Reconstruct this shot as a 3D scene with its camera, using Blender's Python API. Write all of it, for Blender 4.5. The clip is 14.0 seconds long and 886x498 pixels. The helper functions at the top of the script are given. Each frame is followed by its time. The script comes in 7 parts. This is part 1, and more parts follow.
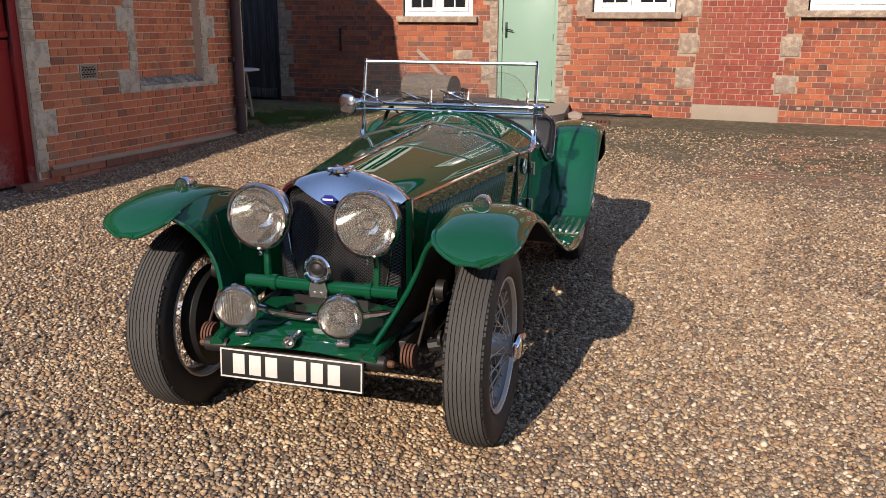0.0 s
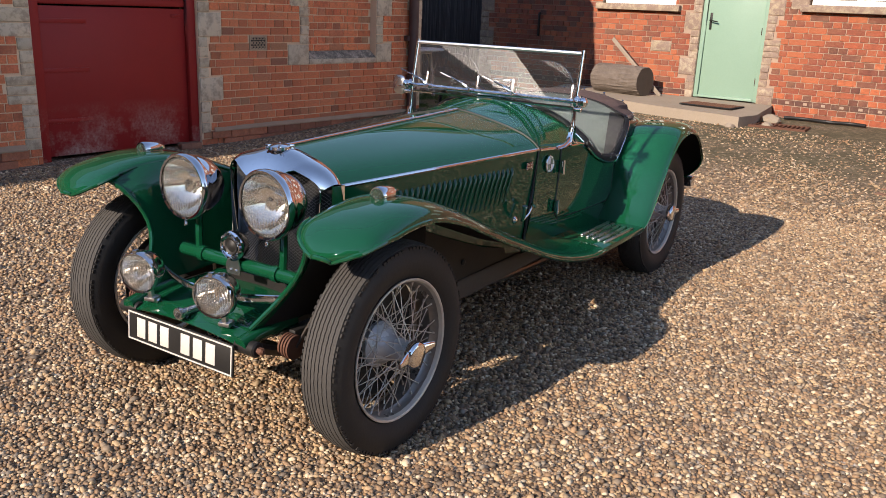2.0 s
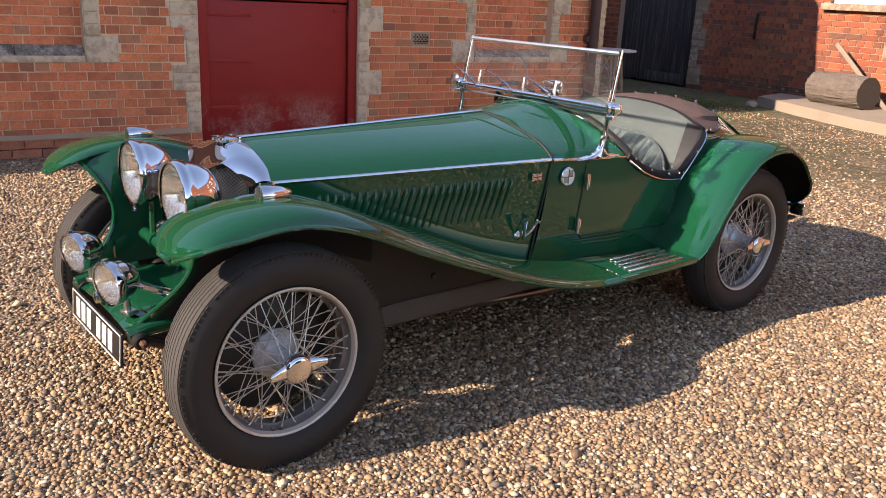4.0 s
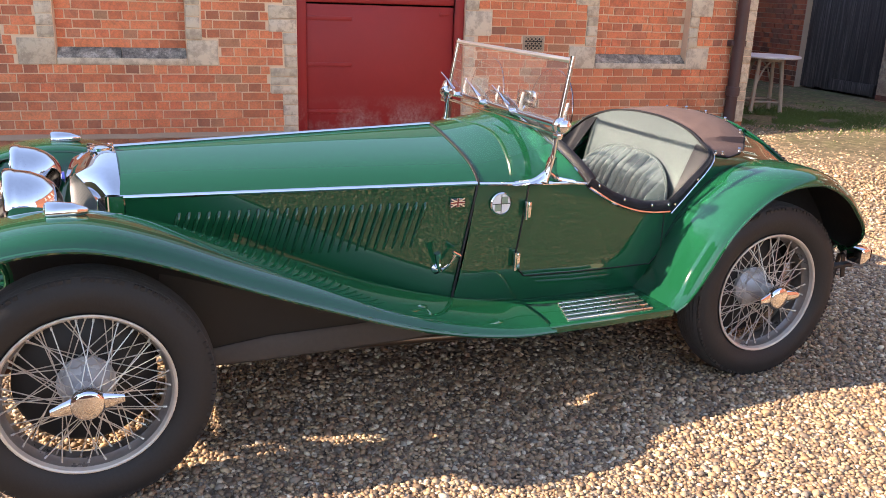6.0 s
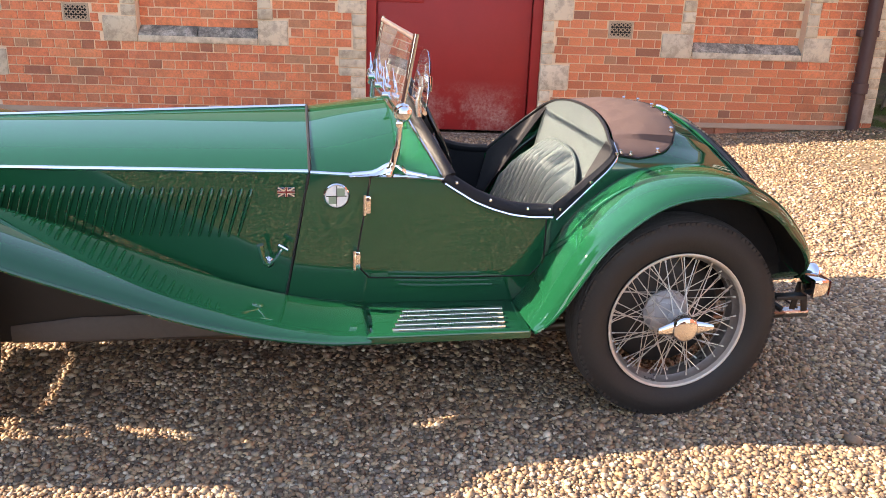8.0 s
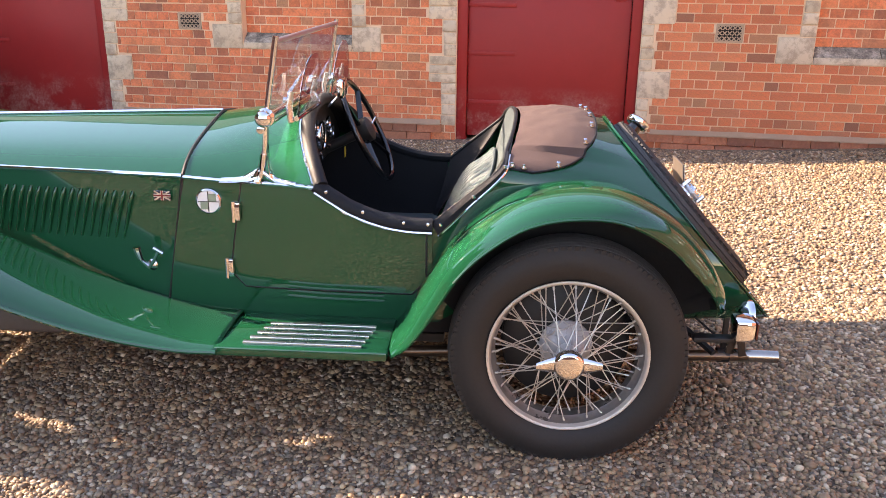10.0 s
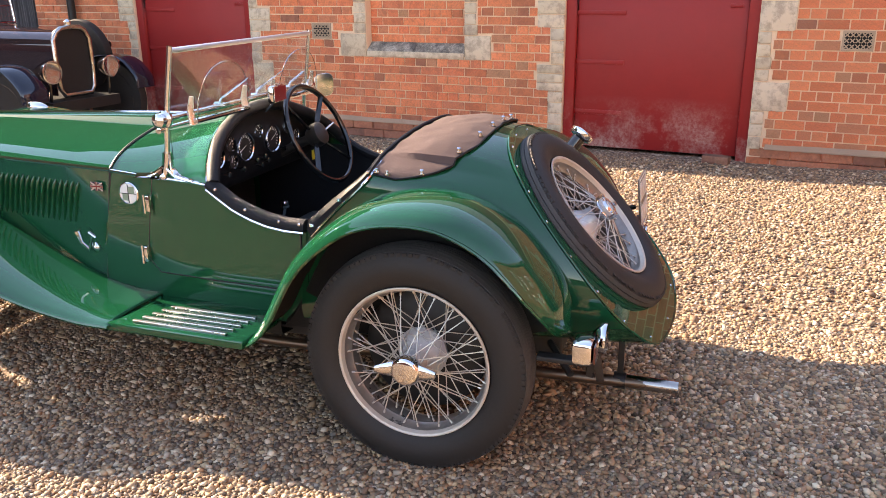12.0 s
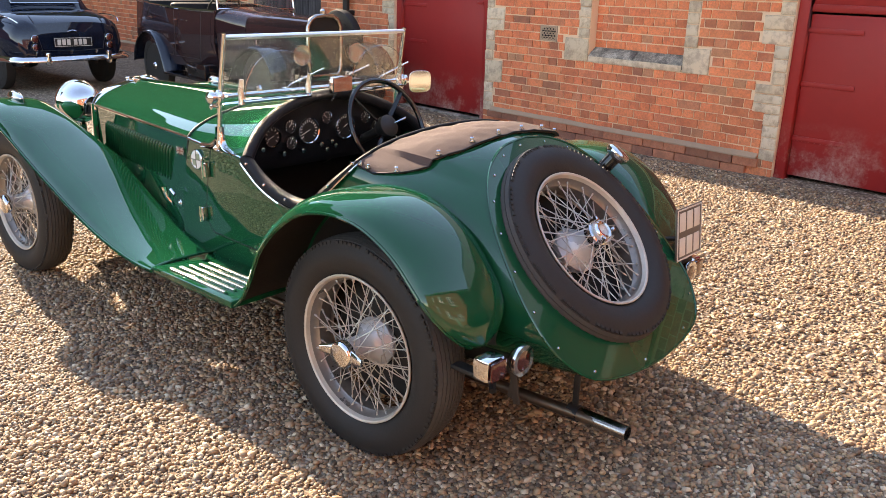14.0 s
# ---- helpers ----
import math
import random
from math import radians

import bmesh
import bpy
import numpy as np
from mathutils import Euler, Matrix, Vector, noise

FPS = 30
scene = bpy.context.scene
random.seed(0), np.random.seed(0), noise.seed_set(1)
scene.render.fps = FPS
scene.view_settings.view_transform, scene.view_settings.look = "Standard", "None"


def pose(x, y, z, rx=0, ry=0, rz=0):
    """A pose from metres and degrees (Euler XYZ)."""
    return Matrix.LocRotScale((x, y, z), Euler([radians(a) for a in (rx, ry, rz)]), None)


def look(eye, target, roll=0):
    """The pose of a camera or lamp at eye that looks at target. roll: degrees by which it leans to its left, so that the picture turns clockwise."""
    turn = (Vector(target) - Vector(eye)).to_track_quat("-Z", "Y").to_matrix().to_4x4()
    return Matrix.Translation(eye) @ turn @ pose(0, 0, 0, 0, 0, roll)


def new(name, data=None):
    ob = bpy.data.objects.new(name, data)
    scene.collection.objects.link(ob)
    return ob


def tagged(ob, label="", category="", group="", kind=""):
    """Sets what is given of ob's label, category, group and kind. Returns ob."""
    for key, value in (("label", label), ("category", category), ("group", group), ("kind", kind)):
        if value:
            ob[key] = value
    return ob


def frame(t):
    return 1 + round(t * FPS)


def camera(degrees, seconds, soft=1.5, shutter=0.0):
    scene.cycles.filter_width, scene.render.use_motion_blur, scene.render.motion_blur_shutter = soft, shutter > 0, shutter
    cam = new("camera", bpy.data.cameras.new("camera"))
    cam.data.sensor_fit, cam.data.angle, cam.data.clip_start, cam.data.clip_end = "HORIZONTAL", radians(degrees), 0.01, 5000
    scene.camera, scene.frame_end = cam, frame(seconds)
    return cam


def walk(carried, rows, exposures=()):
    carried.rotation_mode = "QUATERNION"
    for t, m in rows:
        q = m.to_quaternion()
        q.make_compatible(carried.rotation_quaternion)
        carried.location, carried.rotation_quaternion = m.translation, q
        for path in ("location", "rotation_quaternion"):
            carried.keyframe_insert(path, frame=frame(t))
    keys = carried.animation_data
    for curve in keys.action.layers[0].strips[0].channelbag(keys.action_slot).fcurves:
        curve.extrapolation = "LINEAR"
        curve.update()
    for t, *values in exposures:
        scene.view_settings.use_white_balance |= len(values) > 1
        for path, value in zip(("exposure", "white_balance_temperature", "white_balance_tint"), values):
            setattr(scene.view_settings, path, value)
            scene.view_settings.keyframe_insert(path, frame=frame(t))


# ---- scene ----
cam = camera(56.3, 14.0, 0.7)
METRES, EYE, TILT, LEAN, TURN = 8.065, 1.463, 0.0, 0.0, 22.1
ROWS = [
    (0.0, 0.0, 0.0, 0.0, 0.08, -15.09, -0.29),
    (0.5, 0.0329, 0.0125, -0.0029, 4.34, -15.52, -0.62),
    (1.0, 0.0676, 0.0197, -0.0001, 8.76, -15.83, -1.06),
    (1.5, 0.106, 0.0283, 0.0015, 13.3, -16.12, -1.72),
    (2.0, 0.1371, 0.0488, 0.0001, 18.05, -16.4, -2.36),
    (2.5, 0.167, 0.0639, 0.0015, 22.89, -16.63, -2.86),
    (5.0, 0.2794, 0.2074, 0.0011, 43.79, -17.23, -2.19),
    (5.5, 0.2935, 0.2393, 0.0027, 47.49, -17.29, -2.07),
    (6.0, 0.3102, 0.2761, 0.0038, 50.84, -17.43, -2.0),
    (6.5, 0.3177, 0.3163, 0.0004, 54.12, -17.71, -1.95),
    (7.0, 0.3339, 0.3527, 0.0011, 57.49, -18.08, -1.93),
    (7.5, 0.3494, 0.3872, 0.0017, 60.93, -18.45, -2.05),
    (10.0, 0.3812, 0.5484, 0.0011, 78.11, -18.5, -0.65),
    (10.5, 0.391, 0.5806, 0.0025, 81.44, -18.47, -0.1),
    (11.0, 0.39, 0.6151, 0.0002, 84.91, -18.41, 0.31),
    (11.5, 0.3977, 0.6505, 0.0021, 88.54, -18.23, 0.46),
    (12.0, 0.3987, 0.6862, 0.0022, 93.64, -17.98, 0.58),
    (12.5, 0.3905, 0.7203, 0.0017, 99.22, -18.17, 0.49),
    (13.0, 0.3937, 0.7583, 0.0038, 105.09, -18.33, -0.4),
    (13.5, 0.3864, 0.7871, 0.0029, 110.46, -18.27, -1.14),
    (14.0, 0.3709, 0.8144, 0.0044, 115.84, -18.04, -1.67),
]
EXPOSURES = [(0.0, 0.88, 6600, 20), (1.5, 1.0, 6700, 20), (2.5, 1.18, 6850, 21), (5.0, 1.90, 7450, 27), (6.3, 2.40, 7350, 24), (7.5, 2.53, 7600, 24), (10.0, 2.60, 7850, 28), (11.0, 2.61, 7900, 27), (14.0, 2.46, 7850, 18)]
walk(cam, [(t, pose(0, 0, EYE, TILT, LEAN, TURN) @ pose(METRES * x, METRES * y, METRES * z, 90 + pitch, roll, yaw)) for t, x, y, z, yaw, pitch, roll in ROWS], EXPOSURES)

# ---- daylight: low clear sun behind the long brick range, blue sky ----
SUN_ELEV, SUN_SIDE = 27.0, 0.075
world = bpy.data.worlds.new("sky")
scene.world = world
world.use_nodes = True
wn = world.node_tree.nodes
sky = wn.new("ShaderNodeTexSky")
sky.sky_type = "NISHITA"
sky.sun_disc = False
sky.dust_density = 0.0
sky.ozone_density = 0.6
sky.sun_elevation = radians(SUN_ELEV)
sky.sun_rotation = math.atan2(-SUN_SIDE, -1.0)
world.node_tree.links.new(sky.outputs[0], wn["Background"].inputs[0])
wn["Background"].inputs[1].default_value = 0.142
sun = new("sun", bpy.data.lights.new("sun", "SUN"))
sun.data.energy, sun.data.angle, sun.data.color = 3.4, radians(0.55), (1.0, 0.9, 0.735)
to_sun = Vector((-SUN_SIDE, -1.0, math.tan(radians(SUN_ELEV)) * math.hypot(SUN_SIDE, 1.0)))
sun.matrix_world = look(to_sun * 10, (0, 0, 0))

# ---- materials ----
def nodes_of(name):
    m = bpy.data.materials.new(name)
    m.use_nodes = True
    nt = m.node_tree
    return m, nt, nt.nodes["Principled BSDF"]


def noise_node(nt, scale, detail=4.0, rough=0.55, coords="Object"):
    tc = nt.nodes.new("ShaderNodeTexCoord")
    n = nt.nodes.new("ShaderNodeTexNoise")
    n.inputs["Scale"].default_value = scale
    n.inputs["Detail"].default_value = detail
    n.inputs["Roughness"].default_value = rough
    nt.links.new(tc.outputs[coords], n.inputs["Vector"])
    return n


def ramp(nt, fac, stops):
    r = nt.nodes.new("ShaderNodeValToRGB")
    e = r.color_ramp.elements
    while len(e) < len(stops):
        e.new(0.5)
    for el, (p, c) in zip(e, stops):
        el.position = p
        el.color = (*c, 1.0)
    nt.links.new(fac, r.inputs[0])
    return r.outputs[0]


def mix(nt, fac, a, b, mode="MIX"):
    n = nt.nodes.new("ShaderNodeMix")
    n.data_type, n.blend_type = "RGBA", mode
    for sock, v in ((n.inputs[0], fac), (n.inputs[6], a), (n.inputs[7], b)):
        if isinstance(v, (int, float)):
            sock.default_value = v
        elif isinstance(v, tuple):
            sock.default_value = (*v, 1.0)
        else:
            nt.links.new(v, sock)
    return n.outputs[2]


def bump(nt, bsdf, height, strength, distance):
    b = nt.nodes.new("ShaderNodeBump")
    b.inputs["Strength"].default_value = strength
    b.inputs["Distance"].default_value = distance
    nt.links.new(height, b.inputs["Height"])
    nt.links.new(b.outputs[0], bsdf.inputs["Normal"])


def surface(name, dark, light, rough=0.6, metal=0.0, scale=6.0, grain=60.0, relief=0.0, depth=0.004, coat=0.0, rough_var=0.1, coords="Object", spec=0.35):
    """Two scales of variation between two colours, with fine relief."""
    m, nt, b = nodes_of(name)
    big = noise_node(nt, scale, 5.0, coords=coords)
    fine = noise_node(nt, grain, 3.0, coords=coords)
    c = mix(nt, big.outputs[0], dark, light)
    c2 = mix(nt, fine.outputs[0], tuple(v * 0.82 for v in dark), light)
    c = mix(nt, 0.35, c, c2)
    nt.links.new(c, b.inputs["Base Color"])
    mr = nt.nodes.new("ShaderNodeMapRange")
    mr.inputs[3].default_value = max(0.02, rough - rough_var)
    mr.inputs[4].default_value = min(1.0, rough + rough_var)
    nt.links.new(big.outputs[0], mr.inputs[0])
    nt.links.new(mr.outputs[0], b.inputs["Roughness"])
    b.inputs["Metallic"].default_value = metal
    b.inputs["Specular IOR Level"].default_value = spec
    b.inputs["Coat Weight"].default_value = coat
    b.inputs["Coat Roughness"].default_value = 0.03
    if relief:
        bump(nt, b, fine.outputs[0], relief, depth)
    return m


def island_random(nt):
    g = nt.nodes.new("ShaderNodeNewGeometry")
    o = nt.nodes.new("ShaderNodeObjectInfo")
    add = nt.nodes.new("ShaderNodeMath")
    add.operation = "ADD"
    fr = nt.nodes.new("ShaderNodeMath")
    fr.operation = "FRACT"
    nt.links.new(g.outputs["Random Per Island"], add.inputs[0])
    nt.links.new(o.outputs["Random"], add.inputs[1])
    nt.links.new(add.outputs[0], fr.inputs[0])
    return fr.outputs[0]


def brick_material(name, stops):
    m, nt, b = nodes_of(name)
    col = ramp(nt, island_random(nt), stops)
    grime = noise_node(nt, 1.3, 6.0, 0.6)
    fine = noise_node(nt, 55.0, 5.0, 0.65)
    mid = noise_node(nt, 11.0, 6.0, 0.7)
    col = mix(nt, ramp(nt, mid.outputs[0], [(0.38, (0.6, 0.6, 0.6)), (0.52, (0.0, 0.0, 0.0))]), col, mix(nt, 1.0, col, (0.58, 0.62, 0.66), "MULTIPLY"))
    col = mix(nt, ramp(nt, mid.outputs[0], [(0.56, (0.0, 0.0, 0.0)), (0.72, (0.5, 0.5, 0.5))]), col, mix(nt, 0.35, col, (0.72, 0.5, 0.34)))
    col = mix(nt, ramp(nt, fine.outputs[0], [(0.25, (0.0, 0.0, 0.0)), (0.6, (1.0, 1.0, 1.0))]), mix(nt, 0.5, col, (0.15, 0.06, 0.04)), col)
    col = mix(nt, ramp(nt, grime.outputs[0], [(0.5, (0.0, 0.0, 0.0)), (0.75, (0.45, 0.45, 0.45))]), col, (0.27, 0.13, 0.065))
    nt.links.new(col, b.inputs["Base Color"])
    b.inputs["Roughness"].default_value = 0.9
    bump(nt, b, fine.outputs[0], 0.5, 0.004)
    return m


def gravel_material(name):
    m, nt, b = nodes_of(name)
    col = ramp(nt, island_random(nt), [
        (0.0, (0.03, 0.021, 0.015)), (0.12, (0.165, 0.098, 0.054)), (0.26, (0.4, 0.25, 0.13)), (0.4, (0.075, 0.06, 0.05)),
        (0.54, (0.54, 0.385, 0.21)), (0.68, (0.25, 0.132, 0.06)), (0.8, (0.74, 0.61, 0.42)), (0.9, (0.125, 0.11, 0.093)), (1.0, (0.38, 0.265, 0.15))])
    fine = noise_node(nt, 120.0, 4.0)
    col = mix(nt, 0.2, col, mix(nt, fine.outputs[0], (0.09, 0.065, 0.045), (0.5, 0.4, 0.29)))
    nt.links.new(col, b.inputs["Base Color"])
    b.inputs["Roughness"].default_value = 0.6
    b.inputs["Specular IOR Level"].default_value = 0.3
    bump(nt, b, fine.outputs[0], 0.25, 0.002)
    return m


def ground_material():
    m, nt, b = nodes_of("ground_gravel_bed")
    tc = nt.nodes.new("ShaderNodeTexCoord")
    v = nt.nodes.new("ShaderNodeTexVoronoi")
    v.inputs["Scale"].default_value = 46.0
    nt.links.new(tc.outputs["Object"], v.inputs["Vector"])
    sep = nt.nodes.new("ShaderNodeSeparateColor")
    nt.links.new(v.outputs["Color"], sep.inputs[0])
    col = ramp(nt, sep.outputs[0], [(0.0, (0.09, 0.065, 0.048)), (0.3, (0.38, 0.28, 0.19)), (0.55, (0.17, 0.13, 0.1)), (0.8, (0.47, 0.365, 0.26)), (1.0, (0.66, 0.56, 0.45))])
    # cells darken towards their edges: shade between the stones put into the colour
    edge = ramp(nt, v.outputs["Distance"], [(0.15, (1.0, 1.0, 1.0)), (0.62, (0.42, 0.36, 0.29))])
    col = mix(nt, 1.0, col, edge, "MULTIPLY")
    # moss and bare earth towards the cottage front
    sx = nt.nodes.new("ShaderNodeSeparateXYZ")
    nt.links.new(tc.outputs["Object"], sx.inputs[0])
    moss_n = noise_node(nt, 0.9, 6.0, 0.65)
    speck = noise_node(nt, 14.0, 5.0, 0.7)
    my = nt.nodes.new("ShaderNodeMapRange")
    my.inputs[1].default_value, my.inputs[2].default_value = 6.9, 8.9
    nt.links.new(sx.outputs[1], my.inputs[0])
    mm = nt.nodes.new("ShaderNodeMath")
    mm.operation = "MULTIPLY"
    nt.links.new(my.outputs[0], mm.inputs[0])
    nt.links.new(ramp(nt, moss_n.outputs[0], [(0.25, (0.1, 0.1, 0.1)), (0.5, (1.0, 1.0, 1.0))]), mm.inputs[1])
    mossc = ramp(nt, speck.outputs[0], [(0.3, (0.026, 0.027, 0.01)), (0.48, (0.07, 0.06, 0.027)), (0.6, (0.125, 0.098, 0.052)), (0.72, (0.3, 0.24, 0.16))])
    damp = nt.nodes.new("ShaderNodeMapRange")
    damp.inputs[1].default_value, damp.inputs[2].default_value = -4.6, -6.6
    nt.links.new(sx.outputs[0], damp.inputs[0])
    tuft = ramp(nt, noise_node(nt, 3.2, 6.0, 0.7).outputs[0], [(0.44, (0.0, 0.0, 0.0)), (0.62, (0.8, 0.8, 0.8))])
    green = nt.nodes.new("ShaderNodeMath")
    green.operation = "MULTIPLY"
    nt.links.new(damp.outputs[0], green.inputs[0])
    nt.links.new(tuft, green.inputs[1])
    mossc = mix(nt, green.outputs[0], mossc, ramp(nt, speck.outputs[0], [(0.3, (0.03, 0.05, 0.008)), (0.6, (0.09, 0.13, 0.025)), (0.75, (0.2, 0.2, 0.09))]))
    col = mix(nt, mm.outputs[0], col, mossc)
    nt.links.new(col, b.inputs["Base Color"])
    b.inputs["Roughness"].default_value = 0.92
    bump(nt, b, v.outputs["Distance"], -0.8, 0.012)
    return m


def weathered_paint(name, base, worn, worn_low, low, high, rough):
    """Old gloss paint with chalky scuffs low down where feet and splashes wore it."""
    m, nt, b = nodes_of(name)
    tc = nt.nodes.new("ShaderNodeTexCoord")
    sx = nt.nodes.new("ShaderNodeSeparateXYZ")
    nt.links.new(tc.outputs["Object"], sx.inputs[0])
    big, fine = noise_node(nt, 3.0, 8.0, 0.68), noise_node(nt, 38.0, 6.0, 0.75)
    mr = nt.nodes.new("ShaderNodeMapRange")
    mr.inputs[1].default_value, mr.inputs[2].default_value = high, low
    nt.links.new(sx.outputs[2], mr.inputs[0])
    f = nt.nodes.new("ShaderNodeMath")
    f.operation = "MULTIPLY"
    nt.links.new(mr.outputs[0], f.inputs[0])
    nt.links.new(ramp(nt, big.outputs[0], [(0.44, (0.0, 0.0, 0.0)), (0.6, (1.0, 1.0, 1.0))]), f.inputs[1])
    f2 = nt.nodes.new("ShaderNodeMath")
    f2.operation = "MULTIPLY"
    nt.links.new(f.outputs[0], f2.inputs[0])
    nt.links.new(ramp(nt, fine.outputs[0], [(0.35, (0.15, 0.15, 0.15)), (0.6, (1.0, 1.0, 1.0))]), f2.inputs[1])
    col = mix(nt, big.outputs[0], base, worn)
    col = mix(nt, f2.outputs[0], col, worn_low)
    nt.links.new(col, b.inputs["Base Color"])
    b.inputs["Roughness"].default_value = rough
    b.inputs["Specular IOR Level"].default_value = 0.22
    bump(nt, b, fine.outputs[0], 0.12, 0.002)
    return m


def glass_material(name, tint=(1, 1, 1), rough=0.0, clear=1.0, ior=1.45, dust=0.0):
    m, nt, b = nodes_of(name)
    b.inputs["Base Color"].default_value = (*tint, 1)
    b.inputs["Roughness"].default_value = rough
    b.inputs["Transmission Weight"].default_value = clear
    b.inputs["IOR"].default_value = ior
    if dust:
        # a thin uneven film of dust over the glass
        film = nt.nodes.new("ShaderNodeBsdfDiffuse")
        film.inputs["Color"].default_value = (0.75, 0.76, 0.8, 1)
        ms = nt.nodes.new("ShaderNodeMixShader")
        ramp = nt.nodes.new("ShaderNodeMapRange")
        ramp.inputs["To Min"].default_value, ramp.inputs["To Max"].default_value = dust * 0.5, dust * 1.5
        nt.links.new(noise_node(nt, 6.0).outputs[0], ramp.inputs["Value"])
        nt.links.new(ramp.outputs[0], ms.inputs[0])
        nt.links.new(b.outputs[0], ms.inputs[1])
        nt.links.new(film.outputs[0], ms.inputs[2])
        nt.links.new(ms.outputs[0], nt.nodes["Material Output"].inputs[0])
    return m


def car_paint(name, base, rough=0.5):
    m, nt, b = nodes_of(name)
    n = noise_node(nt, 3.0, 3.0)
    nt.links.new(mix(nt, n.outputs[0], tuple(v * 0.9 for v in base), base), b.inputs["Base Color"])
    b.inputs["Roughness"].default_value = rough
    b.inputs["Coat Weight"].default_value = 1.0
    b.inputs["Coat Roughness"].default_value = 0.015
    b.inputs["Specular IOR Level"].default_value = 0.0
    b.inputs["Coat IOR"].default_value = 1.56
    return m


GREEN = car_paint("racing_green_enamel", (0.0022, 0.062, 0.026))
BLACK_PAINT = car_paint("black_enamel", (0.006, 0.006, 0.007))
MAROON = car_paint("maroon_brown_enamel", (0.026, 0.014, 0.016), 0.5)
NAVY = car_paint("dark_blue_enamel", (0.006, 0.01, 0.022), 0.5)
CHROME = surface("chrome", (0.60, 0.605, 0.62), (0.70, 0.70, 0.71), 0.05, 1.0, rough_var=0.03)
SATIN = surface("satin_plated_brass", (0.70, 0.70, 0.71), (0.82, 0.82, 0.83), 0.3, 1.0, rough_var=0.05)
STEEL = surface("brushed_aluminium", (0.55, 0.55, 0.55), (0.7, 0.7, 0.7), 0.28, 1.0)
RUBBER = surface("tyre_rubber", (0.011, 0.0105, 0.010), (0.024, 0.022, 0.020), 0.62, grain=90, relief=0.2)
TREAD = surface("tyre_tread_rubber", (0.028, 0.027, 0.026), (0.085, 0.08, 0.074), 0.85, grain=120, relief=0.3)
RIM = surface("aged_silver_wheel_enamel", (0.38, 0.34, 0.28), (0.60, 0.56, 0.49), 0.38, 0.3, scale=9)
SPOKE = surface("silver_spoke", (0.42, 0.40, 0.36), (0.62, 0.60, 0.55), 0.33, 0.55)
BLACK = surface("chassis_black", (0.008, 0.008, 0.008), (0.02, 0.019, 0.018), 0.5)
GRIME = surface("oily_metal", (0.02, 0.016, 0.013), (0.07, 0.055, 0.045), 0.55, 0.5, relief=0.2)
RUST = surface("rusty_brown_iron", (0.07, 0.03, 0.02), (0.17, 0.08, 0.05), 0.75, 0.2, relief=0.4)
LEATHER = surface("grey_green_leather", (0.043, 0.058, 0.06), (0.063, 0.082, 0.085), 0.6, scale=4, grain=200, relief=0.12, spec=0.12)
HIDE = surface("black_hide", (0.005, 0.0058, 0.0075), (0.012, 0.0132, 0.016), 0.55, grain=180, relief=0.15, spec=0.18)
CANVAS = surface("brown_tonneau_cloth", (0.06, 0.037, 0.031), (0.115, 0.075, 0.064), 0.92, scale=7, grain=300, relief=0.3)
CARPET = surface("dark_carpet", (0.006, 0.006, 0.006), (0.02, 0.02, 0.02), 0.95, grain=200, relief=0.4)
GLASS = glass_material("clear_glass", (0.97, 0.99, 0.98))
SCREEN_GLASS = glass_material("old_dusty_screen_glass", (0.97, 0.985, 0.985), 0.0, 1.0, 1.66, dust=0.008)
LAMP_GLASS = glass_material("fluted_lamp_glass", (0.98, 0.97, 0.94), 0.005, 0.98)
REFLECTOR = surface("lamp_reflector", (0.62, 0.6, 0.56), (0.76, 0.74, 0.7), 0.06, 1.0)
RED_LENS = surface("red_lamp_lens", (0.05, 0.006, 0.006), (0.085, 0.01, 0.009), 0.12, coat=1.0)
VENT = surface("soot_stained_terracotta", (0.3, 0.22, 0.15), (0.5, 0.38, 0.27), 0.9, relief=0.3)
SKY_SCREEN = surface("dark_sky_screen", (0.012, 0.016, 0.008), (0.05, 0.05, 0.024), 0.95, scale=0.35, grain=1.5)
WHITE = surface("white_enamel", (0.6, 0.6, 0.58), (0.75, 0.75, 0.72), 0.45)
GREY_PLATE = surface("weathered_plate_figures", (0.5, 0.48, 0.44), (0.66, 0.63, 0.58), 0.5)
# brown tone paints the sunlit reflection on the weathered rear plate
PLATE_TAN = surface("plate_brown_with_reflection", (0.075, 0.062, 0.05), (0.14, 0.115, 0.095), 0.4, scale=12)
BADGE_BLUE = surface("blue_badge_enamel", (0.01, 0.015, 0.16), (0.02, 0.03, 0.25), 0.2, coat=1.0)
BADGE_RED = surface("red_badge_enamel", (0.13, 0.012, 0.016), (0.2, 0.02, 0.022), 0.35, coat=0.3)
YELLOW = surface("yellow_tag_card", (0.55, 0.45, 0.03), (0.65, 0.55, 0.05), 0.6)
# cottage brick, deeper red and darkened further to offset its direct sun
BRICK = brick_material("cottage_brick_darkened_for_sun", [
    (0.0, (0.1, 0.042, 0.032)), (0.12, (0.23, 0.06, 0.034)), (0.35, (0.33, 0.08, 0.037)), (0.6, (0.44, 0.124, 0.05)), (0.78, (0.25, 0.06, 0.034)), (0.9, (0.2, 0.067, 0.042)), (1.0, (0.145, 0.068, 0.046))])
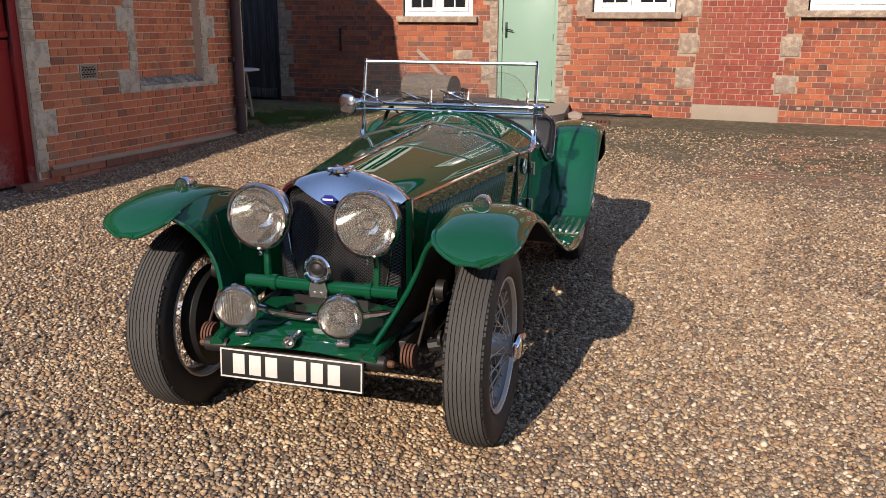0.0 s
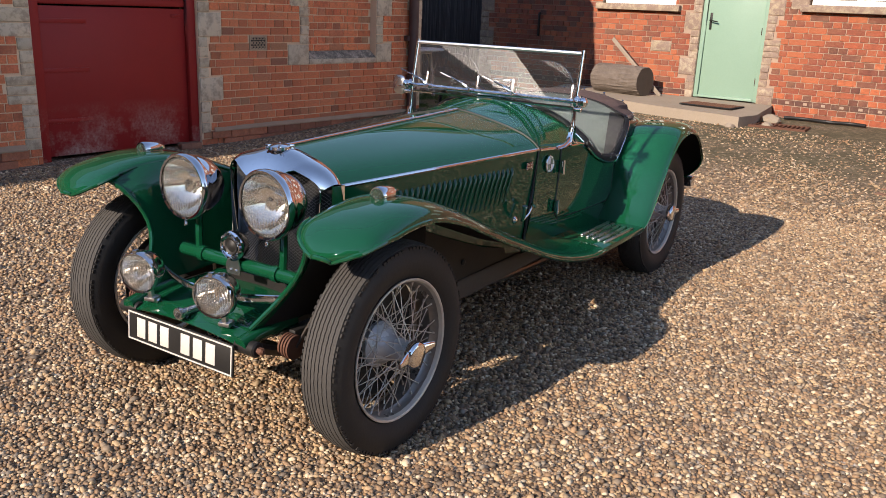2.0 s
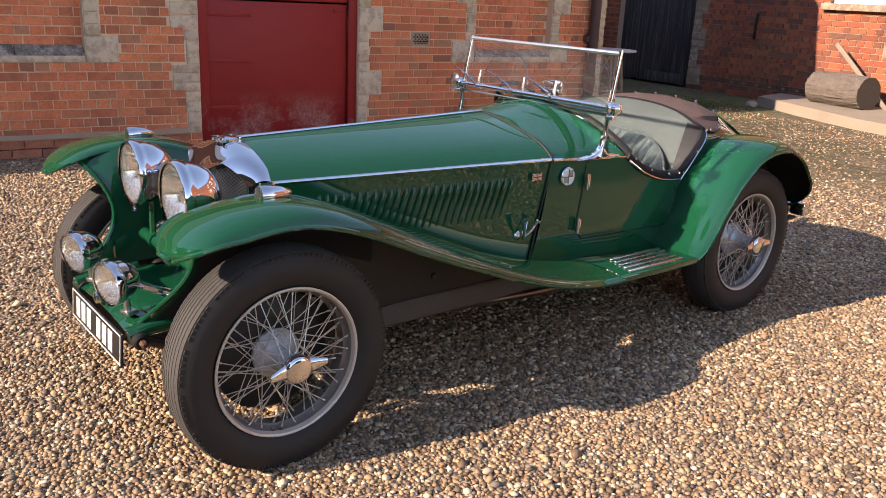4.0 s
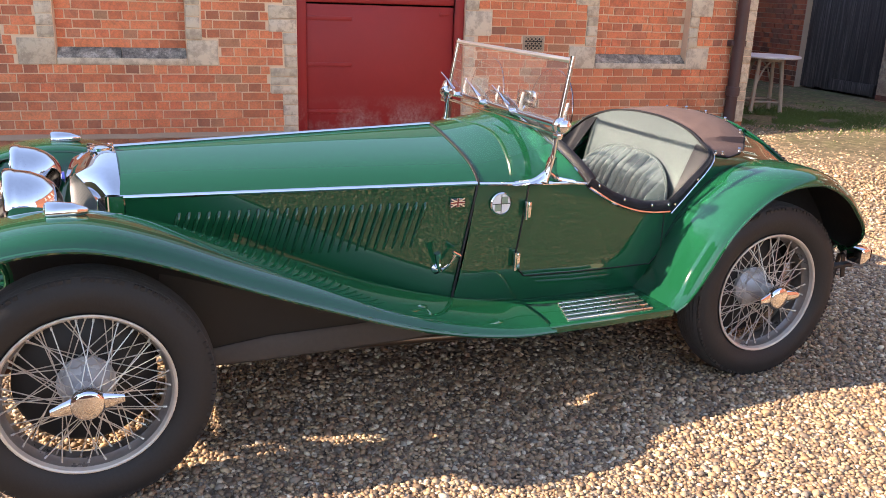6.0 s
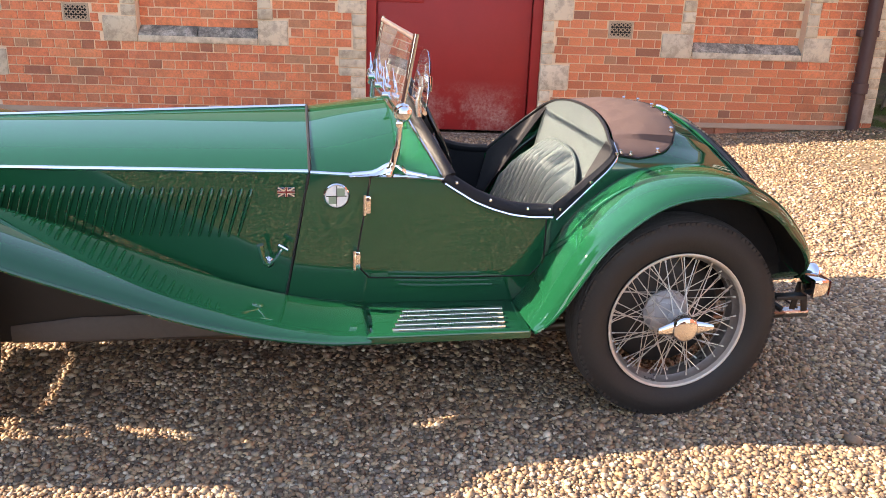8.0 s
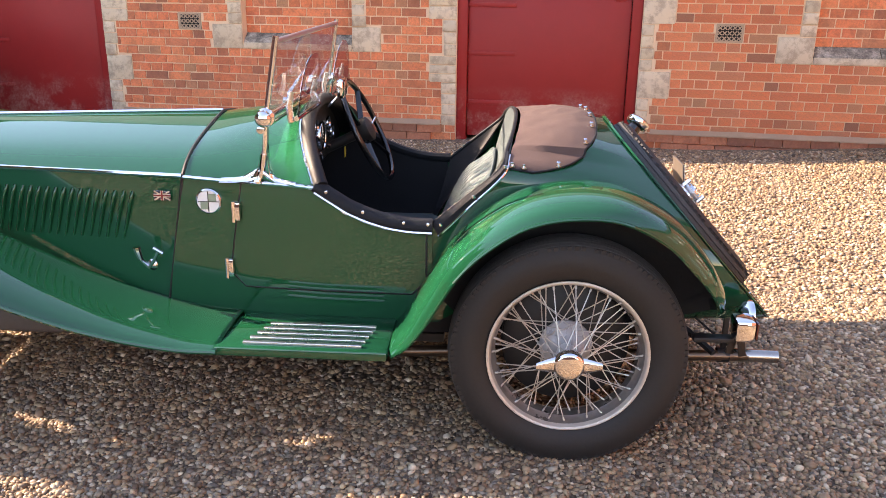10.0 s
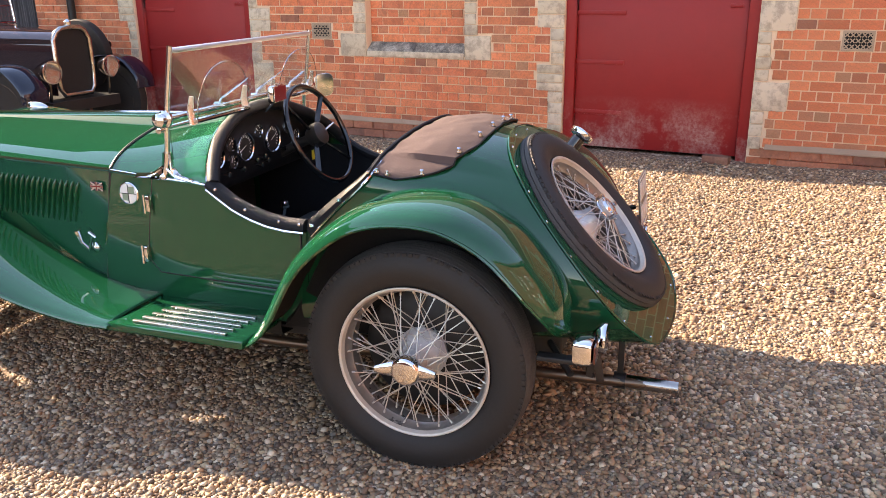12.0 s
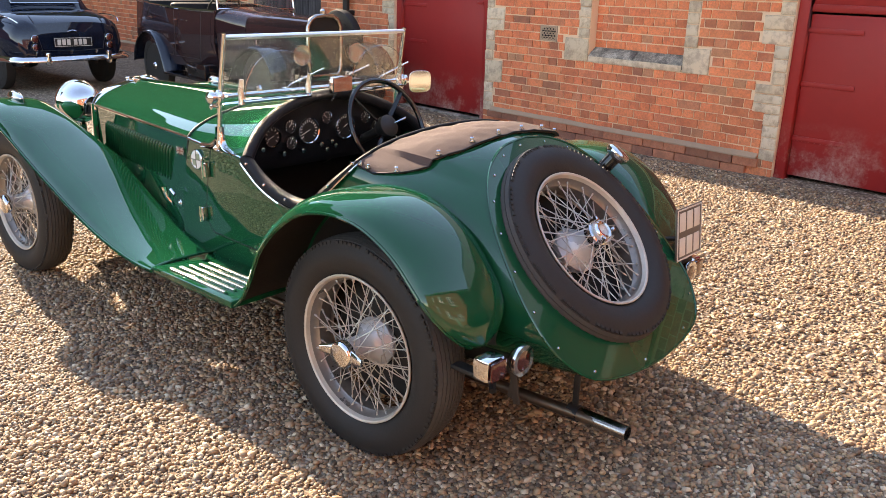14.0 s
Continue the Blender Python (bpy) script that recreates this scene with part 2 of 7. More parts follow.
# coach house brick lightened in colour to make up for the wall's shade
BRICK_LIGHTENED = brick_material("coach_brick_lightened_for_shade", [
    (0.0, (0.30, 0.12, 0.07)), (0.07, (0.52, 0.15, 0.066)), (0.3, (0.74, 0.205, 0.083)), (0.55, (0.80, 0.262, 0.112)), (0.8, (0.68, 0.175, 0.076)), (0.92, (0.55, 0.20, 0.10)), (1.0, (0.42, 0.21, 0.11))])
PAVER = brick_material("earth_stained_paving_brick", [(0.0, (0.16, 0.085, 0.055)), (0.6, (0.22, 0.12, 0.075)), (1.0, (0.29, 0.135, 0.085))])
BRICK_DARK = brick_material("dark_red_infill_brick", [(0.0, (0.22, 0.045, 0.03)), (0.5, (0.29, 0.06, 0.038)), (1.0, (0.25, 0.055, 0.04))])
BRICK_PLINTH = brick_material("earth_stained_plinth_brick", [(0.0, (0.24, 0.10, 0.065)), (0.5, (0.4, 0.15, 0.085)), (1.0, (0.52, 0.19, 0.10))])
BRICK_BAND = brick_material("dark_band_brick", [(0.0, (0.07, 0.036, 0.03)), (1.0, (0.13, 0.058, 0.043))])
# mortar split likewise: darker on the sunlit wall, lighter on the shaded one
COTTAGE_MORTAR = surface("grey_brown_mortar", (0.27, 0.19, 0.14), (0.42, 0.31, 0.235), 0.95, scale=3, grain=90, relief=0.5)
MORTAR = surface("lime_mortar", (0.60, 0.43, 0.28), (0.84, 0.64, 0.44), 0.95, scale=3, grain=90, relief=0.5)
def limestone(name, soot=0.0, pale=1.0):
    """Buff stone, each block of its own shade, with soot and lichen blotches."""
    m, nt, b = nodes_of(name)
    big, mid, fine = noise_node(nt, 2.5, 5.0, 0.6), noise_node(nt, 13.0, 6.0, 0.7), noise_node(nt, 70.0, 4.0, 0.7)
    col = ramp(nt, island_random(nt), [(p, tuple(v * pale for v in c)) for p, c in ((0.0, (0.50, 0.41, 0.285)), (0.35, (0.62, 0.505, 0.35)), (0.7, (0.68, 0.565, 0.41)), (1.0, (0.54, 0.46, 0.34)))])
    col = mix(nt, ramp(nt, mid.outputs[0], [(0.34 + soot, (0.6 + soot, 0.6 + soot, 0.6 + soot)), (0.5 + soot, (0.0, 0.0, 0.0))]), col, (0.3 - soot, 0.235 - soot, 0.16 - 0.5 * soot))
    col = mix(nt, ramp(nt, big.outputs[0], [(0.54, (0.0, 0.0, 0.0)), (0.72, (0.6, 0.6, 0.6))]), col, (0.27, 0.22, 0.15))
    col = mix(nt, ramp(nt, fine.outputs[0], [(0.58, (0.0, 0.0, 0.0)), (0.72, (0.5, 0.5, 0.5))]), col, (0.7 * pale, 0.6 * pale, 0.47 * pale))
    nt.links.new(col, b.inputs["Base Color"])
    b.inputs["Roughness"].default_value = 0.92
    bump(nt, b, mid.outputs[0], 0.7, 0.008)
    return m


STONE = limestone("buff_limestone", 0.05, 0.92)
STAINED_STONE = limestone("stained_cottage_stone", 0.12, 0.62)


def lichened_stone():
    m, nt, b = nodes_of("blackened_sill_stone")
    n = noise_node(nt, 9.0, 8.0, 0.78)
    fine = noise_node(nt, 60.0, 4.0, 0.7)
    c = ramp(nt, n.outputs[0], [(0.30, (0.03, 0.028, 0.025)), (0.43, (0.12, 0.108, 0.09)), (0.52, (0.24, 0.215, 0.175)), (0.62, (0.48, 0.43, 0.36))])
    nt.links.new(mix(nt, 0.6, c, ramp(nt, fine.outputs[0], [(0.3, (0.35, 0.35, 0.35)), (0.65, (1.25, 1.2, 1.1))]), "MULTIPLY"), b.inputs["Base Color"])
    b.inputs["Roughness"].default_value = 0.95
    bump(nt, b, n.outputs[0], 0.6, 0.01)
    return m


SLATE = lichened_stone()
CONCRETE = surface("worn_concrete", (0.21, 0.17, 0.125), (0.37, 0.31, 0.24), 0.92, scale=2.5, grain=60, relief=0.5, depth=0.006)
CEMENT = surface("buff_cement_fillet", (0.22, 0.15, 0.10), (0.46, 0.32, 0.21), 0.95, scale=4, grain=80, relief=0.6)
RED_PAINT = weathered_paint("faded_red_door_paint", (0.31, 0.022, 0.02), (0.23, 0.018, 0.017), (0.5, 0.33, 0.28), 0.02, 0.5, 0.42)
SAGE = surface("sage_green_door_paint", (0.205, 0.33, 0.255), (0.25, 0.38, 0.3), 0.4, scale=2)
WINDOW_WHITE = surface("white_window_paint", (0.72, 0.72, 0.7), (0.82, 0.82, 0.8), 0.4)


def streaked_boards():
    m, nt, b = nodes_of("tarred_weathered_boards")
    tc = nt.nodes.new("ShaderNodeTexCoord")
    mp = nt.nodes.new("ShaderNodeMapping")
    mp.inputs["Scale"].default_value = (34, 34, 1.1)
    nt.links.new(tc.outputs["Object"], mp.inputs[0])
    streak = noise_node(nt, 1.0, 6.0, 0.7)
    nt.links.new(mp.outputs[0], streak.inputs["Vector"])
    c = ramp(nt, streak.outputs[0], [(0.3, (0.014, 0.012, 0.013)), (0.5, (0.045, 0.04, 0.041)), (0.62, (0.11, 0.1, 0.1)), (0.75, (0.22, 0.205, 0.2))])
    info = nt.nodes.new("ShaderNodeObjectInfo")
    tone = nt.nodes.new("ShaderNodeMapRange")
    tone.inputs["To Min"].default_value, tone.inputs["To Max"].default_value = 0.45, 0.0
    nt.links.new(info.outputs["Random"], tone.inputs["Value"])
    nt.links.new(mix(nt, tone.outputs[0], c, (0.018, 0.016, 0.017)), b.inputs["Base Color"])
    b.inputs["Roughness"].default_value = 0.85
    bump(nt, b, streak.outputs[0], 0.5, 0.004)
    return m


WOOD_DARK = streaked_boards()
WOOD_GREY = surface("silvered_timber", (0.2, 0.16, 0.12), (0.36, 0.3, 0.24), 0.85, scale=8, grain=40, relief=0.5)
BARK = surface("grey_brown_bark", (0.055, 0.045, 0.038), (0.25, 0.205, 0.17), 0.95, scale=14, grain=50, relief=1.0, depth=0.02)
LOG_END = surface("sawn_log_end", (0.06, 0.045, 0.035), (0.14, 0.1, 0.075), 0.9, scale=12)
PIPE_BROWN = surface("brown_painted_cast_iron", (0.055, 0.028, 0.026), (0.10, 0.055, 0.05), 0.5, relief=0.1)
TABLE_TOP = surface("pale_zinc_table_top", (0.5, 0.5, 0.52), (0.62, 0.62, 0.64), 0.5)
DARK_PANE = surface("dark_window_glass", (0.01, 0.012, 0.014), (0.02, 0.022, 0.025), 0.03, coat=1.0)
# near-black colour painted for the shade inside openings and hollows
HOLLOW_SHADE = surface("hollow_shade_black", (0.004, 0.004, 0.004), (0.008, 0.008, 0.008), 0.9)
ROOF = surface("grey_roof_slates", (0.15, 0.15, 0.16), (0.27, 0.27, 0.275), 0.6, scale=5, relief=0.3)
GRAVEL = gravel_material("pea_gravel")
GROUND = ground_material()

GRASS = surface("short_grass", (0.035, 0.065, 0.012), (0.085, 0.13, 0.03), 0.8, scale=3, grain=40)


def upper_brick():
    m, nt, b = nodes_of("upper_brickwork")
    tc = nt.nodes.new("ShaderNodeTexCoord")
    mp = nt.nodes.new("ShaderNodeMapping")
    mp.inputs["Rotation"].default_value = (radians(90), 0, 0)
    nt.links.new(tc.outputs["Object"], mp.inputs[0])
    n = noise_node(nt, 8.0)
    nt.links.new(mix(nt, n.outputs[0], (0.17, 0.062, 0.038), (0.25, 0.09, 0.054)), b.inputs["Base Color"])
    b.inputs["Roughness"].default_value = 0.9
    return m


UPPER = upper_brick()

# ---- geometry helpers: (vertices, faces) ----
def join(*gs):
    v, f = [], []
    for gv, gf in gs:
        n = len(v)
        v.extend(gv)
        f.extend([tuple(i + n for i in face) for face in gf])
    return v, f


def moved(g, m):
    return [tuple(m @ Vector(p)) for p in g[0]], g[1]


def mirrored(g):
    return [(x, -y, z) for x, y, z in g[0]], [tuple(reversed(f)) for f in g[1]]


def both(g):
    return join(g, mirrored(g))


def grid(rows, wrap=False):
    w = len(rows[0])
    v = [tuple(p) for r in rows for p in r]
    f = []
    for i in range(len(rows) - 1):
        for j in range(w if wrap else w - 1):
            k = (j + 1) % w
            f.append((i * w + j, i * w + k, (i + 1) * w + k, (i + 1) * w + j))
    return v, f


def box(x0, x1, y0, y1, z0, z1, bev=0.0):
    if bev <= 0:
        v = [(x, y, z) for x in (x0, x1) for y in (y0, y1) for z in (z0, z1)]
        return v, [(0, 1, 3, 2), (4, 6, 7, 5), (0, 4, 5, 1), (2, 3, 7, 6), (0, 2, 6, 4), (1, 5, 7, 3)]
    bm = bmesh.new()
    bmesh.ops.create_cube(bm, size=1.0, matrix=Matrix.Translation(((x0 + x1) / 2, (y0 + y1) / 2, (z0 + z1) / 2)) @ Matrix.Diagonal((abs(x1 - x0), abs(y1 - y0), abs(z1 - z0), 1)))
    bmesh.ops.bevel(bm, geom=bm.edges[:], offset=bev, segments=2, affect="EDGES", profile=0.5)
    bm.verts.ensure_lookup_table()
    g = [tuple(p.co) for p in bm.verts], [tuple(q.index for q in f.verts) for f in bm.faces]
    bm.free()
    return g


def catmull(pts, n):
    """n points evenly spaced in parameter along a smooth curve through pts."""
    p = [Vector(q) for q in pts]
    p = [2 * p[0] - p[1], *p, 2 * p[-1] - p[-2]]
    out = []
    for i in range(n):
        t = i / (n - 1) * (len(pts) - 1)
        k = min(int(t), len(pts) - 2)
        t -= k
        a, b, c, d = p[k:k + 4]
        out.append(0.5 * (2 * b + (c - a) * t + (2 * a - 5 * b + 4 * c - d) * t * t + (3 * b - a - 3 * c + d) * t ** 3))
    return out


def tube(pts, r, n=8, closed=False, caps=True, flat=1.0):
    """A round bar along pts; r may be a list."""
    p = [Vector(q) for q in pts]
    rows, up = [], None
    for i, c in enumerate(p):
        a = p[(i - 1) % len(p)] if closed or i else c
        b = p[(i + 1) % len(p)] if closed or i < len(p) - 1 else c
        d = (b - a).normalized()
        if up is None:
            up = d.orthogonal().normalized()
        up = (up - d * up.dot(d)).normalized()
        s = d.cross(up)
        rr = r[i] if isinstance(r, (list, tuple)) else r
        rows.append([c + (up * math.cos(a2) + s * math.sin(a2) * flat) * rr for a2 in (math.tau * k / n for k in range(n))])
    if closed:
        rows.append(rows[0])
    v, f = grid(rows, True)
    if caps and not closed:
        f = f + [tuple(range(n - 1, -1, -1)), tuple(len(v) - n + k for k in range(n))]
    return v, f


def lathe(profile, n=32, axis="x", at=(0, 0, 0)):
    """profile: (distance along the axis, radius)."""
    rows = []
    for a, r in profile:
        ring = []
        for k in range(n):
            c, s = r * math.cos(math.tau * k / n), r * math.sin(math.tau * k / n)
            p = {"x": (a, c, s), "y": (c, a, s), "z": (c, s, a)}[axis]
            ring.append((p[0] + at[0], p[1] + at[1], p[2] + at[2]))
        rows.append(ring)
    v, f = grid(rows, True)
    if profile[0][1] > 1e-5:
        f.append(tuple(range(n - 1, -1, -1)))
    if profile[-1][1] > 1e-5:
        f.append(tuple(len(v) - n + k for k in range(n)))
    return v, f


def open_lathe(profile, n=32, axis="x", at=(0, 0, 0)):
    v, f = lathe(profile, n, axis, at)
    return v, [q for q in f if len(q) == 4]


def make_mesh(name, g, material, sharp=38, weld=True):
    me = bpy.data.meshes.new(name)
    me.from_pydata([tuple(p) for p in g[0]], [], g[1])
    bm = bmesh.new()
    bm.from_mesh(me)
    if weld:
        bmesh.ops.remove_doubles(bm, verts=bm.verts[:], dist=0.00005)
    bmesh.ops.recalc_face_normals(bm, faces=bm.faces[:])
    bm.to_mesh(me)
    bm.free()
    me.shade_smooth()
    me.set_sharp_from_angle(angle=radians(sharp))
    me.materials.append(material)
    return me


def part(name, g, material, parent=None, label="", solid=0.0, sharp=38, at=None, crisp=True):
    ob = new(name, make_mesh(name, g, material, sharp))
    if parent is not None:
        ob.parent = parent
    if at is not None:
        ob.matrix_basis = at
    if label:
        tagged(ob, label)
    if solid:
        md = ob.modifiers.new("thickness", "SOLIDIFY")
        md.thickness, md.offset = solid, -1.0
        if crisp:
            ob.modifiers.new("crisp_edges", "EDGE_SPLIT").split_angle = radians(sharp)
    return ob


def shared(name, mesh, parent, m):
    ob = new(name, mesh)
    ob.parent = parent
    ob.matrix_basis = m
    return ob


def thing(name, label, category, m=None, group="", kind=""):
    ob = new(name)
    ob.empty_display_size = 0.2
    if m is not None:
        ob.matrix_basis = m
    return tagged(ob, label, category, group, kind)


def lerp(a, b, t):
    return a + (b - a) * t


def table_value(x, pts):
    """Linear interpolation in a table of (x, value), x rising."""
    if x <= pts[0][0]:
        return pts[0][1]
    for (a, va), (b, vb) in zip(pts, pts[1:]):
        if x <= b:
            return lerp(va, vb, (x - a) / (b - a))
    return pts[-1][1]

# ---- the yard: ground, brick range (wall at x = -6.35), cottage front (wall at y = 12.45) ----
WALL_X, WALL_Y = -6.35, 12.45
CORNER_Y = 8.935
COURSE = 0.079


def ground_z(x, y):
    t = min(1.0, max(0.0, (y - 5.6) / 4.2))
    d = min(1.0, max(0.0, (4.9 - y) / 2.6))
    z = 0.19 * t * t * (3 - 2 * t) - 0.026 * d * d * (3 - 2 * d)
    return z + 0.012 * noise.noise((x * 0.7, y * 0.7, 0.0)) * min(1.0, abs(y - 4) / 3) * (0.3 if y < 8 else 1.0)


def build_ground():
    xs = [-400, -60, -20] + [-12 + 0.25 * i for i in range(105)] + [20, 60, 400]
    ys = [-400, -60, -22] + [-13 + 0.25 * i for i in range(108)] + [22, 60, 400]
    rows = [[(x, y, ground_z(x, y)) for y in ys] for x in xs]
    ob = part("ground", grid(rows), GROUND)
    tagged(ob, "gravel yard with moss and bare earth near the cottage", "ground", kind="structure")


build_ground()


def wall_cells(s0, s1, z0, z1, openings):
    """Rectangles of a wall face that stay solid round its openings (s0, s1, z0, z1)."""
    ss = sorted({s0, s1, *[v for o in openings for v in o[:2]]})
    zs = sorted({z0, z1, *[v for o in openings for v in o[2:4]]})
    out = []
    for a, b in zip(ss, ss[1:]):
        for c, d in zip(zs, zs[1:]):
            m, n = (a + b) / 2, (c + d) / 2
            if not any(o[0] < m < o[1] and o[2] < n < o[3] for o in openings):
                out.append((a, b, c, d))
    return out


DOORS_A = [(4.03, 5.64), (-1.03, 0.58)]
WINDOWS_A = [(2.0, 3.06), (7.06, 8.12)]
OPEN_A = [(a, b, -0.3, 2.35) for a, b in DOORS_A] + [(a, b, 0.79, 2.2) for a, b in WINDOWS_A] + [(-4.6, -2.62, -0.3, 2.4), (-7.6, -5.8, -0.3, 2.4)]
OPEN_B = [(-4.17, -3.24, 0.33, 2.36), (-5.77, -4.58, 1.6, 2.95), (-2.73, -1.54, 1.66, 2.95), (0.17, 1.36, 1.68, 2.95), (-9.8, -8.1, 0.0, 2.4)]

g = join(*[box(WALL_X - 0.35, WALL_X, a, b, c, d) for a, b, c, d in wall_cells(-12.0, CORNER_Y, -0.3, 2.6, OPEN_A)])
wall_a = tagged(part("wall_west", g, MORTAR), "long red brick coach house wall with stone dressings", "wall", kind="structure")
tagged(part("wall_west_upper", box(WALL_X - 0.35, WALL_X, -12.0, CORNER_Y, 2.6, 3.35), UPPER), "upper brickwork of the coach house", "wall", kind="structure")
part("backing", join(*[box(WALL_X - 0.4, WALL_X - 0.3, a - 0.1, b + 0.1, c, d + 0.1) for a, b, c, d in OPEN_A]), HOLLOW_SHADE, wall_a)
g = join(*[box(a, b, WALL_Y, WALL_Y + 0.35, c, d) for a, b, c, d in wall_cells(-13.0, 7.5, -0.3, 3.2, OPEN_B)])
wall_b = tagged(part("wall_north", g, COTTAGE_MORTAR), "red brick cottage front in bright sun", "wall", kind="structure")
OPEN_UP = [(-5.77, -4.58, 4.1, 5.45), (-2.73, -1.54, 4.1, 5.45), (0.17, 1.36, 4.1, 5.45)]
g = join(*[box(a, b, WALL_Y, WALL_Y + 0.35, c, d) for a, b, c, d in wall_cells(-13.0, 7.5, 3.2, 6.2, OPEN_UP)])
tagged(part("wall_north_upper", g, UPPER), "upper brickwork of the cottage", "wall", kind="structure")
# return wall of the range, the back of the passage, and plain walls that close the yard
gable = [(-11.5, -0.3), (WALL_X - 0.35, -0.3), (WALL_X - 0.35, 3.55), (-8.95, 5.75), (-11.5, 3.35)]
g = ([(x, y, z) for y in (CORNER_Y - 0.35, CORNER_Y) for x, z in gable], [(4, 3, 2, 1, 0), (5, 6, 7, 8, 9)] + [(i, (i + 1) % 5, 5 + (i + 1) % 5, 5 + i) for i in range(5)])
tagged(part("wall_passage", g, UPPER, sharp=30), "brick gable end of the coach house", "wall", kind="structure")
tagged(part("wall_passage_end", box(-11.6, -11.25, CORNER_Y, WALL_Y, -0.3, 2.6), UPPER), "brick wall closing the passage", "wall", kind="structure")
# unseen south wall, placed so that its shadow covers the parked saloon
tagged(part("wall_south", box(-7.0, 13.0, -12.35, -12.0, -0.3, 4.2), UPPER), "unseen plain brick wall closing the yard and shading its far end", "wall", kind="structure")
tagged(part("wall_east", box(13.0, 13.35, -12.0, WALL_Y, -0.3, 1.9), UPPER), "plain brick yard wall", "wall", kind="structure")
# added tree-shaped screen far south, seen only mirrored, blocks bright sky in the paint
rows = [[(x, -62 + 4 * math.sin(x * 0.11), z * (27 + 26 * min(1.0, max(0.0, (abs(x + 5) - 7.5) / 2.5)) + 3.5 * noise.noise((x * 0.09, 0.0, 2.0)) + 1.5 * noise.noise((x * 0.5, 0.0, 7.0)))) for z in (0.0, 0.5, 1.0)] for x in range(-90, 71, 2)]
tagged(part("backdrop", grid(rows), SKY_SCREEN), "unseen dark screen that keeps bright sky out of the reflections", "backdrop", kind="structure")
# roofs
ends = [(WALL_X + 0.16, 3.3), (-8.95, 5.95), (-11.7, 3.3)]
rg = [(x, y, z) for x, z in ends for y in (-12.2, CORNER_Y + 0.12)]
tagged(part("roof_west", (rg, [(0, 1, 3, 2), (2, 3, 5, 4)]), ROOF, solid=0.12), "slate roof of the coach house", "roof", kind="structure")
rg = [(-13.2, WALL_Y - 0.25, 6.15), (7.7, WALL_Y - 0.25, 6.15), (7.7, WALL_Y + 4, 8.6), (-13.2, WALL_Y + 4, 8.6)]
tagged(part("roof_north", (rg, [(0, 1, 2, 3)]), ROOF, solid=0.12), "slate roof of the cottage", "roof", kind="structure")


# red boarded doors in the west wall
def red_door(index, y0, y1):
    d = part("door_%d" % index, join(box(WALL_X - 0.13, WALL_X - 0.03, y0, y0 + 0.09, -0.02, 2.35, 0.006), box(WALL_X - 0.13, WALL_X - 0.03, y1 - 0.09, y1, -0.02, 2.35, 0.006),
                                   box(WALL_X - 0.13, WALL_X - 0.03, y0 + 0.09, y1 - 0.09, 2.26, 2.35, 0.006)), RED_PAINT)
    tagged(d, "faded red painted coach house door with scuffed foot", "door", kind="structure")
    part("lower_leaf", box(WALL_X - 0.12, WALL_X - 0.075, y0 + 0.095, y1 - 0.095, 0.03, 1.325, 0.004), RED_PAINT, d)
    part("upper_leaf", box(WALL_X - 0.12, WALL_X - 0.075, y0 + 0.095, y1 - 0.095, 1.34, 2.25, 0.004), RED_PAINT, d)
    part("meeting_rail", box(WALL_X - 0.078, WALL_X - 0.06, y0 + 0.095, y1 - 0.095, 1.345, 1.4, 0.004), RED_PAINT, d)
    for z in (0.34, 0.78, 1.2, 1.62):
        part("strap_hinge", box(WALL_X - 0.077, WALL_X - 0.068, y0 + 0.08, y0 + 0.52, z - 0.02, z + 0.02, 0.003), RED_PAINT, d)
    part("keyhole_plate", box(WALL_X - 0.077, WALL_X - 0.066, y1 - 0.24, y1 - 0.14, 1.245, 1.275, 0.003), RED_PAINT, d)
    part("threshold", box(WALL_X - 0.2, WALL_X - 0.01, y0 - 0.02, y1 + 0.02, -0.1, -0.006, 0.006), SLATE, d)


for i, (a, b) in enumerate(DOORS_A):
    red_door(i + 1, a, b)


def boarded_doors(name, x0, y0, y1, z1, along_y=True):
    d = thing(name, "dark weathered vertical boards of an old shed door", "door", kind="structure")
    n = max(3, round((y1 - y0) / 0.15))
    w = (y1 - y0) / n
    for i in range(n):
        a = y0 + i * w
        t = random.uniform(-0.006, 0.006)
        lo = random.uniform(0.0, 0.05)
        bx = (x0 - 0.04 + t, x0 + t, a + 0.003, a + w - 0.003) if along_y else (a + 0.003, a + w - 0.003, x0 + t, x0 + 0.04 + t)
        part("board", box(*bx, 0.02 + lo, z1 - 0.01, 0.003), WOOD_DARK, d)
    return d


boarded_doors("shed_door_1", WALL_X - 0.1, -4.6, -2.62, 2.4)
boarded_doors("shed_door_2", WALL_X - 0.1, -7.6, -5.8, 2.4)
gate = boarded_doors("shed_door_3", WALL_Y + 0.1, -9.8, -8.1, 2.4, False)
gate.location.z = 0.17
part("patch_board", box(-9.1, -8.22, WALL_Y + 0.06, WALL_Y + 0.09, 0.06, 0.22, 0.004), WOOD_DARK, gate)


# ---- stone dressings ----
def stone_block(parent, a, b, z0, z1, wall="a", proud=0.012, material=STONE):
    a, b, z0, z1 = a + 0.004, b - 0.004, z0 + 0.004, z1 - 0.004
    if wall == "a":
        g = box(WALL_X - 0.03, WALL_X + proud, a, b, z0, z1, 0.006)
    else:
        g = box(a, b, WALL_Y - proud, WALL_Y + 0.03, z0, z1, 0.006)
        material = STAINED_STONE if material is STONE else material
    return part("stone", g, material, parent)


STONES_A, STONES_B = [], []


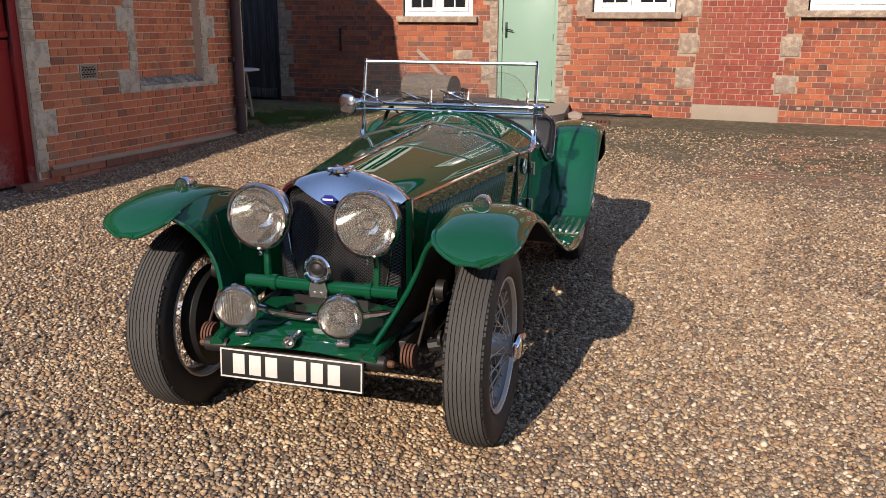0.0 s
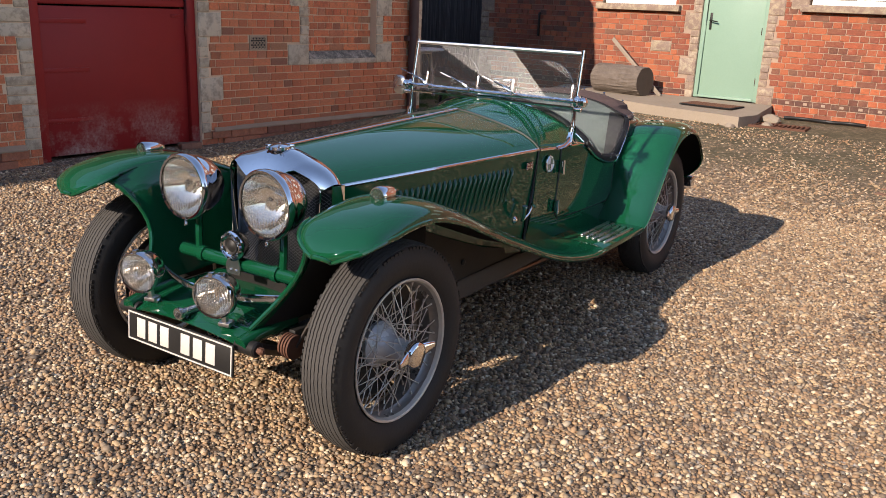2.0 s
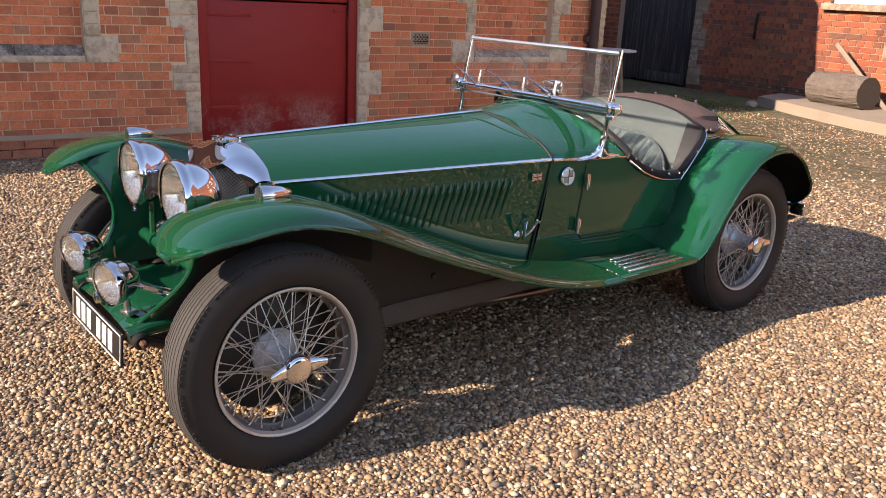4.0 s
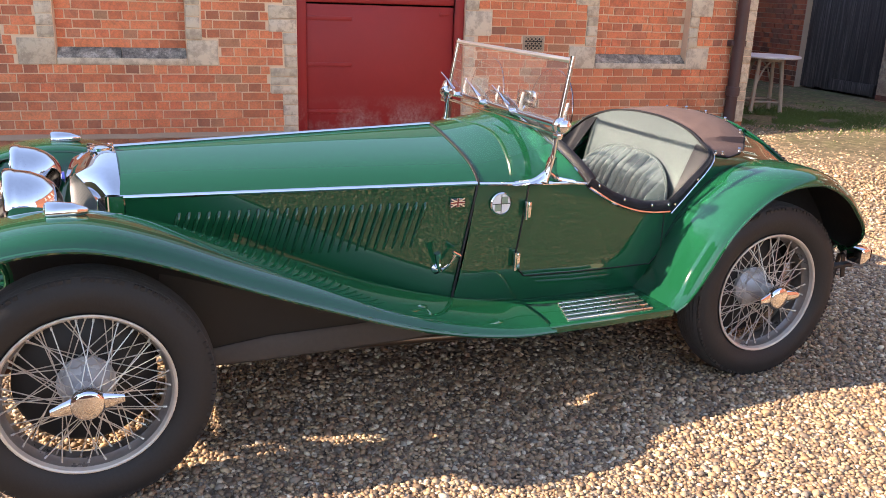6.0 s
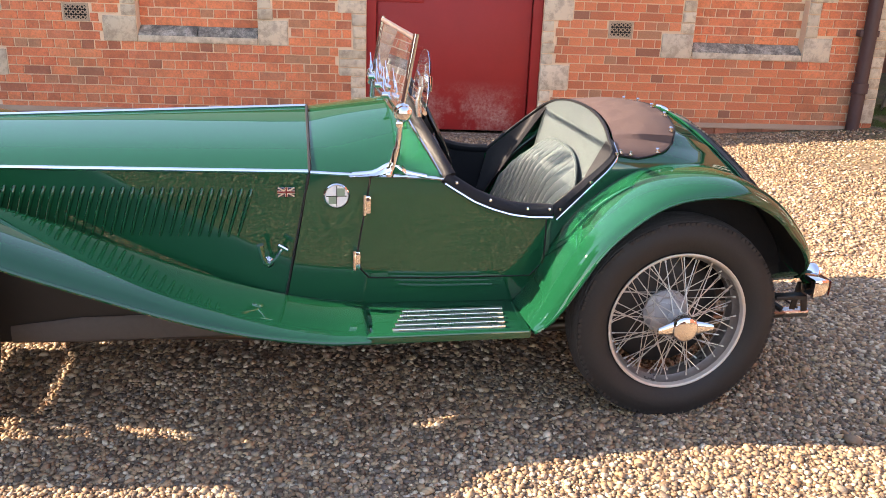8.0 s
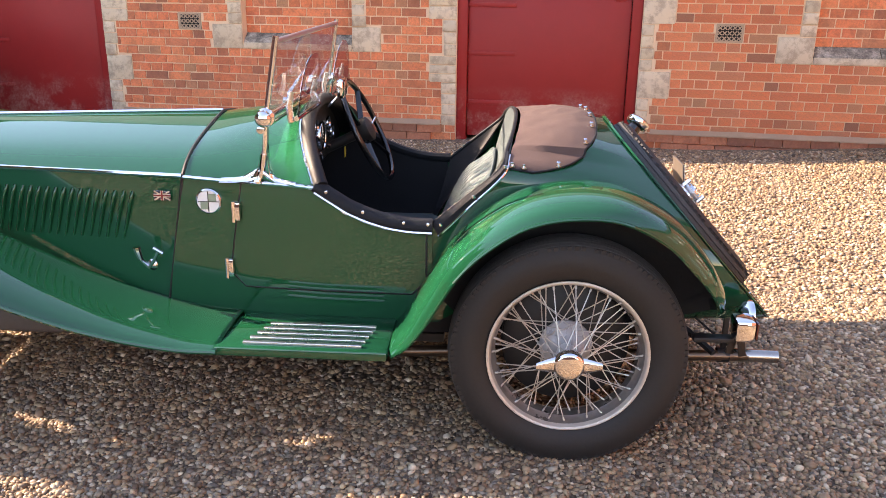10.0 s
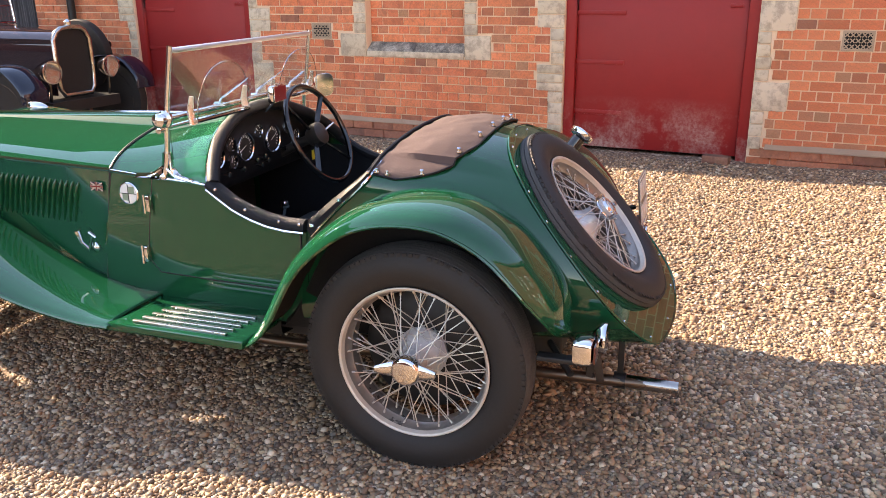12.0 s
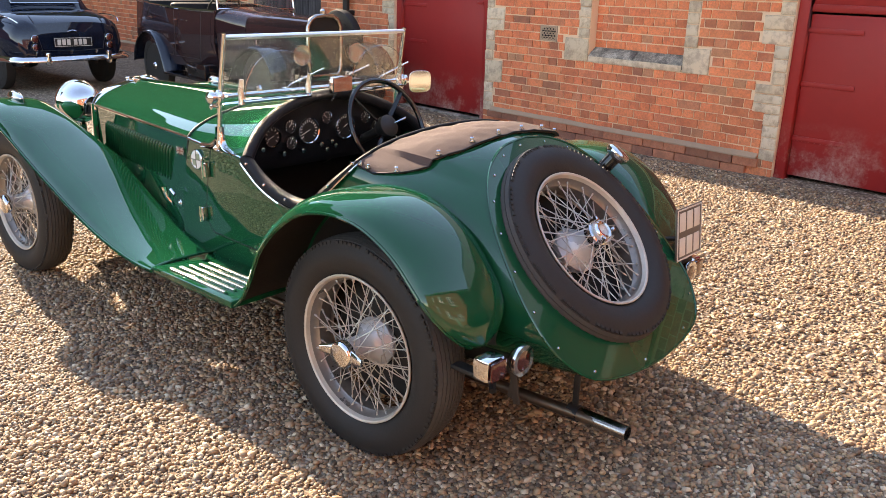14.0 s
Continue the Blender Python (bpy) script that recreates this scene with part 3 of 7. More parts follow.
def toothed(parent, edge, side, z0, z1, wall, holes, narrow=0.13, wide=0.27, first_wide=True, unit=3 * COURSE):
    """Alternating long and short quoin stones from the edge outwards (side = +1 or -1)."""
    z, k = z0, first_wide
    while z < z1 - 0.02:
        top = min(z1, z + (unit if k else random.choice((4, 4, 5)) * COURSE))
        w = (wide if k else narrow) + random.uniform(-0.015, 0.015)
        a, b = (edge, edge + w) if side > 0 else (edge - w, edge)
        if k:
            n = random.choice((1, 1, 2, 3))
            for i in range(n):
                stone_block(parent, a, b, lerp(z, top, i / n), lerp(z, top, (i + 1) / n), wall, 0.012 + random.uniform(-0.003, 0.003))
        else:
            n = max(1, round((top - z) / (1.35 * COURSE)))
            for i in range(n):
                jog = random.uniform(-0.012, 0.012)
                aa, bb = (a, b + jog) if side > 0 else (a + jog, b)
                stone_block(parent, aa, bb, lerp(z, top, i / n), lerp(z, top, (i + 1) / n), wall, 0.012 + random.uniform(-0.004, 0.004))
        holes.append((a, b, z, top))
        z, k = top, not k


for a, b in DOORS_A:
    toothed(wall_a, a, -1, 0.12, 2.43, "a", STONES_A, 0.12, 0.24, False)
    toothed(wall_a, b, 1, 0.12, 2.43, "a", STONES_A, 0.13, 0.26, False)
for a, b in WINDOWS_A:
    # sill band, its ears, and the jambs
    for s0, s1 in ((a - 0.30, a), (b, b + 0.27)):
        stone_block(wall_a, s0, s1, 0.765, 0.99, "a")
        STONES_A.append((s0, s1, 0.765, 0.99))
    stone_block(wall_a, a, b, 0.765, 0.83, "a")
    STONES_A.append((a, b, 0.765, 0.83))
    toothed(wall_a, a, -1, 0.99, 2.2, "a", STONES_A, 0.14, 0.27, False)
    toothed(wall_a, b, 1, 0.99, 2.2, "a", STONES_A, 0.13, 0.26, False)
    half = (a + b) / 2 + random.uniform(-0.12, 0.12)
    for s0, s1 in ((a, half), (half, b)):
        v = [(WALL_X + 0.005, s0 + 0.004, 0.832), (WALL_X + 0.005, s1 - 0.004, 0.832), (WALL_X - 0.1, s1 - 0.004, 0.91), (WALL_X - 0.1, s0 + 0.004, 0.91),
             (WALL_X + 0.005, s0 + 0.004, 0.79), (WALL_X + 0.005, s1 - 0.004, 0.79), (WALL_X - 0.1, s1 - 0.004, 0.79), (WALL_X - 0.1, s0 + 0.004, 0.79)]
        part("sill_slope", (v, [(0, 1, 2, 3), (4, 7, 6, 5), (0, 4, 5, 1), (1, 5, 6, 2), (2, 6, 7, 3), (3, 7, 4, 0)]), SLATE, wall_a, "weathered grey sloping sill stone")
toothed(wall_a, CORNER_Y, -1, 0.2, 2.6, "a", STONES_A, 0.13, 0.26, True)
toothed(wall_b, -4.17, -1, 0.33, 2.4, "b", STONES_B, 0.13, 0.24, False)
toothed(wall_b, -3.24, 1, 0.33, 2.4, "b", STONES_B, 0.13, 0.22, True)
toothed(wall_b, -8.1, 1, 0.3, 2.4, "b", STONES_B, 0.16, 0.28, True)
for s0, s1, z0, z1 in ((-1.46, -1.19, 1.10, 1.36), (-1.48, -1.22, 0.62, 0.9), (-0.12, 0.13, 1.08, 1.34), (-0.15, 0.12, 0.58, 0.83), (-1.54, -1.19, 1.6, 1.86), (-0.1, 0.17, 1.6, 1.86), (-2.95, -2.73, 1.6, 1.86), (-4.9, -4.58, 0.95, 1.1)):
    stone_block(wall_b, s0, s1, z0, z1, "b")
    STONES_B.append((s0, s1, z0, z1))
stone_block(wall_b, -1.22, -0.06, 0.1, 0.4, "b", 0.03, CONCRETE)
STONES_B.append((-1.22, -0.06, 0.1, 0.4))


# ---- perforated air bricks ----
def air_brick(y, z):
    d = thing("air_brick", "square pierced terracotta air brick set in the wall", "vent", pose(WALL_X, y, z), "air bricks in the coach house wall")
    part("backing", box(-0.02, 0.002, -0.11, 0.11, -0.074, 0.074), HOLLOW_SHADE, d)
    bars = [box(0.001, 0.012, -0.112, 0.112, s * 0.068 - 0.008, s * 0.068 + 0.008) for s in (-1, 1)] + [box(0.001, 0.0115, s * 0.104 - 0.008, s * 0.104 + 0.008, -0.075, 0.075) for s in (-1, 1)]
    for i in range(5):
        for j in range(3):
            cy, cz = -0.08 + 0.04 * i, -0.044 + 0.044 * j
            ang = math.pi / 4 * (1 if (i + j) % 2 else -1)
            for da in (0, math.pi / 2):
                bars.append(moved(box(0.001, 0.0105, -0.023, 0.023, -0.0042, 0.0042), Matrix.Translation((0, cy, cz)) @ Matrix.Rotation(ang + da, 4, "X")))
    part("grille", join(*bars), VENT, d)


for y in (6.365, 1.48):
    air_brick(y, 1.0075)
    STONES_A.append((y - 0.116, y + 0.116, 0.9285, 1.0865))


# ---- cottage door, windows, step ----
def green_door():
    d = part("door_3", join(box(-4.17, -4.11, WALL_Y + 0.03, WALL_Y + 0.1, 0.345, 2.36, 0.004), box(-3.30, -3.24, WALL_Y + 0.03, WALL_Y + 0.1, 0.345, 2.36, 0.004),
                               box(-4.11, -3.30, WALL_Y + 0.03, WALL_Y + 0.1, 2.3, 2.36, 0.004)), SAGE)
    tagged(d, "plain sage green painted cottage door, shut", "door", kind="structure")
    part("leaf", box(-4.105, -3.305, WALL_Y + 0.055, WALL_Y + 0.1, 0.38, 2.295, 0.003), SAGE, d)
    part("weather_bar", box(-4.105, -3.305, WALL_Y + 0.02, WALL_Y + 0.06, 0.35, 0.385, 0.004), SAGE, d)
    h = part("handle_plate", box(-4.065, -4.03, WALL_Y + 0.045, WALL_Y + 0.056, 1.29, 1.52, 0.003), BLACK, d, "black iron handle plate")
    part("lever", tube([(-4.047, WALL_Y + 0.045, 1.42), (-4.047, WALL_Y, 1.42), (-3.93, WALL_Y - 0.005, 1.40)], 0.009, 8), BLACK, h)
    for z in (0.62, 1.3, 2.05):
        part("hinge", box(-3.315, -3.295, WALL_Y + 0.04, WALL_Y + 0.06, z - 0.05, z + 0.05, 0.003), CHROME, d)


green_door()


def cottage_window(index, x0, x1, z0, z1):
    w = part("window_%d" % index, join(*[box(x0 + 0.02, x1 - 0.02, WALL_Y + 0.05, WALL_Y + 0.13, z0 + 0.005, z0 + 0.075, 0.004), box(x0 + 0.02, x1 - 0.02, WALL_Y + 0.05, WALL_Y + 0.13, z1 - 0.07, z1, 0.004),
                                         box(x0 + 0.02, x0 + 0.085, WALL_Y + 0.05, WALL_Y + 0.13, z0 + 0.075, z1 - 0.07, 0.004), box(x1 - 0.085, x1 - 0.02, WALL_Y + 0.05, WALL_Y + 0.13, z0 + 0.075, z1 - 0.07, 0.004),
                                         box((x0 + x1) / 2 - 0.04, (x0 + x1) / 2 + 0.04, WALL_Y + 0.05, WALL_Y + 0.13, z0 + 0.075, z1 - 0.07, 0.004)]), WINDOW_WHITE)
    tagged(w, "white painted casement window in the cottage front", "window", kind="structure")
    mid = (x0 + x1) / 2
    for a, b in ((x0 + 0.085, mid - 0.04), (mid + 0.04, x1 - 0.085)):
        s = part("casement", join(box(a + 0.003, b - 0.003, WALL_Y + 0.035, WALL_Y + 0.1, z0 + 0.078, z0 + 0.14, 0.004), box(a + 0.003, b - 0.003, WALL_Y + 0.035, WALL_Y + 0.1, z1 - 0.13, z1 - 0.075, 0.004),
                                  box(a + 0.003, a + 0.055, WALL_Y + 0.035, WALL_Y + 0.1, z0 + 0.14, z1 - 0.13, 0.004), box(b - 0.055, b - 0.003, WALL_Y + 0.035, WALL_Y + 0.1, z0 + 0.14, z1 - 0.13, 0.004)), WINDOW_WHITE, w)
        part("pane", box(a + 0.05, b - 0.05, WALL_Y + 0.06, WALL_Y + 0.066, z0 + 0.13, z1 - 0.12), DARK_PANE, s)
        part("glazing_bar", box((a + b) / 2 - 0.012, (a + b) / 2 + 0.012, WALL_Y + 0.045, WALL_Y + 0.075, z0 + 0.14, z1 - 0.13, 0.003), WINDOW_WHITE, s)
    part("window_sill", box(x0 - 0.08, x1 + 0.09, WALL_Y - 0.09, WALL_Y + 0.05, z0 - 0.085, z0 + 0.004, 0.01), STAINED_STONE, w, "worn stone window sill")


for i, (a, b, c, d) in enumerate(OPEN_B[1:4] + OPEN_UP):
    cottage_window(i + 1, a, b, c, d)
part("backing", join(*[box(a - 0.05, b + 0.05, WALL_Y + 0.28, WALL_Y + 0.34, c, d) for a, b, c, d in OPEN_B + OPEN_UP]), HOLLOW_SHADE, wall_b)


def slab():
    pts = [(-6.3, 12.44), (-6.15, 11.75), (-5.0, 11.35), (-4.2, 11.02), (-2.85, 10.85), (-2.78, 11.25), (-2.9, 11.9), (-3.0, 12.44)]
    low = [(x + random.uniform(-0.03, 0.03), y - 0.03, 0.1) for x, y in pts]
    hi = [(x, y, 0.33 - 0.012 * (12.4 - y) + random.uniform(-0.006, 0.006)) for x, y in pts]
    n = len(pts)
    f = [tuple(range(n, 2 * n))] + [(i, (i + 1) % n, n + (i + 1) % n, n + i) for i in range(n)]
    s = tagged(part("door_step_slab", (low + hi, f), CONCRETE, sharp=30), "broken worn concrete slab before the cottage door", "step", kind="structure")
    return s


slab()

# ---- the green sports car: x forward from the rear axle, y to its left, z up ----
car = thing("vintage_sports_car", "polished dark green 1930s two-seat sports car, open, on gravel", "car", pose(-1.801, 5.161, 0, 0, 0, -83.56))

AXLES = (2.557, 0.0)
TRACK, HUB_Z, FRONT_Z = 0.60, 0.358, 0.343


def wheel_meshes():
    ms = {}
    R = 0.371
    prof = [(-0.052, 0.246), (-0.066, 0.262), (-0.077, 0.292), (-0.078, 0.315), (-0.072, 0.340), (-0.061, R - 0.0105)]
    ribs = [(-0.061, R - 0.0105)]
    edges = [-0.061, -0.045, -0.030, -0.015, 0.0, 0.015, 0.030, 0.045, 0.061]
    for a, b in zip(edges, edges[1:]):
        ra, rb = R - 2.6 * a * a, R - 2.6 * b * b
        ribs += [(a + 0.0012, ra - 0.006), (a + 0.0016, ra), (b - 0.0016, rb), (b - 0.0012, rb - 0.006)]
    ribs.append((0.061, R - 0.0105))
    blocks = []
    for k in range(112):
        if k % 7 == 6:
            continue
        m = Matrix.Rotation(math.tau * k / 112, 4, "Y")
        for s in (-1, 1):
            blocks.append(moved(box(-0.0066, 0.0066, s * 0.056, s * 0.068, R - 0.027, R - 0.0125), m))
    ms["side"] = make_mesh("tyre", join(open_lathe(prof, 72, "y"), open_lathe([(-a, r) for a, r in reversed(prof)], 72, "y"), *blocks), RUBBER, weld=False)
    rows = []
    for j, (a, r) in enumerate(ribs):
        wave = 0.0 if j in (0, 1, 2, len(ribs) - 3, len(ribs) - 2, len(ribs) - 1) else 0.0005
        rows.append([(r * math.cos(math.tau * k / 300), a + wave * (1 if k % 4 < 2 else -1), r * math.sin(math.tau * k / 300)) for k in range(300)])
    ms["tread"] = make_mesh("tread", grid(rows, True), TREAD)
    rim = [(0.055, 0.244), (0.061, 0.250), (0.065, 0.2495), (0.066, 0.246), (0.063, 0.2405), (0.050, 0.235), (0.030, 0.231), (0.020, 0.222), (-0.020, 0.222), (-0.030, 0.237),
           (-0.050, 0.240), (-0.063, 0.242), (-0.067, 0.247), (-0.066, 0.252), (-0.061, 0.253), (-0.055, 0.246)]
    ms["rim"] = make_mesh("wheel", join(open_lathe(rim[:6], 64, "y"), open_lathe(rim[-6:], 64, "y")), RIM)
    ms["barrel"] = make_mesh("rim_barrel", open_lathe(rim[5:-5], 64, "y"), BARREL)
    ms["hub"] = make_mesh("hub", lathe([(-0.07, 0.07), (-0.04, 0.082), (-0.03, 0.083), (-0.012, 0.070), (0.006, 0.053), (0.026, 0.043), (0.06, 0.039), (0.09, 0.037), (0.095, 0.042), (0.103, 0.042)], 32, "y"), HUB_SILVER)
    cap = lathe([(0.095, 0.03), (0.10, 0.046), (0.118, 0.048), (0.127, 0.043), (0.131, 0.036), (0.1315, 0.0)], 32, "y")
    ears = []
    for s in (-1, 1):
        rows = []
        for t in range(7):
            u = t / 6
            c = s * lerp(0.03, 0.098, u)
            w, th = lerp(0.027, 0.011, u ** 1.3), lerp(0.010, 0.005, u)
            y = lerp(0.112, 0.124, u)
            rows.append([(c, y + th * math.sin(a), w * math.cos(a) - s * 0.008 * u) for a in (math.tau * k / 10 for k in range(10))])
        v, f = grid(rows, True)
        ears.append((v, f + [tuple(range(60, 70))]))
    ms["spinner"] = make_mesh("spinner", join(cap, *ears), CHROME)
    ms["nut"] = make_mesh("hub_nut", join(lathe([(0.05, 0.03), (0.06, 0.044), (0.085, 0.044), (0.092, 0.036), (0.108, 0.034), (0.112, 0.030), (0.110, 0.021), (0.075, 0.019), (0.075, 0.0)], 24, "y"), *[lathe([(0.088, 0.008), (0.118, 0.008), (0.121, 0.0)], 8, "y", (0.044 * math.cos(a), 0, 0.044 * math.sin(a))) for a in (0.5, 2.6, 4.7)]), CHROME)

    def spoke(a0, r0, y0, a1, r1, y1):
        p = Vector((r0 * math.sin(a0), y0, r0 * math.cos(a0)))
        q = Vector((r1 * math.sin(a1), y1, r1 * math.cos(a1)))
        d = (q - p).normalized()
        return join(tube([p, q], 0.0018, 5), tube([q - d * 0.014, q + d * 0.004], 0.0034, 6))

    for s in (-1, 1):
        ms["front", s] = make_mesh("spoke", spoke(s * 0.62, 0.036, 0.086, 0, 0.223, 0.014), SPOKE)
        ms["mid", s] = make_mesh("spoke", spoke(s * 0.95, 0.068, 0.004, 0, 0.236, 0.034), SPOKE)
        ms["back", s] = make_mesh("spoke", spoke(s * 0.85, 0.074, -0.045, 0, 0.223, -0.012), SPOKE)
    ms["drum"] = make_mesh("brake_drum", lathe([(-0.115, 0.19), (-0.10, 0.203), (-0.06, 0.203), (-0.05, 0.19), (-0.048, 0.06)], 48, "y"), BLACK)
    return ms


BADGE_GREEN = surface("pale_green_badge_enamel", (0.16, 0.24, 0.17), (0.22, 0.3, 0.22), 0.25, coat=1.0)
BADGE_NIGHT = surface("dark_blue_badge_enamel", (0.012, 0.013, 0.03), (0.02, 0.022, 0.05), 0.25, coat=1.0)
HUB_SILVER = surface("silver_painted_hub", (0.5, 0.5, 0.5), (0.66, 0.66, 0.65), 0.28, 0.3)
BARREL = surface("dull_road_stained_rim_barrel", (0.15, 0.14, 0.13), (0.34, 0.31, 0.28), 0.3, 0.6, scale=14)
WHEEL = wheel_meshes()


def wheel(parent, m, label, drum=True):
    """A wire wheel; without its drum and wing nut where it is the spare."""
    w = shared("wheel", WHEEL["rim"], parent, m)
    tagged(w, label)
    one = Matrix.Identity(4)
    for n, k in (("tyre", "side"), ("tread", "tread"), ("hub", "hub"), ("rim_barrel", "barrel")) + ((("brake_drum", "drum"),) if drum else ()):
        shared(n, WHEEL[k], w, one)
    shared("spinner" if drum else "hub_nut", WHEEL["spinner" if drum else "nut"], w, Matrix.Rotation(random.uniform(-0.08, 0.08), 4, "Y"))
    for kind, count, lag in (("front", 24, 0.0), ("mid", 24, 0.35), ("back", 24, 0.7)):
        for k in range(count):
            s = 1 if k % 2 else -1
            turn = math.tau * (k + lag + (0.16 if s > 0 else 0.0)) / count
            shared("spoke", WHEEL[kind, s], w, Matrix.Rotation(turn, 4, "Y"))
    return w


for x in AXLES:
    wheel(car, pose(x, TRACK, FRONT_Z if x else HUB_Z, 0, 3 if x else -4, 0), "wire wheel with aged silver rim and black tyre")
    wheel(car, pose(x, -TRACK, FRONT_Z if x else HUB_Z, 0, 40, 180), "wire wheel with aged silver rim and black tyre")


# bonnet -------------------------------------------------------------
def bonnet_dims(x):
    t = (2.42 - x) / (2.42 - 1.23)
    return lerp(0.262, 0.452, t), lerp(0.828, 0.848, t), lerp(0.938, 0.982, t)


def bonnet_row(x, n=12):
    ym, zm, zc = bonnet_dims(x)
    row = []
    for k in range(n + 1):
        u = k / n
        y = ym * math.sin(u * math.pi / 2) if u < 1 else ym
        q = y / ym
        row.append((x, y, zm + (zc - zm) * (1 - 0.72 * q ** 1.3 - 0.28 * q ** 9)))
    return row


XB = [lerp(2.41, 1.238, i / 10) for i in range(11)]
part("bonnet_top", both(grid([bonnet_row(x) for x in XB])), GREEN, car, solid=0.003)
part("bonnet_hinge", tube([(x, 0, bonnet_dims(x)[2] + 0.003) for x in XB], 0.006, 8), CHROME, car, "polished centre hinge of the bonnet")


def bonnet_side_y(x, z):
    ym, zm, _ = bonnet_dims(x)
    return ym - 0.03 * max(0.0, (zm - z)) ** 1.0


for s in (1, -1):
    rows = []
    for x in XB:
        ym, zm, _ = bonnet_dims(x)
        low = lerp(0.45, 0.37, (2.41 - x) / 1.17)
        lean = 0.19 * ((2.41 - x) / 1.17) ** 3
        rows.append([(x + lean * (zm - z), bonnet_side_y(x, z), z) for z in (lerp(zm - 0.012, low, k / 5) for k in range(6))])
    g = grid(rows)
    side = part("bonnet_side", g if s > 0 else mirrored(g), GREEN, car, solid=0.003)
    strip = tube([(x, bonnet_dims(x)[0] + 0.001, bonnet_dims(x)[1] - 0.004) for x in XB], 0.0075, 8)
    part("moulding", strip if s > 0 else mirrored(strip), CHROME, side, "polished moulding strip along the bonnet")
    for k in range(27):
        x0 = lerp(2.235, 1.42, k / 26)
        rows, gap = [], []
        for i in range(13):
            u = i / 12
            z = lerp(lerp(0.768, 0.781, k / 26), 0.603, u)
            x = x0 + 0.055 * u
            w = 0.0105 * (0.45 + 0.55 * math.sin(math.pi * min(0.5, 0.08 + u * 3.2))) * (1 - 0.45 * u)
            h = 0.0165 * math.sin(math.pi * min(0.5, 0.06 + u * 3.0)) * (1 - 0.55 * u ** 2) * min(1.0, (1 - u) * 9 + 0.05)
            y = bonnet_side_y(x, z)
            rows.append([(x + w * c, y - 0.0005 + h * d, z) for c, d in ((1.0, 0.0), (0.75, 0.5), (0.3, 0.88), (-0.2, 1.0), (-0.65, 0.8), (-0.85, 0.35), (-0.85, 0.0))])
            gap.append([(x - w * 0.8, y + 0.0012, z), (x - w * 0.8 - 0.0105, y + 0.0012, z)])
        g = grid(rows)
        lv = part("louvre", g if s > 0 else mirrored(g), GREEN, side, sharp=60)
        # flat near-black strip painted for the shade in the louvre opening
        g = grid(gap[2:-1])
        part("slot", g if s > 0 else mirrored(g), HOLLOW_SHADE, lv)
    # twin-lever catch
    base = lathe([(0.0, 0.02), (0.008, 0.02), (0.014, 0.012), (0.02, 0.0)], 16, "y", (1.373, bonnet_side_y(1.373, 0.53), 0.53))
    arms = [tube([(1.373, 0.462, 0.532), (1.39, 0.48, 0.565), (1.398, 0.486, 0.61)], [0.007, 0.008, 0.013], 8), tube([(1.373, 0.462, 0.532), (1.345, 0.482, 0.565), (1.325, 0.488, 0.60)], [0.006, 0.005, 0.006], 8), tube([(1.34, 0.489, 0.61), (1.31, 0.489, 0.592)], 0.007, 8)]
    g = join(base, *arms)
    part("bonnet_catch", g if s > 0 else mirrored(g), CHROME, side)

MESH_STEEL = surface("dark_steel_mesh", (0.10, 0.10, 0.10), (0.2, 0.2, 0.2), 0.35, 0.8)
MESH_BACK = surface("radiator_matrix", (0.004, 0.004, 0.004), (0.01, 0.01, 0.01), 0.6)
# radiator -------------------------------------------------------------
rad = part("radiator_core", box(2.40, 2.455, -0.225, 0.225, 0.42, 0.845, 0.01), BLACK, car)


def shield(z):
    """Half width of the radiator opening."""
    return table_value(z, [(0.40, 0.12), (0.44, 0.165), (0.55, 0.195), (0.70, 0.215), (0.80, 0.222), (0.855, 0.20)])


mesh_bars = []
for k in range(60):
    for sgn in (-1, 1):
        z0 = 0.14 + k * 0.0125
        pts = []
        for i in range(23):
            y = -0.22 + 0.02 * i
            z = z0 + sgn * y * 0.9 + (0.2 if sgn < 0 else 0.2)
            if 0.41 < z < 0.816 + 0.062 * min(1.0, abs(y) / 0.15) and abs(y) < shield(z) and z < 0.93 - 0.08 * (abs(y) / 0.262) ** 1.5:
                pts.append((2.556 - 2.0 * y * y, y, z))
        if len(pts) > 1:
            v, f = [], []
            rows = [[(p[0], p[1], p[2] - 0.0013), (p[0] + 0.0015, p[1], p[2]), (p[0], p[1], p[2] + 0.0013)] for p in pts]
            mesh_bars.append(grid(rows))
part("radiator_mesh", join(*mesh_bars), MESH_STEEL, rad, "dark stone-guard mesh of the radiator")
# chrome shell: rounded crown, cheeks, and the frame edge
rows = []
for i in range(13):
    u = i / 12
    row = []
    for k in range(33):
        a = math.pi * k / 32
        y = 0.262 * math.cos(a)
        q = abs(y) / 0.262
        top = 0.828 + 0.11 * (1 - 0.72 * q ** 1.5 - 0.28 * q ** 9)
        lip = min(0.818 + 0.066 * min(1.0, q / 0.6) ** 1.2, top - 0.014)
        x = 2.405 + (0.165 - 0.088 * q * q) * u
        z = top - (top - lip) * (u ** 2.4) + 0.008 * math.sin(math.pi * u)
        row.append((x, y * (1 - 0.10 * u ** 3), z))
    rows.append(row)
part("radiator_crown", grid(rows), CHROME, rad, "polished chrome radiator shell", solid=0.003)
cheek_rows = [[(2.432, 0.262, z), (2.446, 0.258, z), (2.460, 0.245, z), (2.470, shield(z) + 0.006, z), (2.472, shield(z), z)] for z in (0.40, 0.46, 0.52, 0.58, 0.64, 0.70, 0.75, 0.79, 0.815)]
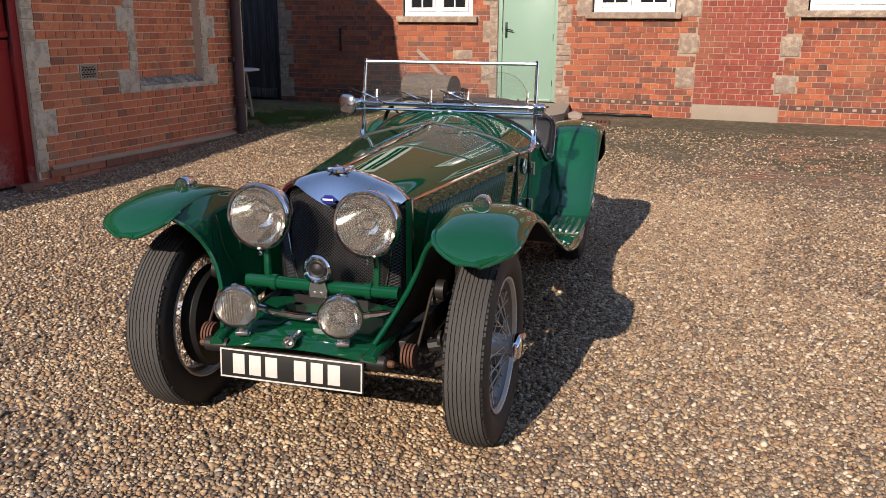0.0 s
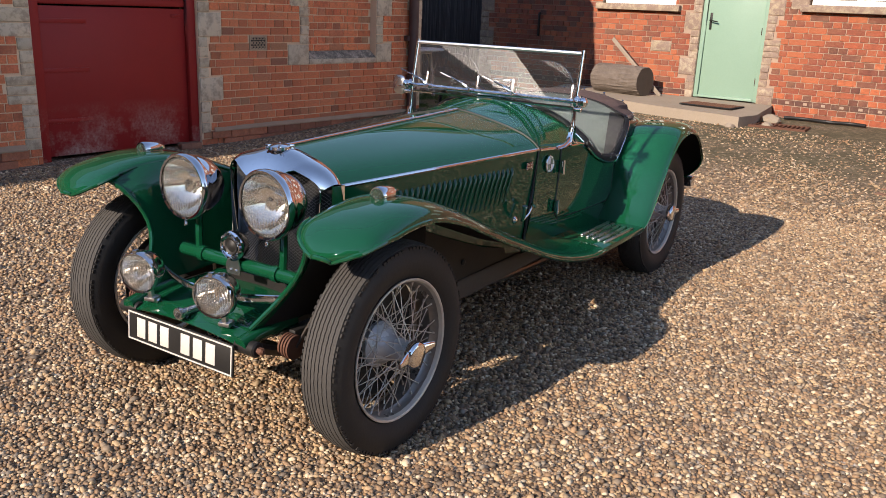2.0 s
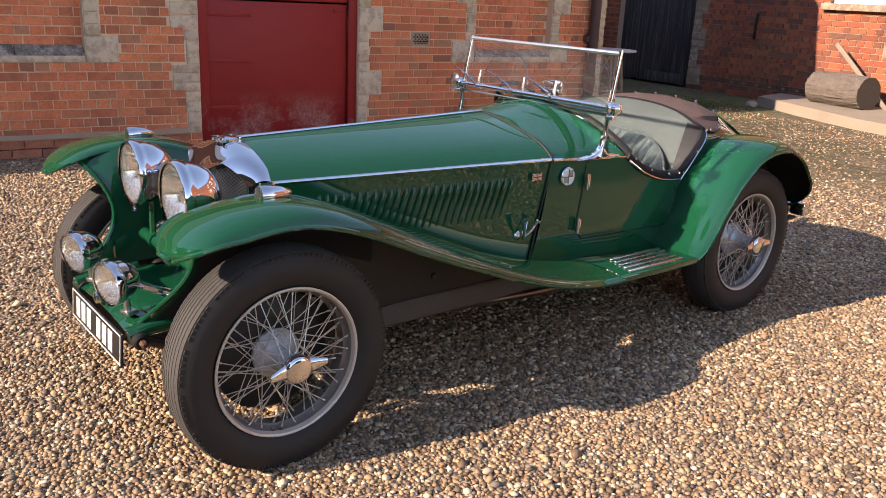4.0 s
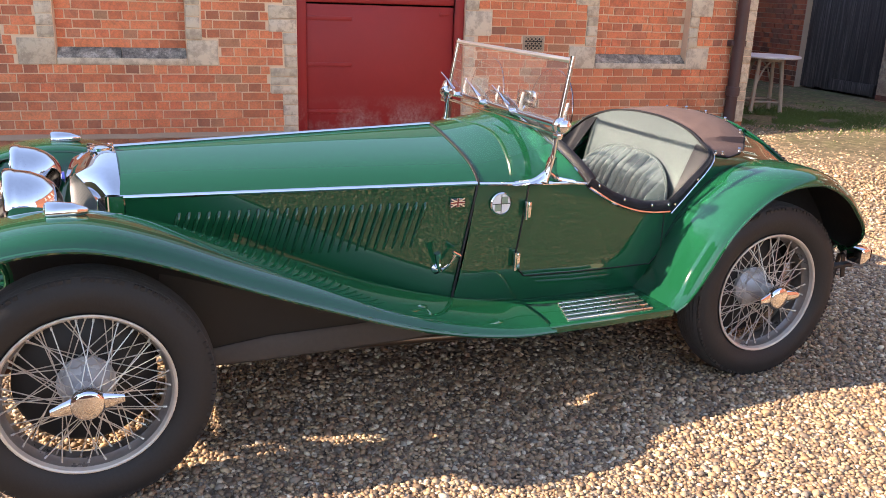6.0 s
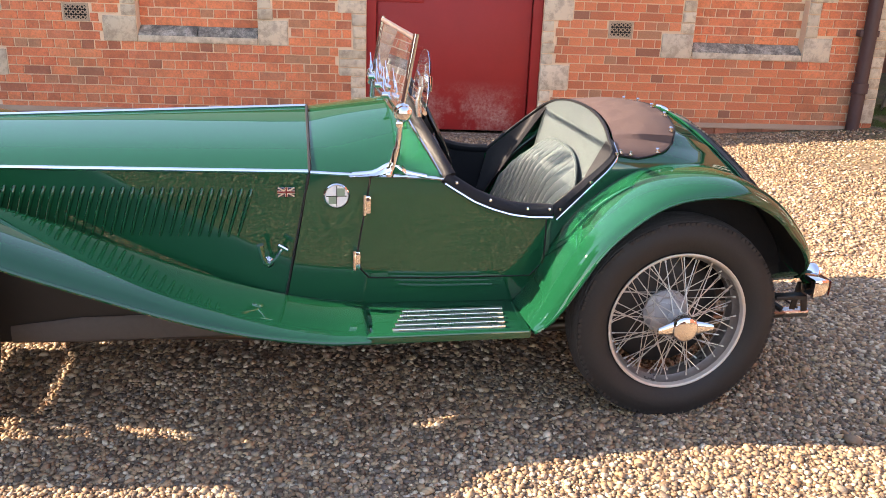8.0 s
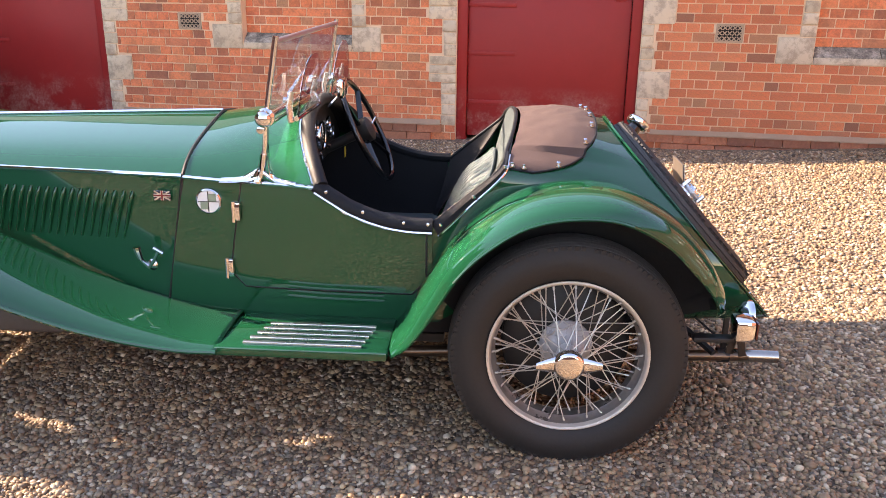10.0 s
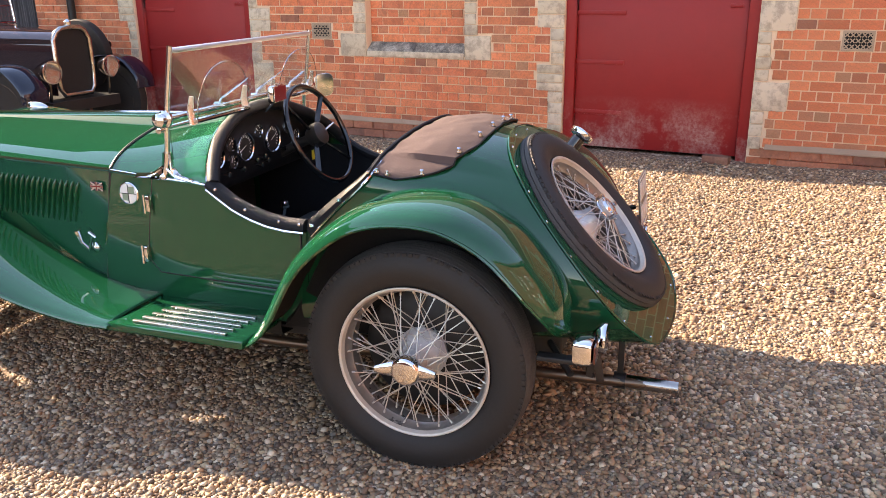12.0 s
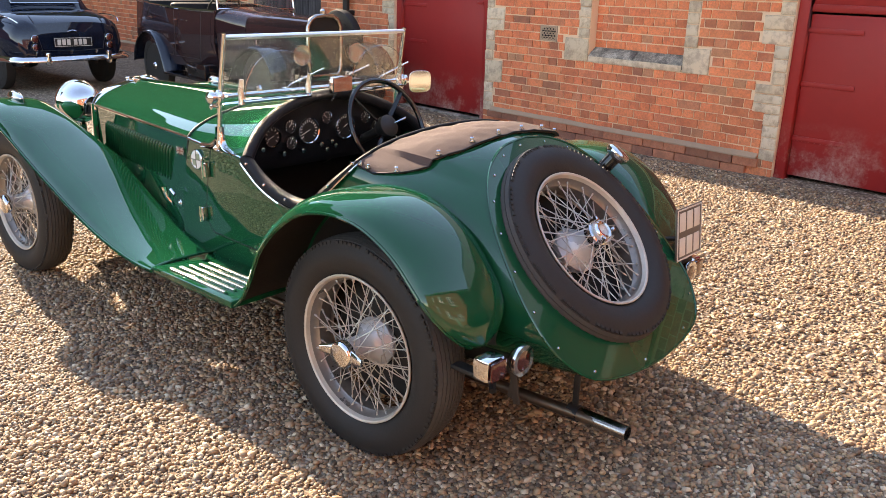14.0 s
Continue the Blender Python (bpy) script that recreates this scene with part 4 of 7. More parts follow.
for s in (1, -1):
    g = grid(cheek_rows)
    part("radiator_cheek", g if s > 0 else mirrored(g), MESH_BACK, rad)
    bars = []
    for k in range(34):
        for sg in (-1, 1):
            z0 = 0.38 + 0.0135 * k
            pts = [(lerp(2.434, 2.476, u), lerp(0.2655, shield(min(0.85, max(0.4, z0))) + 0.004, u ** 2.2), z0 + sg * (u - 0.5) * 0.055) for u in (0, 0.25, 0.5, 0.75, 1.0)]
            if all(0.40 < p[2] < 0.818 for p in pts):
                bars.append(grid([[(p[0], p[1], p[2] - 0.0012), (p[0] + 0.001, p[1] + 0.0012, p[2]), (p[0], p[1], p[2] + 0.0012)] for p in pts]))
    g = join(*bars)
    part("side_mesh", g if s > 0 else mirrored(g), MESH_STEEL, rad)
    g = grid([[(2.396, 0.266, z), (2.402, 0.2735, z), (2.416, 0.2765, z), (2.436, 0.2755, z), (2.449, 0.2690, z), (2.456, 0.2590, z)] for z in (0.40, 0.55, 0.70, 0.83)])
    part("shell_edge", g if s > 0 else mirrored(g), CHROME, rad, solid=0.003)
    g = tube([(2.477, shield(z) + 0.003, z) for z in (0.41, 0.46, 0.52, 0.60, 0.70, 0.76, 0.80, 0.83)], 0.0032, 8)
    part("mesh_bead", g if s > 0 else mirrored(g), CHROME, rad)
part("filler_cap", join(lathe([(0.915, 0.034), (0.93, 0.032), (0.932, 0.044), (0.943, 0.044), (0.947, 0.03), (0.95, 0.012), (0.951, 0.0)], 24, "z", (2.45, 0, 0)),
                        *[moved(box(-0.012, 0.012, -0.006, 0.006, 0.931, 0.949, 0.002), Matrix.Translation((2.45, 0, 0)) @ Matrix.Rotation(a, 4, "Z") @ Matrix.Translation((0.042, 0, 0))) for a in (0.8, 2.4, 3.9, 5.5)]), CHROME, rad, "chrome radiator filler cap")
bd = [(2.570, 0.034 * c, 0.845 + 0.018 * s) for c, s in ((1, 0), (0.4, 0.9), (-0.4, 0.9), (-1, 0), (-0.4, -0.9), (0.4, -0.9))]
bd2 = [(2.579, y * 0.9, 0.845 + (z - 0.845) * 0.9) for _, y, z in bd]
part("badge", (bd + bd2, [tuple(range(6, 12))] + [(i, (i + 1) % 6, 6 + (i + 1) % 6, 6 + i) for i in range(6)]), BADGE_BLUE, rad, "small blue enamel badge with a pale bar")
part("badge_bar", box(2.579, 2.581, -0.02, 0.02, 0.842, 0.849), WHITE, rad)
part("dumb_iron_mesh", grid([[(2.58, y, z) for y in (-0.15, 0, 0.15)] for z in (0.405, 0.47)]), BLACK, rad)

# scuttle and cowl -----------------------------------------------------
def scuttle_row(t, n=14):
    ym, zm, zc = lerp(0.452, 0.484, t), lerp(0.848, 0.832, t), lerp(0.982, 1.026, t)
    row = []
    for k in range(n + 1):
        y = ym * math.sin(k / n * math.pi / 2)
        q = y / ym
        x = lerp(1.232, 0.90 - 0.10 * q ** 3, t)
        row.append((x, y, zm + (zc - zm) * (1 - lerp(0.72, 0.80, t) * q ** lerp(1.3, 1.9, t) - lerp(0.28, 0.20, t) * q ** lerp(9, 7, t))))
    return row


scuttle = part("scuttle", both(grid([scuttle_row(i / 8) for i in range(9)])), GREEN, car, solid=0.003)
edge = [Vector(p) for p in scuttle_row(1.0)]
rim_line = [Vector((p.x, -p.y, p.z)) for p in reversed(edge[1:])] + edge
part("cowl_roll", tube([p + Vector((-0.018, 0, 0.0)) for p in rim_line], 0.023, 10), HIDE, scuttle, "padded black leather roll along the cowl")
part("cowl_trim", tube([p + Vector((0.008, 0, 0.004)) for p in rim_line], 0.005, 6), CHROME, scuttle)
part("bonnet_seam", both(tube([Vector(p) + Vector((0.003, 0, 0.001)) for p in scuttle_row(0.0, 48)] + [(1.253, 0.4525, 0.75), (1.29, 0.449, 0.56), (1.325, 0.447, 0.38)], 0.0055, 6)), BLACK, car)

# body sides and doors -------------------------------------------------
TOP_EDGE = [(0.43, 0.712), (0.50, 0.713), (0.57, 0.722), (0.64, 0.742), (0.70, 0.767), (0.76, 0.803), (0.80, 0.828), (0.90, 0.836), (1.10, 0.842), (1.232, 0.846)]


def side_y(x, z):
    base = table_value(x, [(0.3, 0.494), (0.43, 0.495), (0.8, 0.488), (1.0, 0.475), (1.232, 0.452)])
    u = (z - 0.37) / 0.46
    return base + 0.012 * math.sin(math.pi * min(1.0, max(0.0, u))) - 0.03 * max(0.0, 0.25 - u)


XS = [0.43 + 0.0401 * i for i in range(21)]
for s in (1, -1):
    g = grid([[(x + 0.19 * max(0.0, 0.845 - z) * ((x - 0.43) / 0.802) ** 5, side_y(x, z), z) for z in (lerp(table_value(x, TOP_EDGE), 0.36, k / 9) for k in range(10))] for x in XS])
    side = part("body_side", g if s > 0 else mirrored(g), GREEN, car, solid=0.004)
    # door panel a little proud, with its shut line
    rows = []
    for i in range(15):
        u = i / 14
        row = []
        for k in range(11):
            w = k / 10
            xf, xr = lerp(1.088, 1.038, w), 0.448
            z_low = 0.487 + 0.05 * max(0.0, abs(2 * u - 1) - 0.86) / 0.14
            x = lerp(xf, xr, u)
            z = lerp(z_low, table_value(x, TOP_EDGE) - 0.004, w)
            row.append((x, side_y(x, z) + 0.0045, z))
        rows.append(row)
    g = grid(rows)
    door = part("door", g if s > 0 else mirrored(g), GREEN, car, "rear-hung low-cut door in green enamel", solid=0.004)
    rim = [rows[0][k] for k in range(10, -1, -1)] + [r[0] for r in rows] + [rows[-1][k] for k in range(11)]
    g = tube([Vector(p) - Vector((0, 0.003, 0)) for p in rim], 0.0045, 5)
    part("shut_line", g if s > 0 else mirrored(g), BLACK, door)
    for x, z in ((1.052, 0.745), (1.085, 0.555)):
        h = join(box(x - 0.011, x + 0.011, 0.484, 0.506, z - 0.03, z + 0.03, 0.004), tube([(x + 0.009, 0.505, z - 0.034), (x + 0.009, 0.505, z + 0.034)], 0.006, 8))
        part("hinge", h if s > 0 else mirrored(h), CHROME, door)
    ledge = [(x, side_y(x, z) + 0.004, z) for x, z in ((x, table_value(x, TOP_EDGE)) for x in [0.80 - 0.0247 * i for i in range(16)])]
    roll = [Vector(p) + Vector((0, -0.008, 0.006)) for p in catmull(ledge, 30)]
    g = tube(roll, 0.02, 10, flat=1.2)
    cap = part("door_capping", g if s > 0 else mirrored(g), HIDE, door, "black leather padded door capping")
    g = tube([Vector(p) + Vector((0, 0.012, -0.014)) for p in ledge], 0.0055, 6)
    part("capping_trim", g if s > 0 else mirrored(g), CHROME, cap)
    for k in (3, 12, 22, 28):
        p = roll[k] + Vector((0, 0.021, 0.008))
        g = lathe([(0, 0.006), (0.004, 0.005), (0.006, 0.0)], 8, "y", p)
        part("stud", g if s > 0 else mirrored(g), CHROME, cap)
    # belt trim ahead of the door
    g = tube([(1.232, 0.456, 0.842), (1.1, 0.474, 0.838), (0.97, 0.484, 0.835), (0.85, 0.49, 0.831), (0.80, 0.492, 0.826)], 0.0065, 8)
    part("belt_trim", g if s > 0 else mirrored(g), CHROME, side)
    # round quartered badge and small flag badge
    if s > 0:
        b = part("round_badge", lathe([(0.0, 0.042), (0.006, 0.042), (0.009, 0.038), (0.006, 0.036), (0.006, 0.0)], 32, "y", (1.15, 0.468, 0.768)), CHROME, side, "round chrome-rimmed enamel badge")
        part("badge_field", lathe([(0.004, 0.036), (0.008, 0.036), (0.0081, 0.0)], 28, "y", (1.15, 0.468, 0.768)), WHITE, b)
        part("badge_quarters", join(box(1.124, 1.149, 0.4745, 0.477, 0.769, 0.794), box(1.151, 1.176, 0.4745, 0.477, 0.742, 0.767)), BADGE_GREEN, b)
        part("badge_cross", join(box(1.116, 1.184, 0.4745, 0.4775, 0.7668, 0.7692), box(1.1488, 1.1512, 0.4745, 0.4778, 0.734, 0.802)), BLACK, b)
        f = part("flag_badge", box(1.282, 1.338, 0.4475, 0.4515, 0.761, 0.793, 0.0015), BADGE_NIGHT, side, "small union flag enamel badge")
        part("flag_white", join(box(1.282, 1.338, 0.4505, 0.4523, 0.772, 0.782), box(1.305, 1.315, 0.4505, 0.4524, 0.761, 0.793),
                                *[moved(box(-0.03, 0.03, 0.4505, 0.4521, -0.0025, 0.0025), Matrix.Translation((1.31, 0, 0.777)) @ Matrix.Rotation(a, 4, "Y")) for a in (0.52, -0.52)]), STEEL, f)
        part("flag_red", join(box(1.282, 1.338, 0.4515, 0.4529, 0.7745, 0.7795), box(1.3075, 1.3125, 0.4515, 0.453, 0.761, 0.793)), BADGE_RED, f)

# tail -----------------------------------------------------------------
TAIL_TOP, TAIL_DIR, TAIL_NORMAL = Vector((-0.14, 0, 0.985)), Vector((-0.672, 0, -0.741)), Vector((-0.741, 0, 0.672))
RING0 = [(0.155, 0, 0.988), (0.16, 0.14, 0.983), (0.172, 0.28, 0.964), (0.19, 0.39, 0.930), (0.208, 0.465, 0.893), (0.30, 0.487, 0.82), (0.432, 0.495, 0.712), (0.45, 0.497, 0.55), (0.45, 0.482, 0.37), (0.45, 0, 0.35)]
EGG = [(0, 0), (0.018, 0.13), (0.075, 0.245), (0.165, 0.33), (0.28, 0.39), (0.42, 0.43), (0.57, 0.45), (0.71, 0.43), (0.83, 0.31), (0.872, 0)]


def shoulder(k):
    """Outward swell of the tail, strongest over the shoulder and fading down the flank."""
    return 0.03 * math.sin(math.pi * min(1.0, max(0.0, (k - 6) / 26))) * min(1.0, max(0.1, (27 - k) / 9))


def egg_point(v, w, lift=0.0):
    p = TAIL_TOP + TAIL_DIR * v + TAIL_NORMAL * lift
    return Vector((p.x, w, p.z))


ring0 = catmull(RING0, 46)
ring1 = catmull([egg_point(v, w) for v, w in EGG], 46)
rows = []
for i in range(17):
    t = i / 16
    row = []
    for a, b, k in zip(ring0, ring1, range(46)):
        p = a.lerp(b, t)
        bulge = math.sin(math.pi * t)
        if k < 14:
            p.z += 0.02 * bulge
        out = shoulder(k) * bulge
        p.y += out
        p.z += out * 0.4
        row.append(p)
    rows.append(row)
tail = part("rear_body", both(grid(rows)), GREEN, car, solid=0.004)
# egg-shaped panel with the round well for the spare wheel
outline = [(v, w) for v, w in EGG] + [(v, -w) for v, w in reversed(EGG[1:-1])]
fine = catmull([egg_point(v, w, 0.006) for v, w in outline + outline[:1]], 97)[:96]
C = egg_point(0.42, 0, 0.006)
rows = [fine]
hole = []
for p in fine:
    d = (p - C).normalized()
    hole.append(C + d * 0.352)
rows.append([h.lerp(p, 0.35) for h, p in zip(hole, fine)])
rows.append(hole)
well = [[h - TAIL_NORMAL * 0.09 for h in hole]]
panel = part("spare_wheel_panel", grid([r + r[:1] for r in rows]), GREEN, tail, "flat green panel round the spare wheel well", solid=0.004)
# well coloured near-black, its deep shade put into the colour
part("wheel_well", join(grid([r + r[:1] for r in [hole, *well]]), ([tuple(p) for p in well[0]], [tuple(range(96))])), HOLLOW_SHADE, tail)
part("panel_bead", tube(fine, 0.004, 6, closed=True), GREEN, panel)
for k in range(2, 96, 5):
    p = fine[k].lerp(C, 0.05)
    part("panel_screw", lathe([(0, 0.005), (0.003, 0.004), (0.004, 0)], 8, "x", (0, 0, 0)), CHROME, panel, at=Matrix.Translation(p) @ TAIL_NORMAL.to_track_quat("X", "Z").to_matrix().to_4x4())
spare_turn = Vector((0, 1, 0)).rotation_difference(TAIL_NORMAL).to_matrix().to_4x4()
wheel(car, Matrix.Translation(egg_point(0.42, 0, -0.022)) @ spare_turn, "spare wire wheel set in the sloping tail", False)
# fuel filler
fm = Matrix.Translation((-0.30, -0.33, 0.885)) @ Vector((-0.55, -0.3, 0.78)).to_track_quat("Z", "Y").to_matrix().to_4x4()
part("filler_neck", lathe([(-0.05, 0.027), (0.022, 0.027), (0.024, 0.02)], 20, "z"), BLACK_PAINT, tail, at=fm)
part("fuel_filler", lathe([(0.018, 0.03), (0.022, 0.042), (0.03, 0.047), (0.045, 0.047), (0.052, 0.04), (0.056, 0.02), (0.057, 0)], 24, "z"), CHROME, tail, "chrome quick-release fuel filler", at=fm)

UNDERSEAL = surface("matt_black_underseal", (0.006, 0.006, 0.006), (0.016, 0.014, 0.013), 0.9, grain=60, relief=0.4)
# wings and running boards ----------------------------------------------
def sweep_wing(path, section, taper):
    """path: (x, z) points; section: (y share 0 inner - 1 outer, rise) ; taper(i) -> inner y, outer y, depth."""
    pts = catmull([(x, 0, z) for x, z in path], 105)
    rows = []
    for i, p in enumerate(pts):
        a, b = pts[max(0, i - 1)], pts[min(len(pts) - 1, i + 1)]
        d = (b - a).normalized()
        nrm = Vector((-d.z, 0, d.x))
        if nrm.z < 0:
            nrm = -nrm
        y0, y1, depth = taper(i / 104, p)
        rows.append([Vector((p.x, lerp(y0, y1, s), p.z)) + nrm * (h * depth) for s, h in section])
    return rows


WING = [(0.0, -0.16), (0.05, -0.02), (0.15, 0.06), (0.3, 0.11), (0.5, 0.125), (0.68, 0.10), (0.82, 0.02), (0.92, -0.12), (0.975, -0.28), (1.0, -0.48), (0.985, -0.56), (0.96, -0.5)]
FRONT_PATH = [(2.926, 0.745), (2.912, 0.766), (2.885, 0.79), (2.82, 0.822), (2.70, 0.848), (2.58, 0.855), (2.46, 0.838), (2.30, 0.785), (2.09, 0.695), (1.85, 0.597), (1.62, 0.508), (1.40, 0.442), (1.20, 0.404), (1.06, 0.395)]


def front_taper(t, p):
    k = max(0.0, (p.x - 2.78) / 0.147)
    f = math.sqrt(1 - 0.975 * min(1.0, k) ** 3.4)
    mid = 0.622
    inner = table_value(p.x, [(1.06, 0.43), (1.4, 0.415), (2.0, 0.375), (2.45, 0.455), (2.7, 0.475)])
    return lerp(mid, inner, f), lerp(mid, 0.762, f), table_value(p.x, [(1.06, 0.035), (1.5, 0.07), (2.0, 0.09), (2.75, 0.09), (2.93, 0.035)])


REAR_PATH = [(0.545, 0.385), (0.50, 0.44), (0.44, 0.55), (0.37, 0.665), (0.28, 0.757), (0.16, 0.835), (0.02, 0.868), (-0.13, 0.86), (-0.27, 0.795), (-0.37, 0.70), (-0.44, 0.595), (-0.468, 0.50)]


def rear_taper(t, p):
    outer = table_value(t, [(0.0, 0.745), (0.25, 0.765), (0.6, 0.765), (0.85, 0.75), (1.0, 0.70)])
    f = math.sqrt(max(0.03, 1 - max(0.0, (t - 0.84) / 0.16) ** 2.4))
    inner = table_value(t, [(0, 0.44), (0.5, 0.45), (1.0, 0.44)])
    return lerp(0.60, inner, f), lerp(0.60, outer, f), table_value(t, [(0, 0.03), (0.15, 0.08), (0.8, 0.09), (1.0, 0.05)])


def rounded_valance(s):
    # inner splash plate from the wing's inner edge down to the frame horn
    top = catmull([(2.83, 0.50, 0.80), (2.70, 0.477, 0.838), (2.5, 0.462, 0.835), (2.3, 0.44, 0.775), (2.1, 0.415, 0.69)], 20)
    low = catmull([(2.885, 0.285, 0.425), (2.72, 0.315, 0.425), (2.5, 0.34, 0.425), (2.3, 0.36, 0.425), (2.1, 0.38, 0.43)], 20)
    rows = []
    for a, b, i in zip(top, low, range(20)):
        row = []
        for k in range(13):
            u = k / 12
            p = a.lerp(b, u)
            p.y = lerp(a.y, b.y, u ** 0.6)
            p.x -= 0.11 * math.sin(math.pi * u) * max(0.0, 1 - i / 6)
            p.y += 0.02 * math.sin(math.pi * u)
            row.append(p)
        rows.append(row)
    return rows


for s in (1, -1):
    rows = sweep_wing(FRONT_PATH, WING, front_taper)
    g = grid(rows)
    w = part("front_wing", g if s > 0 else mirrored(g), GREEN, car, "sweeping green front wing flowing into the running board", solid=0.004, crisp=False)
    bead = tube([r[0] for r in reversed(rows[1:26])] + rows[0][:9] + [r[9] for r in rows], 0.008, 8)
    part("wing_bead", bead if s > 0 else mirrored(bead), GREEN, w)
    g = grid(sweep_wing(FRONT_PATH, [(0.02 + 0.955 * a, b - 0.13) for a, b in WING[:9]], front_taper)[6:])
    part("wing_lining", g if s > 0 else mirrored(g), UNDERSEAL, w, "dull black underside of the wing")
    vr = rounded_valance(s)
    g = grid(vr)
    v = part("inner_valance", g if s > 0 else mirrored(g), GREEN, w, solid=0.004)
    g = grid([[p + Vector((-0.006, 0.009, 0.0)) for p in r] for r in vr[1:]])
    part("splash_lining", g if s > 0 else mirrored(g), UNDERSEAL, v, "dull black wheel side of the splash plate")
    g = tube(vr[0], 0.009, 8)
    part("valance_edge", g if s > 0 else mirrored(g), GREEN, v)
    rows = sweep_wing(REAR_PATH, WING, rear_taper)
    g = grid(rows)
    w = part("rear_wing", g if s > 0 else mirrored(g), GREEN, car, "green cycle-style rear wing curving over the wheel", solid=0.004, crisp=False)
    bead = tube([r[9] for r in rows], 0.005, 6)
    part("wing_bead", bead if s > 0 else mirrored(bead), GREEN, w)
    g = grid(sweep_wing(REAR_PATH, [(0.02 + 0.955 * a, b - 0.13) for a, b in WING[:9]], rear_taper))
    part("wing_lining", g if s > 0 else mirrored(g), UNDERSEAL, w, "dull black underside of the wing")
    inner = grid([[r[1], Vector((r[1].x * 0.97, 0.508, r[1].z - 0.03)), Vector((r[1].x * 0.35, 0.512, HUB_Z + (r[1].z - HUB_Z) * 0.3))] for r in rows])
    part("wheel_arch", inner if s > 0 else mirrored(inner), UNDERSEAL, w)
    # running board with ribbed tread strips
    g = box(0.545, 1.075, 0.47, 0.752, 0.362, 0.392, 0.008)
    b = part("running_board", g if s > 0 else mirrored(g), GREEN, car, "green running board with alloy tread strips")
    for k in range(5):
        y = 0.565 + 0.036 * k
        g = box(0.60 + 0.006 * k, 0.99 - 0.012 * (4 - k), y, y + 0.016, 0.391, 0.401, 0.003)
        part("tread_strip", g if s > 0 else mirrored(g), STEEL, b)
    # side lamp on the wing
    at = Matrix.Translation((2.565, s * 0.585, 0.872))
    lamp = part("side_lamp", lathe([(-0.062, 0.0), (-0.055, 0.009), (-0.02, 0.024), (0.02, 0.03), (0.045, 0.031), (0.05, 0.029), (0.05, 0.026)], 24, "x"), CHROME, w, "chrome torpedo side lamp", at=at)
    part("lens", lathe([(0.046, 0.027), (0.053, 0.024), (0.056, 0.012), (0.057, 0)], 20, "x"), LAMP_GLASS, lamp).visible_shadow = False
    part("reflector", lathe([(0.0455, 0.0275), (0.040, 0.02), (0.036, 0.0)], 20, "x"), WHITE, lamp)
    part("foot", lathe([(-0.03, 0.02), (-0.024, 0.014), (-0.012, 0.012)], 14, "z"), CHROME, lamp)

BRONZE_PIPE = surface("heat_browned_steel", (0.09, 0.06, 0.042), (0.2, 0.14, 0.1), 0.32, 0.8, scale=7)
PIPE = surface("dull_heat_stained_chrome", (0.30, 0.27, 0.24), (0.5, 0.46, 0.42), 0.22, 1.0, scale=9)
VALANCE = surface("dull_dark_valance_paint", (0.007, 0.006, 0.005), (0.016, 0.013, 0.011), 0.55)
VALANCE_LIT = surface("lit_valance_foot_tone", (0.04, 0.032, 0.026), (0.085, 0.068, 0.055), 0.65, scale=5)
# chassis, apron, front axle ----------------------------------------------
frame_ob = part("chassis_frame", join(*[box(-0.40, 2.75, s * 0.33 - 0.025, s * 0.33 + 0.025, 0.30, 0.395, 0.006) for s in (1, -1)], *[box(x, x + 0.06, -0.33, 0.33, 0.31, 0.37) for x in (-0.4, 0.2, 1.0, 1.8, 2.5)],
                                box(0.4, 2.3, -0.33, 0.33, 0.24, 0.27)), BLACK, car, "black painted chassis frame")
for s in (1, -1):
    g = grid([[(x, s * y, z) for y, z in ((0.415, top), (0.42, 0.30), (0.415, 0.27), (0.34, 0.262))] for x, top in ((2.32, 0.70), (2.09, 0.62), (1.85, 0.53), (1.62, 0.45), (1.4, 0.40), (1.1, 0.385), (0.6, 0.37))])
    part("side_valance", g, VALANCE, frame_ob, "dull dark brown-black side valance", solid=0.003)
    # light caught along the valance foot, painted as a lighter brown strip
    g = grid([[(x, s * y, z) for y, z in ((0.424, hi), (0.432, hi - 0.012), (0.430, lo + 0.01), (0.420, lo))] for x, lo, hi in ((2.2, 0.268, 0.33), (1.98, 0.262, 0.352), (1.5, 0.262, 0.356), (1.1, 0.28, 0.356), (0.95, 0.31, 0.355))])
    part("valance_light_strip", g, VALANCE_LIT, frame_ob, "lighter brown strip standing for light on the valance foot", solid=0.003)
    part("valance_bolt", lathe([(s * 0.415, 0.014), (s * 0.424, 0.013), (s * 0.428, 0.006), (s * 0.428, 0.0)], 12, "y", (1.80, 0, 0.425)), BLACK, frame_ob)
part("apron", grid([[(x, y, z - 0.25 * y * y) for y in (-0.3, -0.2, -0.1, 0, 0.1, 0.2, 0.3)] for x, z in ((2.50, 0.44), (2.62, 0.435), (2.75, 0.43), (2.88, 0.415), (2.925, 0.395))]), GREEN, frame_ob, "green front apron between the frame horns", solid=0.004)
